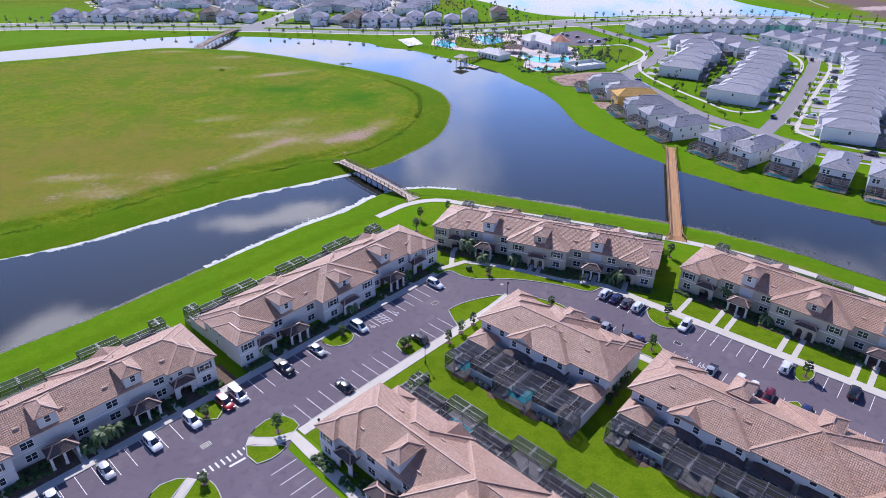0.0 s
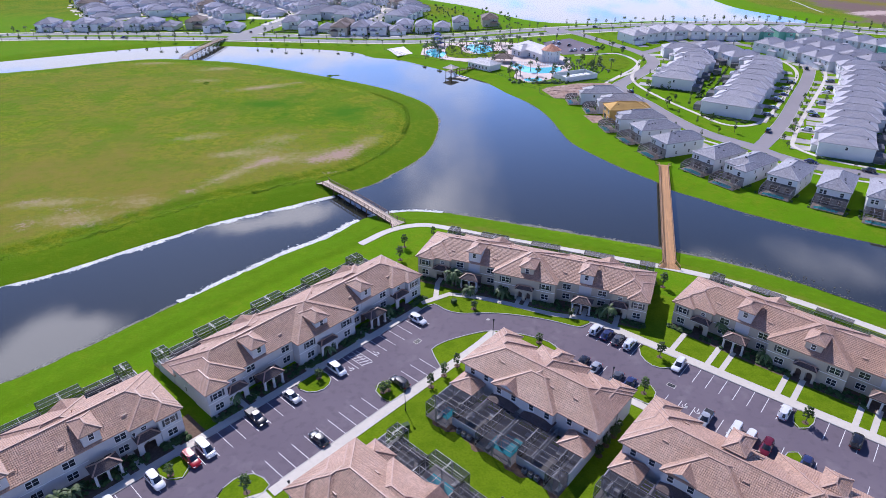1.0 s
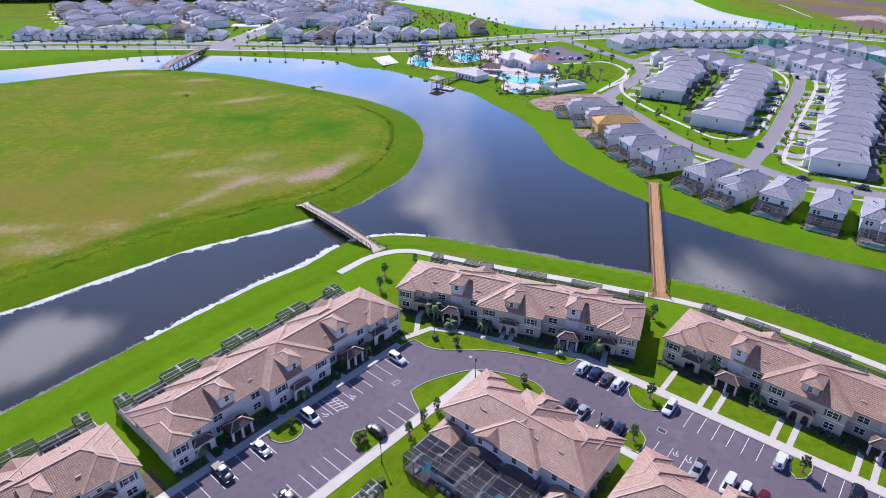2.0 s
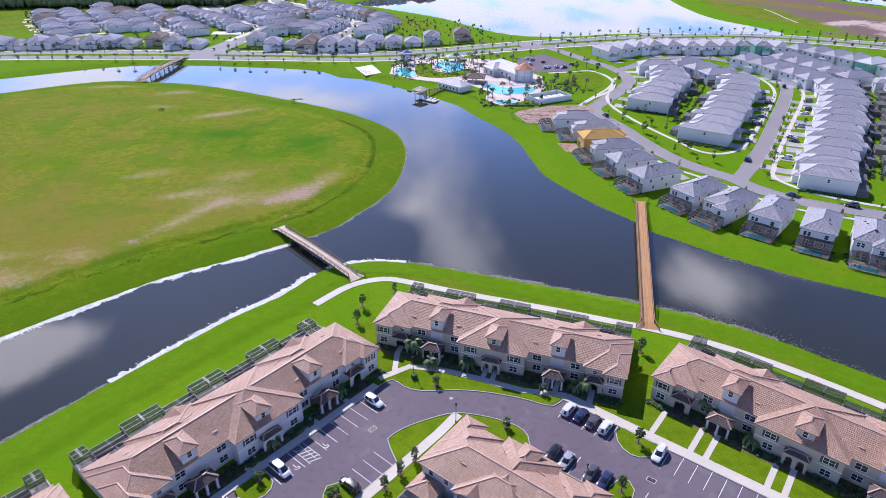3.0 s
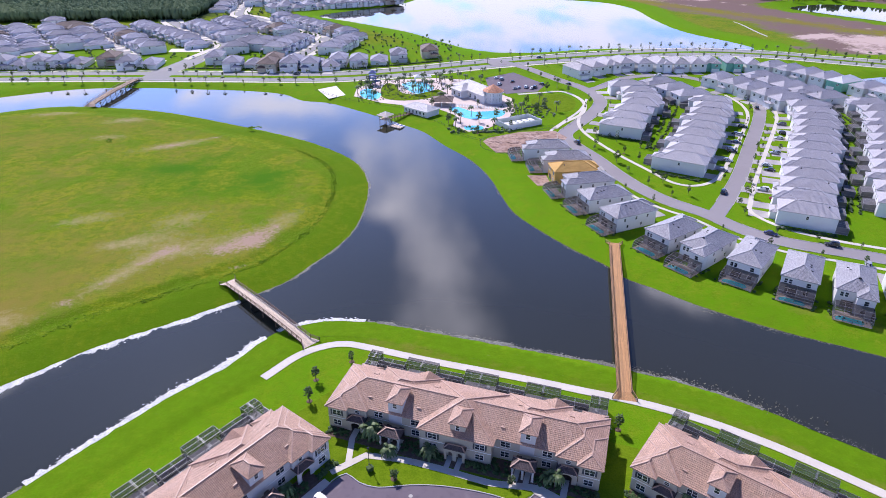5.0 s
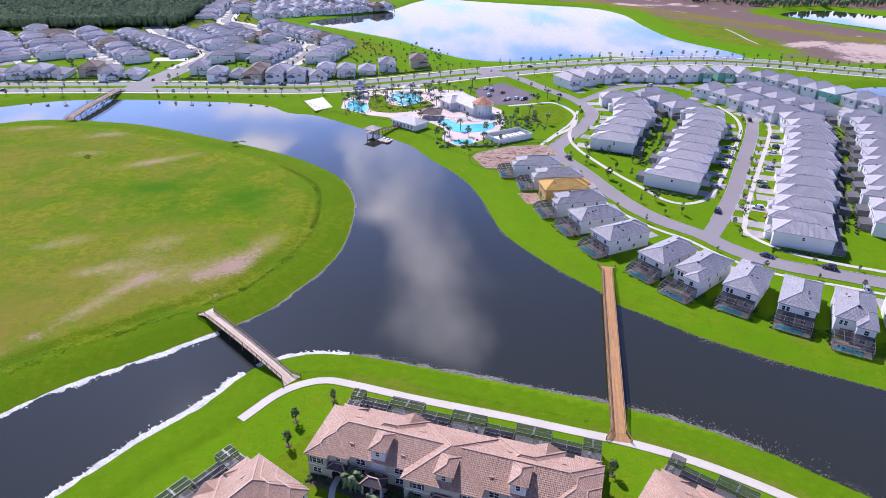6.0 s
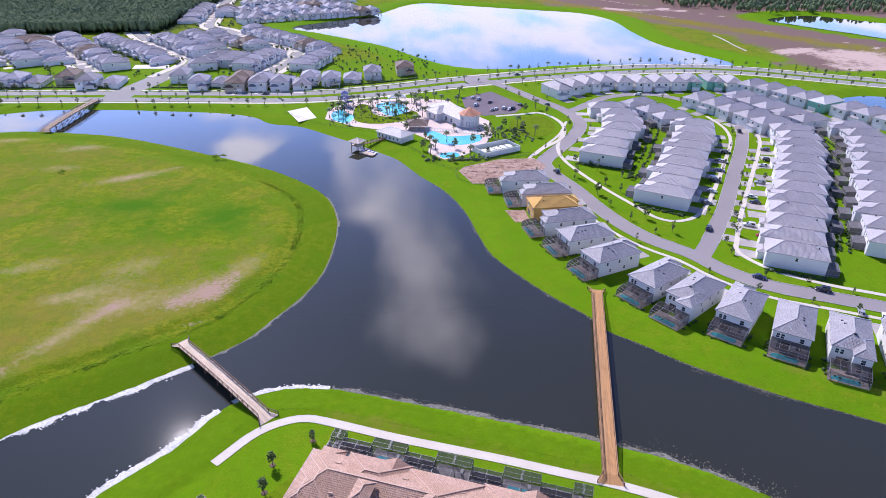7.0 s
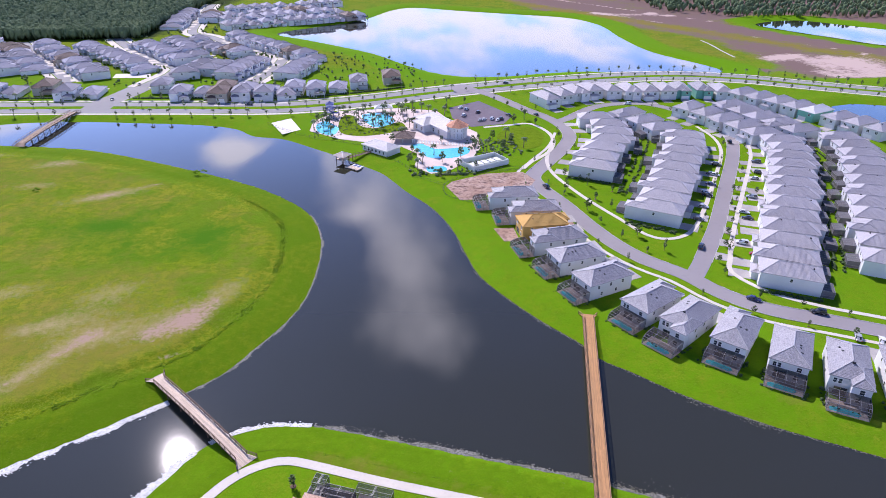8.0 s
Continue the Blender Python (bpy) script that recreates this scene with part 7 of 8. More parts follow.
for line, offs, gap in ((ROAD_A, (5.6, -5.6), 14), (ROAD_B[1:10], (5.2, -5.2), 12)):
    c = smooth_line(line, 1.0)
    for off in offs:
        pts = offset_line(c, off)
        for i in range(6, len(pts) - 6, round(gap)):
            x, y = pts[i]
            if np.hypot(x - 121, y - 267) > 13 and np.hypot(x - 122, y - 441) > 14 and random.random() < 0.85:
                copy_thing(street[random.randrange(3)], pose(x, y, 0.03, 0, 0, random.uniform(0, 360)) @ Matrix.Scale(random.uniform(0.42, 0.62), 4))
c = smooth_line(BLVD, 1.0)
for off, gap, kinds in ((17.5, 8, (0, 1, 3)), (1.0, 9, (1, 2, 3)), (-16.5, 11, (0, 2, 3))):
    pts = offset_line(c, off)
    for i in range(90, len(pts) - 60, gap):
        x, y = pts[i] + np.array([random.uniform(-1.5, 1.5), random.uniform(-1, 1)])
        if abs(x + 148) > 12 and abs(x - 80) > 9:
            k = random.choice(kinds)
            copy_thing(palm_c if k == 3 else street[k], pose(x, y, 0.03, 0, 0, random.uniform(0, 360)) @ Matrix.Scale(random.uniform(0.6, 0.85), 4))


def clumps(name, label, spots, mat, category="shrubs", squash=0.75, leaves=4):
    s = Shape()
    for x, y, z, r in spots:
        s.blob(x, y, z + r * 0.4, r, squash, 6, 2)
        for _ in range(leaves):
            px, py, pz = x + random.gauss(0, r * 0.6), y + random.gauss(0, r * 0.6), z + r * random.uniform(0.5, 1.25)
            d = 0.22 * r + 0.05
            s.face([(px - d, py, pz), (px, py - d * 0.6, pz + d * 0.5), (px + d, py, pz), (px, py + d * 0.6, pz - d * 0.4)])
    tagged(part(name, s, M[mat]), label, category, "", "stuff")


# planting along the townhouse fronts
FRONTS = [((-13.9, 166.2), -22.2, LA), ((-52.0, 113.2), 47.8, LA), ((46.4, 144.6), -42.3, LA), ((-32.4, 91.2), -43.0, LA), ((-55.7 - LB * math.cos(radians(45.8)), 109.7 - LB * math.sin(radians(45.8))), 45.8, LB)]
for origin, turn, length in FRONTS:
    f, spots = frame_of(origin, turn), []
    u = 0.4
    while u < length:
        if not any(abs(u - p) < 1.0 for p in (6.4, length - 6.4, 13.6, 16.2, 28.1, 30.3, 42.2, 44.8)):
            for _ in range(5):
                x, y = f(u + random.uniform(-0.4, 0.4), random.uniform(-1.6, 2.0) if 8.6 < u < 21 or 37 < u < length - 8.6 else random.uniform(0.3, 2.1))
                spots.append((x, y, 0.0, random.uniform(0.25, 0.62)))
        u += 0.75
    clumps("shrub_bed", "dark green clipped shrubs along the townhouse front", spots, "hedge")
garden = []
for x, y, turn in ((88.0, 240.5, 30.6), (96.2, 230.2, 35), (118.9, 209.7, 53.7), (107.2, 219.9, 46), (131, 201.8, 57), (144, 195, 62), (157, 189, 64), (76.8, 257.2, 21), (72.2, 273.2, 13), (70.3, 288.5, 8)):
    f = frame_of((x, y), turn - 90)
    for _ in range(16):
        side = random.choice((-1, 1))
        gx, gy = f(side * random.uniform(5.1, 5.9), -random.uniform(-6.2, 3.0))
        garden.append((gx, gy, 0, random.uniform(0.2, 0.6)))
    for _ in range(10):
        gx, gy = f(random.uniform(-5.5, 5.5), random.uniform(5.9, 6.6))
        garden.append((gx, gy, 0, random.uniform(0.15, 0.4)))
clumps("garden_shrubs", "low dark green shrubs round the screened patios", garden, "hedge")
spots = []
for u in np.arange(0, 19, 0.45):
    for x, y, c, d, deep in ((103.7, 356.6, 0.87, -0.49, 1.6), (113.7, 308.6, 0.83, -0.56, 3.2), (138.0, 254.2, 0.88, -0.47, 1.8)):
        out = random.uniform(0.2, deep)
        spots.append((x + u * c + out * d, y + u * d - out * c, 0, random.uniform(0.35, 0.85)))
clumps("shrub_bed", "mixed green shrubs along the house walls", spots, "hedge")
back = []
for line in ([(173.3, 262.1), (203.1, 308.7), (238, 363.6), (243, 380)], [(122.2, 335.8), (143, 370), (158, 398), (162, 410)]):
    for x, y in smooth_line(line, 0.6):
        if random.random() < 0.8:
            side = random.choice((-1.3, 1.3))
            back.append((x + side + random.gauss(0, 0.3), y - 0.65 * side + random.gauss(0, 0.3), 0, random.uniform(0.45, 0.95)))
clumps("hedge", "dark green hedges between back gardens", back, "hedge", "hedge")
for k, (x, y) in enumerate([(107.4, 352.2), (109.1, 346.2), (117.9, 338.0), (120.5, 336.0), (121.6, 331.5), (107.5, 330.5), (101.8, 357.5), (111.1, 321.1), (111.8, 306.8), (112.0, 295.2), (117.4, 282.7), (97.9, 367.5), (131.4, 264.6), (141.0, 279.4), (148.0, 293.6), (181.2, 329.3), (163, 318), (172, 332.5)]):
    copy_thing(street[k % 3], pose(x, y, 0.03, 0, 0, 77 * k) @ Matrix.Scale(0.5 + 0.12 * (k * 7 % 4), 4))
hedge = [(x, y, 0, random.uniform(0.7, 1.1)) for x, y in offset_line(smooth_line(BLVD, 1.6), 21.5) if -300 < x < 40 and abs(x + 148) > 14]
clumps("hedge", "long green hedge behind the boulevard walk", hedge, "hedge", "hedge")
# clumps added round the island to draw the shadow line of its crest
rough = []
fine = offset_line(smooth_line([tuple(p) for p in ISLAND], 0.6, True), RING - 0.3)
fine = fine[(fine[:, 0] > -160) & (fine[:, 1] < 345)]
for _ in range(4600):
    inner = fine[random.randrange(len(fine))]
    if random.random() < 0.75 + 0.3 * math.sin(inner[0] * 0.4 + 2 * math.sin(inner[1] * 0.17)):
        rough.append((inner[0] + random.gauss(0, 0.65), inner[1] + random.gauss(0, 0.65), 0.0, random.uniform(0.1, 0.28)))
# smaller clumps added for the thin dark line partway down the near bank
shelf = offset_line(smooth_line([tuple(p) for p in SHORE], 0.6, True), -9.5)
shelf = shelf[(shelf[:, 0] > -34) & (shelf[:, 0] < 60) & (shelf[:, 1] < 203) & (shelf[:, 1] > 160)]
for _ in range(700 if len(shelf) else 0):
    x, y = shelf[random.randrange(len(shelf))]
    rough.append((x + random.gauss(0, 0.15), y + random.gauss(0, 0.15), -0.18, random.uniform(0.08, 0.18)))
for _ in range(1500):
    x, y = random.uniform(-150, -25), random.uniform(190, 400)
    if bool(inside(ISLAND, np.array(x), np.array(y))):
        rough.append((x, y, 0.82, random.uniform(0.08, 0.2)))
rough += [(x + random.gauss(0, 1.2), y + random.gauss(0, 1.2), 0.7, random.uniform(0.3, 0.8)) for x, y in ((-132, 361), (-68, 377), (-70, 376), (-66, 378)) for _ in range(6)]
clumps("rough_tussocks", "rough green clumps drawing the shadow line of the bank crest, and island tufts", rough, "tussock", "tussocks", 0.4, 2)

far_green = []
for line in FAR_STREETS:
    pts = smooth_line(line, 3.0)
    for off in (10.8, -10.8, 22, -22):
        for x, y in offset_line(pts, off):
            if random.random() < 0.55:
                r = random.uniform(0.5, 1.3)
                far_green.append((x + random.gauss(0, 1.5), y + random.gauss(0, 1.5), r * 0.9, r))
for _ in range(260):
    far_green.append((random.uniform(-110, 60), random.uniform(535, 640), 0.8, random.uniform(0.5, 1.1)))
far_green = [p for p in far_green if not bool(inside(FAR_LAKE, np.array(p[0]), np.array(p[1])))]
clumps("garden_trees", "small green trees and shrubs along far streets", far_green, "leaf", "garden trees", 1.0)

# ---- shore edge ----
def shore_bits(name, label, line, a, b, mat, category, width, density, size, flat=0.12, inward=1):
    """Uneven scum, stones or reeds along part of a shore line."""
    s = Shape()
    c = smooth_line([tuple(p) for p in line], 0.5, True)
    near = [p for p in c if a[0] <= p[0] <= b[0] and a[1] <= p[1] <= b[1]]
    if len(near) < 3:
        return
    for p, q in zip(near, near[1:]):
        t = q - p
        if np.hypot(*t) > 3:
            continue
        n = inward * np.array([-t[1], t[0]]) / (np.hypot(*t) + 1e-9)
        patch = 0.5 + 0.5 * math.sin(p[0] * 0.23) * math.sin(p[1] * 0.31 + 1)
        for _ in range(density):
            if random.random() > 0.25 + 0.75 * patch:
                continue
            x, y = p + t * random.random() + n * (random.random() ** 1.6 * width * (0.4 + patch))
            r = size * random.uniform(0.5, 1.5)
            m, off = 5, random.random() * 6
            pts = [(x + r * random.uniform(0.55, 1.2) * math.cos(off + 2 * math.pi * i / m), y + r * random.uniform(0.55, 1.2) * math.sin(off + 2 * math.pi * i / m)) for i in range(m)]
            top = WATER_Z + random.uniform(0.02, flat)
            s.face([(px, py, top) for px, py in pts])
            for i in range(m):
                s.face([(*pts[i - 1], WATER_Z - 0.05), (*pts[i], WATER_Z - 0.05), (*pts[i], top), (*pts[i - 1], top)])
    tagged(part(name, s, M[mat]), label, category, "", "stuff")


def shore_strip(name, label, line, a, b, mat, category, width, inward=1, gaps=0.2):
    """A ragged film lying on the water along part of a shore line."""
    s = Shape()
    c = smooth_line([tuple(p) for p in line], 0.3, True)
    near = [p for p in c if a[0] <= p[0] <= b[0] and a[1] <= p[1] <= b[1]]
    rng = random.Random(len(near))
    w, last, target = width, None, width
    for p, q in zip(near, near[1:]):
        t = q - p
        if np.hypot(*t) > 3:
            last = None
            continue
        n = inward * np.array([-t[1], t[0]]) / (np.hypot(*t) + 1e-9)
        if rng.random() < 0.12:
            target = 0.0 if rng.random() < gaps else width * rng.uniform(0.45, 1.25)
        w += (target - w) * 0.22
        e = max(0.0, w + rng.uniform(-0.2, 0.2) * width)
        now = (tuple(q - n * 0.5), tuple(q + n * e * 0.55), tuple(q + n * e))
        if last:
            for k, (h0, h1) in enumerate(((0.05, 0.05), (0.05, 0.015))):
                quad = [(*last[k], WATER_Z + h0), (*now[k], WATER_Z + h0), (*now[k + 1], WATER_Z + h1), (*last[k + 1], WATER_Z + h1)]
                s.face(quad if inward < 0 else quad[::-1])
        last = now
        if rng.random() < 0.3:
            x, y = q + n * (e + abs(rng.gauss(0, 0.5)) * width * 0.5)
            r, m = rng.uniform(0.08, 0.28), 6
            s.face([(x + r * rng.uniform(0.6, 1.6) * math.cos(2 * math.pi * i / m), y + r * rng.uniform(0.5, 1.0) * math.sin(2 * math.pi * i / m), WATER_Z + 0.02) for i in range(m)])
    tagged(part(name, s, M[mat]), label, category, "", "stuff")


shore_strip("shore_scum", "white foam and scum along the canal edge", ISLAND, (-140, 150), (-44, 222), "scum", "shore scum", 1.7, -1, 0.2)
shore_strip("shore_scum", "white foam and scum along the near canal edge", SHORE, (-74, 115), (-33, 202), "scum", "shore scum", 1.6, 1, 0.1)
shore_strip("shore_scum", "thin grey scum along the canal bank", SHORE, (-112, 110), (-74, 156), "scum_grey", "shore scum", 0.5, 1, 0.4)
shore_strip("shore_scum", "pale scum along the lake point", SHORE, (-31, 203), (-7, 212), "scum", "shore scum", 1.1, 1, 0.2)
shore_strip("shore_scum", "grey broken scum along the lake bank", SHORE, (-7, 160), (86, 209), "scum_grey", "shore scum", 1.1, 1, 0.55)
shore_strip("shore_scum", "pale scum along the island point", ISLAND, (-44, 222), (-5, 330), "scum_grey", "shore scum", 0.7, -1, 0.55)
shore_bits("reed_bed", "dull brown water weed along the lake edge", SHORE, (0, 150), (110, 208), "reed", "reeds", 1.8, 4, 0.13, 0.03)
shore_bits("reed_bed", "dull brown water weed along the far bank", SHORE, (30, 176), (130, 340), "reed", "reeds", 0.8, 4, 0.16, 0.04)
lily = Shape()
for _ in range(70):
    u = random.random()
    x, y = 68 + 30 * u + random.gauss(0, 1.6), 181.5 - 22 * u + random.gauss(0, 1.4)
    lily.cyl(x, y, WATER_Z - 0.02, WATER_Z + random.uniform(0.02, 0.25), random.uniform(0.06, 0.18), n=6)
tagged(part("water_plants", lily, M["reed"]), "pale floating water plants near the bank", "water plants", "", "stuff")

# ---- street lamps ----
def street_lamp(m, height=4.6):
    l = thing("street_lamp", "black post-top street lamp on a slim pole", "street lamp", m, "street lamps")
    p, h = Shape(), Shape()
    p.cyl(0, 0, 0, 0.6, 0.16, 0.12), p.cyl(0, 0, 0.6, height, 0.075, 0.06)
    part("pole", p, M["black"], l)
    h.cyl(0, 0, height, height + 0.45, 0.14, 0.24, 6), h.cyl(0, 0, height + 0.45, height + 0.65, 0.28, 0.05, 6)
    part("lantern", h, M["black"], l)
    return l


lamp = street_lamp(pose(-14.8, 115.2, 0.05))
for x, y in ((-32.6, 93.6), (4.0, 138.6), (-4.8, 154.1), (27, 122), (-62, 104)):
    copy_thing(lamp, pose(x, y, 0.05))
for x, y in ((-4.6, 152.9), (-14.5, 110.5)):
    s = Shape()
    s.box(-0.6, -0.45, 0, 0.6, 0.45, 0.95)
    s.box(-0.66, -0.5, 0.95, 0.66, 0.5, 1.02)
    tagged(part("utility_box", s, M["hedge"], at=pose(x, y, 0.05, 0, 0, 30)), "dark green utility box on the lawn", "utility box")

# ---- clubhouse and pools ----
slab("pool_deck", [(-20, 435), (-19, 453), (-5, 472), (30, 475.5), (54, 469), (61, 446), (72, 425), (69.5, 400), (62, 384), (50.5, 371), (40, 366), (33, 376), (36, 394), (26, 409), (11, 413.5), (-4, 420.5)], -0.2, 0.08, M["paving"], "pale pinkish paved pool deck", "pool deck")
for poly in ([(34, 406.5), (39, 409), (45.5, 400.5), (52, 400), (63, 401), (61.5, 392), (52.6, 386.5), (41.5, 388), (36.5, 398)], [(39, 374.5), (47, 375), (47.5, 369.5), (39.5, 368.3)], [(-16.8, 445), (-12.3, 452), (-7, 445), (-4, 438), (-7, 427), (-14.6, 432)], [(9, 462), (22, 466), (28, 450), (22, 441), (14.9, 440)]):
    q = Shape()
    q.prism([tuple(p) for p in smooth_line(poly, 1.5, True)], 0.0, 0.12)
    tagged(part("swimming_pool", q, M["pool"]), "bright turquoise swimming pool in pale paving", "swimming pool")
slab("pool_garden", [tuple(p) for p in smooth_line([(-3, 431), (8, 424), (24, 428), (33, 436), (30, 447), (16, 437), (7, 444), (6, 458), (0, 464), (-4, 452)], 2, True)], -0.1, 0.1, M["lawn"], "green planted ground between the pools", "garden")
slab("sand_court", [(-42.5, 451.7), (-32, 459.5), (-25, 438), (-34.3, 430.8)], -0.2, 0.07, M["sand"], "white sand ball court", "sand court")
slab("road", [(63, 474), (84, 488), (99, 455), (90, 439), (70.5, 435), (62, 452)], -0.2, 0.055, M["asphalt"], "grey asphalt clubhouse car park", "parking lot")
slab("soil_plot", [(45, 351), (48.5, 356), (65.6, 364), (83.5, 364.5), (87, 354), (82, 346), (62, 340), (57, 335), (49, 335.5)], -0.2, 0.09, M["soil"], "bare reddish building plot", "soil plot")
rubble = []
while len(rubble) < 70:
    x, y = random.uniform(46, 86), random.uniform(336, 363)
    if inside(np.array([(47, 350), (50, 355), (66, 362), (82, 362), (85, 354), (80, 348), (62, 343), (56, 338), (50, 338)]), np.array(x), np.array(y)):
        r = random.uniform(0.8, 3.2)
        rubble.append((x, y, -r * 0.42, r))
clumps("soil_heaps", "reddish heaps of dug soil and rubble", rubble, "soil", "soil heaps", 0.22, 0)
slab("soil_plot", [(60, 296), (66, 296), (66, 307), (58, 307)], -0.2, 0.08, M["soil"], "bare soil behind a house under construction", "soil plot")
slab("soil_plot", [(84, 296), (92, 299), (90, 316), (84, 313)], -0.2, 0.07, M["soil"], "bare soil in front of a house under construction", "soil plot")


def clubhouse():
    c = thing("clubhouse", "white clubhouse with pale roof and orange tower roof", "clubhouse", pose(53, 430, 0, 0, 0, -62))
    W = Shape()
    W.box(-17, -6.5, 0, 14, 6.5, 4.6)
    W.box(-12, -11, 0, -2, -6, 4.2)
    part("wall", W, M["white"], c)
    add_roof(c, ("club_roof", "trim"), -17.8, -7.3, 14.8, 7.3, 4.6, 0.45, 0.6)
    add_roof(c, ("club_roof", "trim"), -12.8, -11.8, -1.2, 2, 4.25, 0.45, 0.6)
    t = Shape()
    t.cyl(13.5, 0.5, 0, 6.6, 5.3, n=8)
    tw = part("tower", t, M["white"], c)
    r = Shape()
    hi, ring = (13.5, 0.5, 10.2), [(13.5 + 6.3 * math.cos(math.pi * i / 4 + 0.39), 0.5 + 6.3 * math.sin(math.pi * i / 4 + 0.39), 6.6) for i in range(8)]
    for i in range(8):
        r.slope(ring[i - 1], ring[i], hi, hi, 0.6, 0.06)
    part("roof", r, M["orange_tile"], tw, "orange tiled tower roof")
    for i in range(8):
        a = math.pi * i / 4
        for z, tall in ((0.5, 2.8), (4.4, 1.4)):
            add_window(tw, 13.5 + 4.95 * math.cos(a), 0.5 + 4.95 * math.sin(a), z, 1.9, tall, near=False).rotation_euler = (0, 0, a + math.pi / 2)
    for x in (-14, -9, -4, 1, 6):
        add_window(c, x, -6.5 if x > -2 or x < -12 else -11, 0.8, 1.6, 2.2, near=False)
    return c


clubhouse()


def small_house(name, label, category, x, y, turn, w, d, h, wall, roof, posts=False):
    b = thing(name, label, category, pose(x, y, 0, 0, 0, turn))
    if posts:
        for px in (-w / 2 + 0.3, 0, w / 2 - 0.3):
            for py in (-d / 2 + 0.3, d / 2 - 0.3):
                s = Shape()
                s.box(px - 0.15, py - 0.15, 0, px + 0.15, py + 0.15, h)
                part("post", s, M[wall], b)
    else:
        s = Shape()
        s.box(-w / 2, -d / 2, 0, w / 2, d / 2, h)
        part("wall", s, M[wall], b)
        for px in np.arange(-w / 2 + 1.5, w / 2 - 1, 2.6):
            add_window(b, px, -d / 2, 0.9, 1.0, 1.3, near=False)
    add_roof(b, roof, -w / 2 - 0.6, -d / 2 - 0.6, w / 2 + 0.6, d / 2 + 0.6, h, 0.42, 0.5)
    return b


small_house("pool_house", "white pool house with a pale roof", "pool house", 18, 399.5, -46, 17, 9.5, 3.2, "white", ("club_roof", "trim"))
small_house("pavilion", "open brown pavilion by the pool", "pavilion", 30.5, 415, -10, 11, 9, 3.0, "trim", ("brown_tile", "porch_tile"), True)
small_house("cabana", "white-roofed cabana by the river pool", "cabana", 22, 469, 5, 10, 5, 3.0, "trim", ("white", "trim"), True)
wall_long = thing("plant_enclosure", "long white walled pump enclosure", "enclosure", pose(67, 376.3, 0, 0, 0, 26))
for x0, y0, x1, y1, h in ((-10.5, -6, 10.5, -5.7, 2.6), (-10.5, 5.7, 10.5, 6, 2.6), (-10.5, -5.7, -10.2, 5.7, 2.6), (10.2, -5.7, 10.5, 5.7, 2.6)):
    s = Shape()
    s.box(x0, y0, 0, x1, y1, h)
    part("wall", s, M["white"], wall_long)
for k in range(5):
    s = Shape()
    s.box(-8.5 + 3.6 * k, -2.5, 0, -5.6 + 3.6 * k, 1.5, 1.7)
    part("pump_unit", s, M["trim"], wall_long)


def slide_tower():
    t = thing("water_slide", "dark blue water slide tower with spiral flume", "water slide", pose(-9.4, 462, 0) @ Matrix.Scale(0.72, 4))
    for x in (-2.5, 2.5):
        for y in (-2.5, 2.5):
            s = Shape()
            s.box(x - 0.2, y - 0.2, 0, x + 0.2, y + 0.2, 8)
            part("post", s, M["canvas_blue"], t)
    for z in (3, 5.6, 8):
        s = Shape()
        s.box(-2.8, -2.8, z, 2.8, 2.8, z + 0.25)
        part("platform", s, M["canvas_blue"], t)
    add_roof(t, ("canvas_blue", "canvas_blue"), -3.2, -3.2, 3.2, 3.2, 10.2, 0.7, 0.5)
    s = Shape()
    s.tube([(3.5 * math.cos(k * 0.5) + 3, 3.5 * math.sin(k * 0.5), 7.5 - 0.36 * k) for k in range(20)], [0.55] * 20, 8)
    part("flume", s, M["canvas_blue"], t)


slide_tower()
for _ in range(120):
    x, y = random.uniform(-18, 70), random.uniform(384, 474)
    k = random.random()
    inside_deck = bool(inside(np.array([(-20, 435), (-19, 453), (-5, 472), (30, 475.5), (54, 469), (61, 446), (36, 425), (26, 409), (11, 413.5), (-4, 420.5)]), np.array(x), np.array(y)))
    if inside_deck and not (39 < x < 66 and 410 < y < 450):
        copy_thing(palm_c if k < 0.75 else street[0], pose(x, y, 0.05, 0, 0, 360 * k))
for x, y in ((33.5, 396), (35, 385), (37, 379), (47, 381), (57, 387), (66, 398), (70, 410), (66, 404), (50, 409), (75, 405), (78, 412), (82, 400), (87, 406), (80, 396), (72, 396), (92, 398), (86, 415), (96, 440), (104, 447), (108, 436), (62, 478), (74, 484), (58, 458), (60, 468), (31, 380), (34, 372), (53, 369), (62, 371), (44, 363)):
    copy_thing(random.choice((palm_c, street[0], street[2])), pose(x, y, 0.05, 0, 0, random.uniform(0, 360)))
poolside = [(30 + 32 * random.random(), 364 + 14 * random.random() * random.random(), 0, random.uniform(0.5, 1.1)) for _ in range(60)] + [(random.uniform(-18, 34), random.uniform(424, 468), 0.05, random.uniform(0.25, 0.55)) for _ in range(420)] + [(random.uniform(62, 90), random.uniform(386, 412), 0, random.uniform(0.4, 0.85)) for _ in range(150)]
clumps("pool_planting", "tropical green planting round the pools", poolside, "garden_leaf")
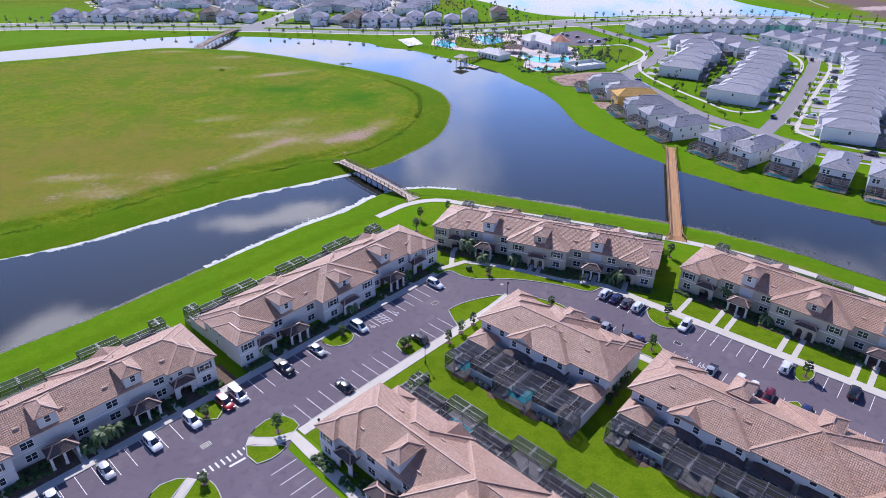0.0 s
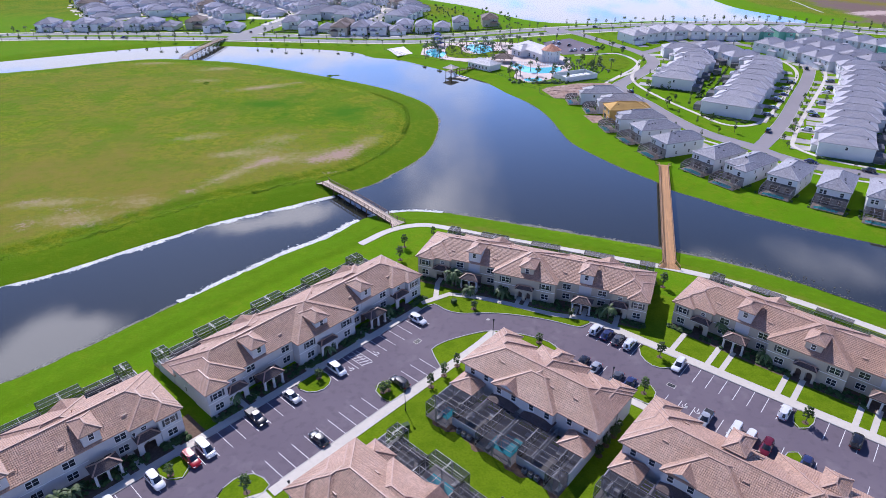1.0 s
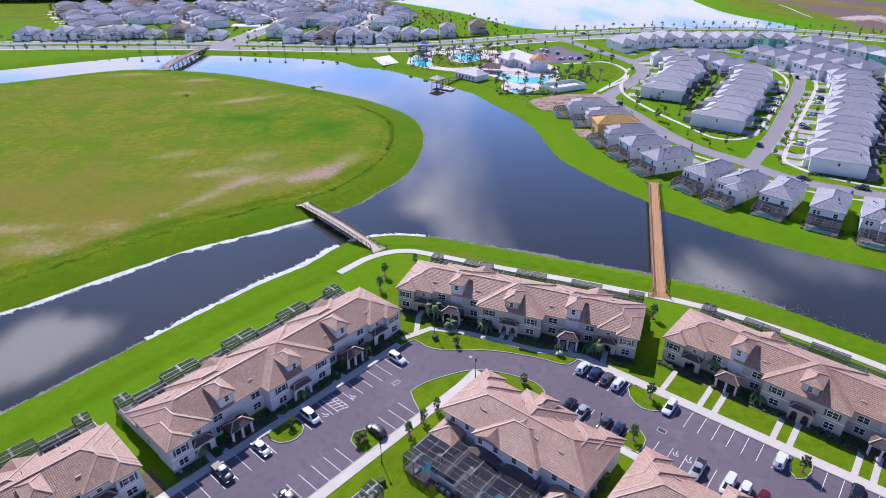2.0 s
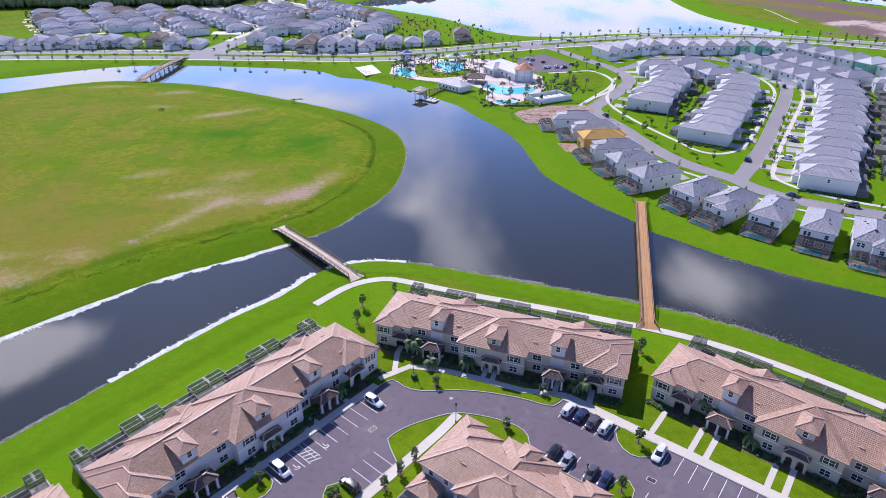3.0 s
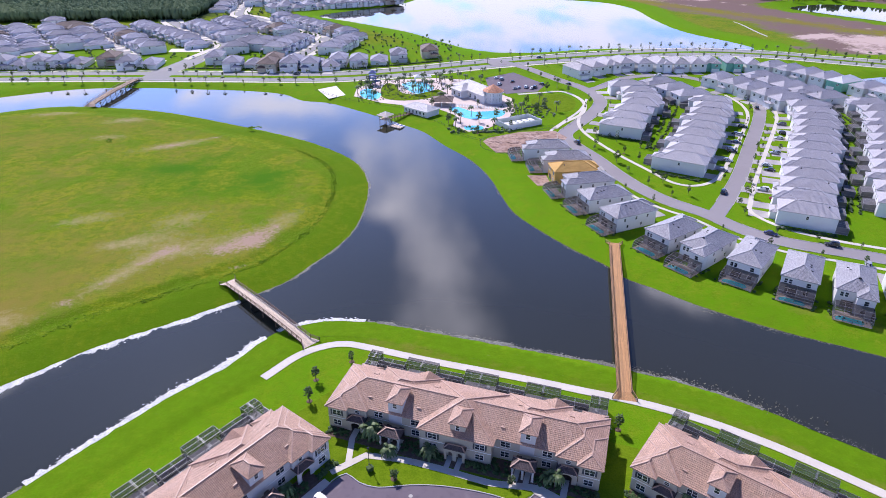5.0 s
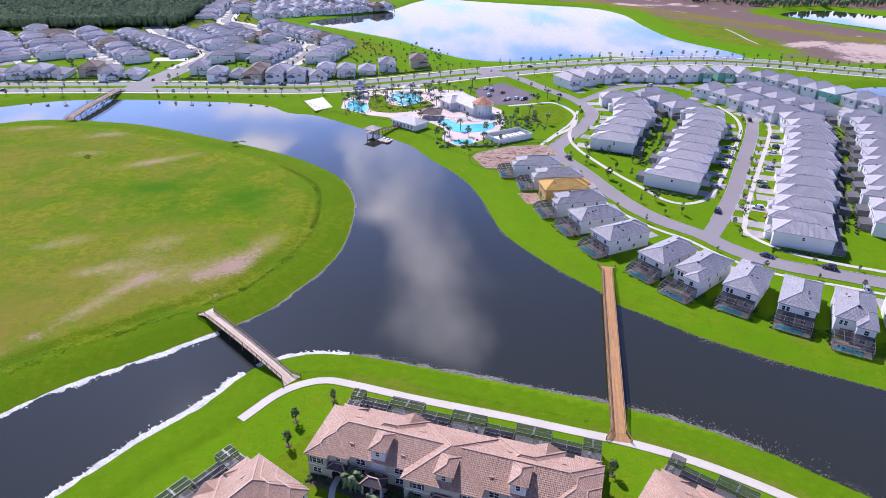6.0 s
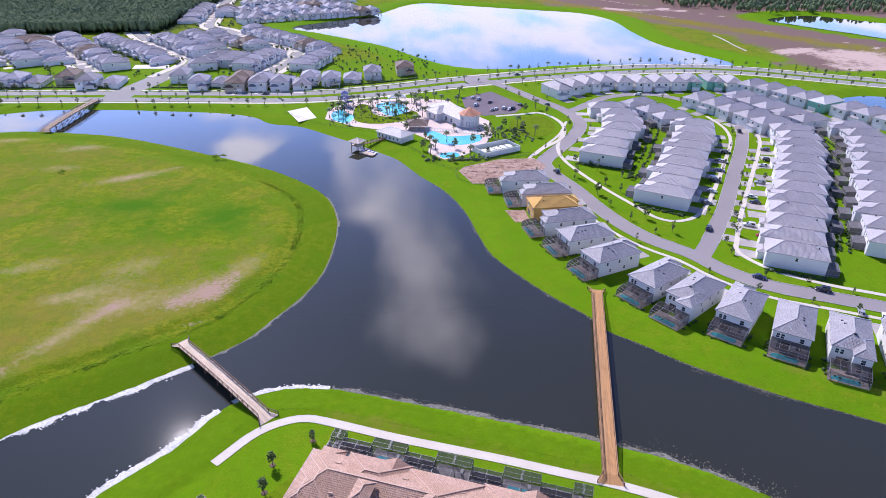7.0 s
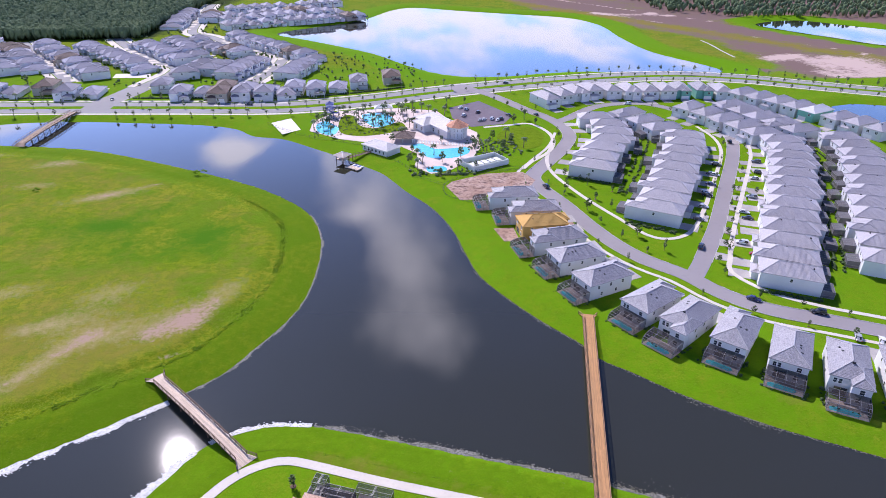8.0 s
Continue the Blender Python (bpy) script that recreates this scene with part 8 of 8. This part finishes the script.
for k in range(36):
    row = k // 18
    s = Shape()
    x, y = 36 + 1.5 * (k % 18), 410.5 + 1.6 * row - 0.42 * (k % 18)
    s.box(-0.3, -0.9, 0.3, 0.3, 0.5, 0.36)
    s.face([(-0.3, 0.5, 0.36), (0.3, 0.5, 0.36), (0.3, 1.0, 0.8), (-0.3, 1.0, 0.8)])
    s.face([(-0.3, 1.0, 0.76), (0.3, 1.0, 0.76), (0.3, 0.5, 0.32), (-0.3, 0.5, 0.32)])
    for px in (-0.26, 0.2):
        for py in (-0.85, 0.4):
            s.box(px, py, 0, px + 0.06, py + 0.06, 0.3)
    tagged(part("sun_lounger", s, M["trim"], at=pose(x, y, 0.08, 0, 0, -15)), "white sun lounger on the pool deck", "sun lounger", "sun loungers")


def fence(label, pts, h, mat, gap=3.0):
    f = thing("fence", label, "fence")
    c = smooth_line(pts, gap)
    for p in c:
        s = Shape()
        s.box(p[0] - 0.05, p[1] - 0.05, -0.4, p[0] + 0.05, p[1] + 0.05, h)
        part("post", s, M[mat], f)
    for z in (0.25, h - 0.1):
        s = Shape()
        s.tube([(*p, z) for p in c], [0.04] * len(c), 4)
        part("rail", s, M[mat], f)
    return f


fence("black metal fence round the pool gardens", [(-44, 449), (-22, 426), (8, 408.7), (11, 395), (24, 385), (36, 365), (58, 366), (85, 370)], 1.3, "black")
fence("black silt fence round a building plot", [(88.7, 368), (66, 365), (46.8, 356), (43.5, 342), (52, 333), (60, 332)], 0.7, "black")
fence("black fence from the lake to the plot", [(31, 364), (38.5, 357), (44, 352)], 1.2, "black")

# ---- woods ----
def woods(label, region, count, low, high):
    s = Shape()
    rng = random.Random(5)
    n = 0
    while n < count:
        (x0, x1), (y0, y1), test = region
        x, y = rng.uniform(x0, x1), y0 + (y1 - y0) * rng.random() ** 1.5
        if not test(x, y):
            continue
        n += 1
        h, r = rng.uniform(low, high), rng.uniform(1.5, 2.9)
        m, off = 5, rng.random() * 6
        levels = [(0.62, 1.0), (0.84, 0.86), (0.96, 0.45)]
        rings = [[(x + r * k * rng.uniform(0.7, 1.2) * math.cos(off + 2 * math.pi * i / m), y + r * k * rng.uniform(0.7, 1.2) * math.sin(off + 2 * math.pi * i / m), h * z + rng.uniform(-0.3, 0.3)) for i in range(m)] for z, k in levels]
        top = (x, y, h)
        for i in range(m):
            s.face([(x, y, 0), rings[0][i], rings[0][i - 1]])
            s.face([rings[0][i - 1], rings[0][i], rings[1][i], rings[1][i - 1]])
            s.face([rings[1][i - 1], rings[1][i], rings[2][i], rings[2][i - 1]])
            s.face([rings[2][i - 1], rings[2][i], top])
    tagged(part("woodland", s.mesh("woodland", M["forest"], 80), None), label, "woodland", "", "stuff")


woods("dense dark green pine woodland behind the far estate", ((-620, -120), (700, 1250), lambda x, y: x < -185 + 0.08 * (y - 720) and y > 706 + 0.06 * (x + 300) and x > -620), 22000, 8.5, 11)
woods("dark green woodland beyond the far fields", ((-150, 900), (960, 1300), lambda x, y: y > 985), 3000, 8, 11)
woods("dark green woodland round the far pond", ((370, 820), (660, 1000), lambda x, y: y > 1090 - 0.62 * x and not (430 < x < 650 and 595 < y < 805)), 1600, 6, 10)
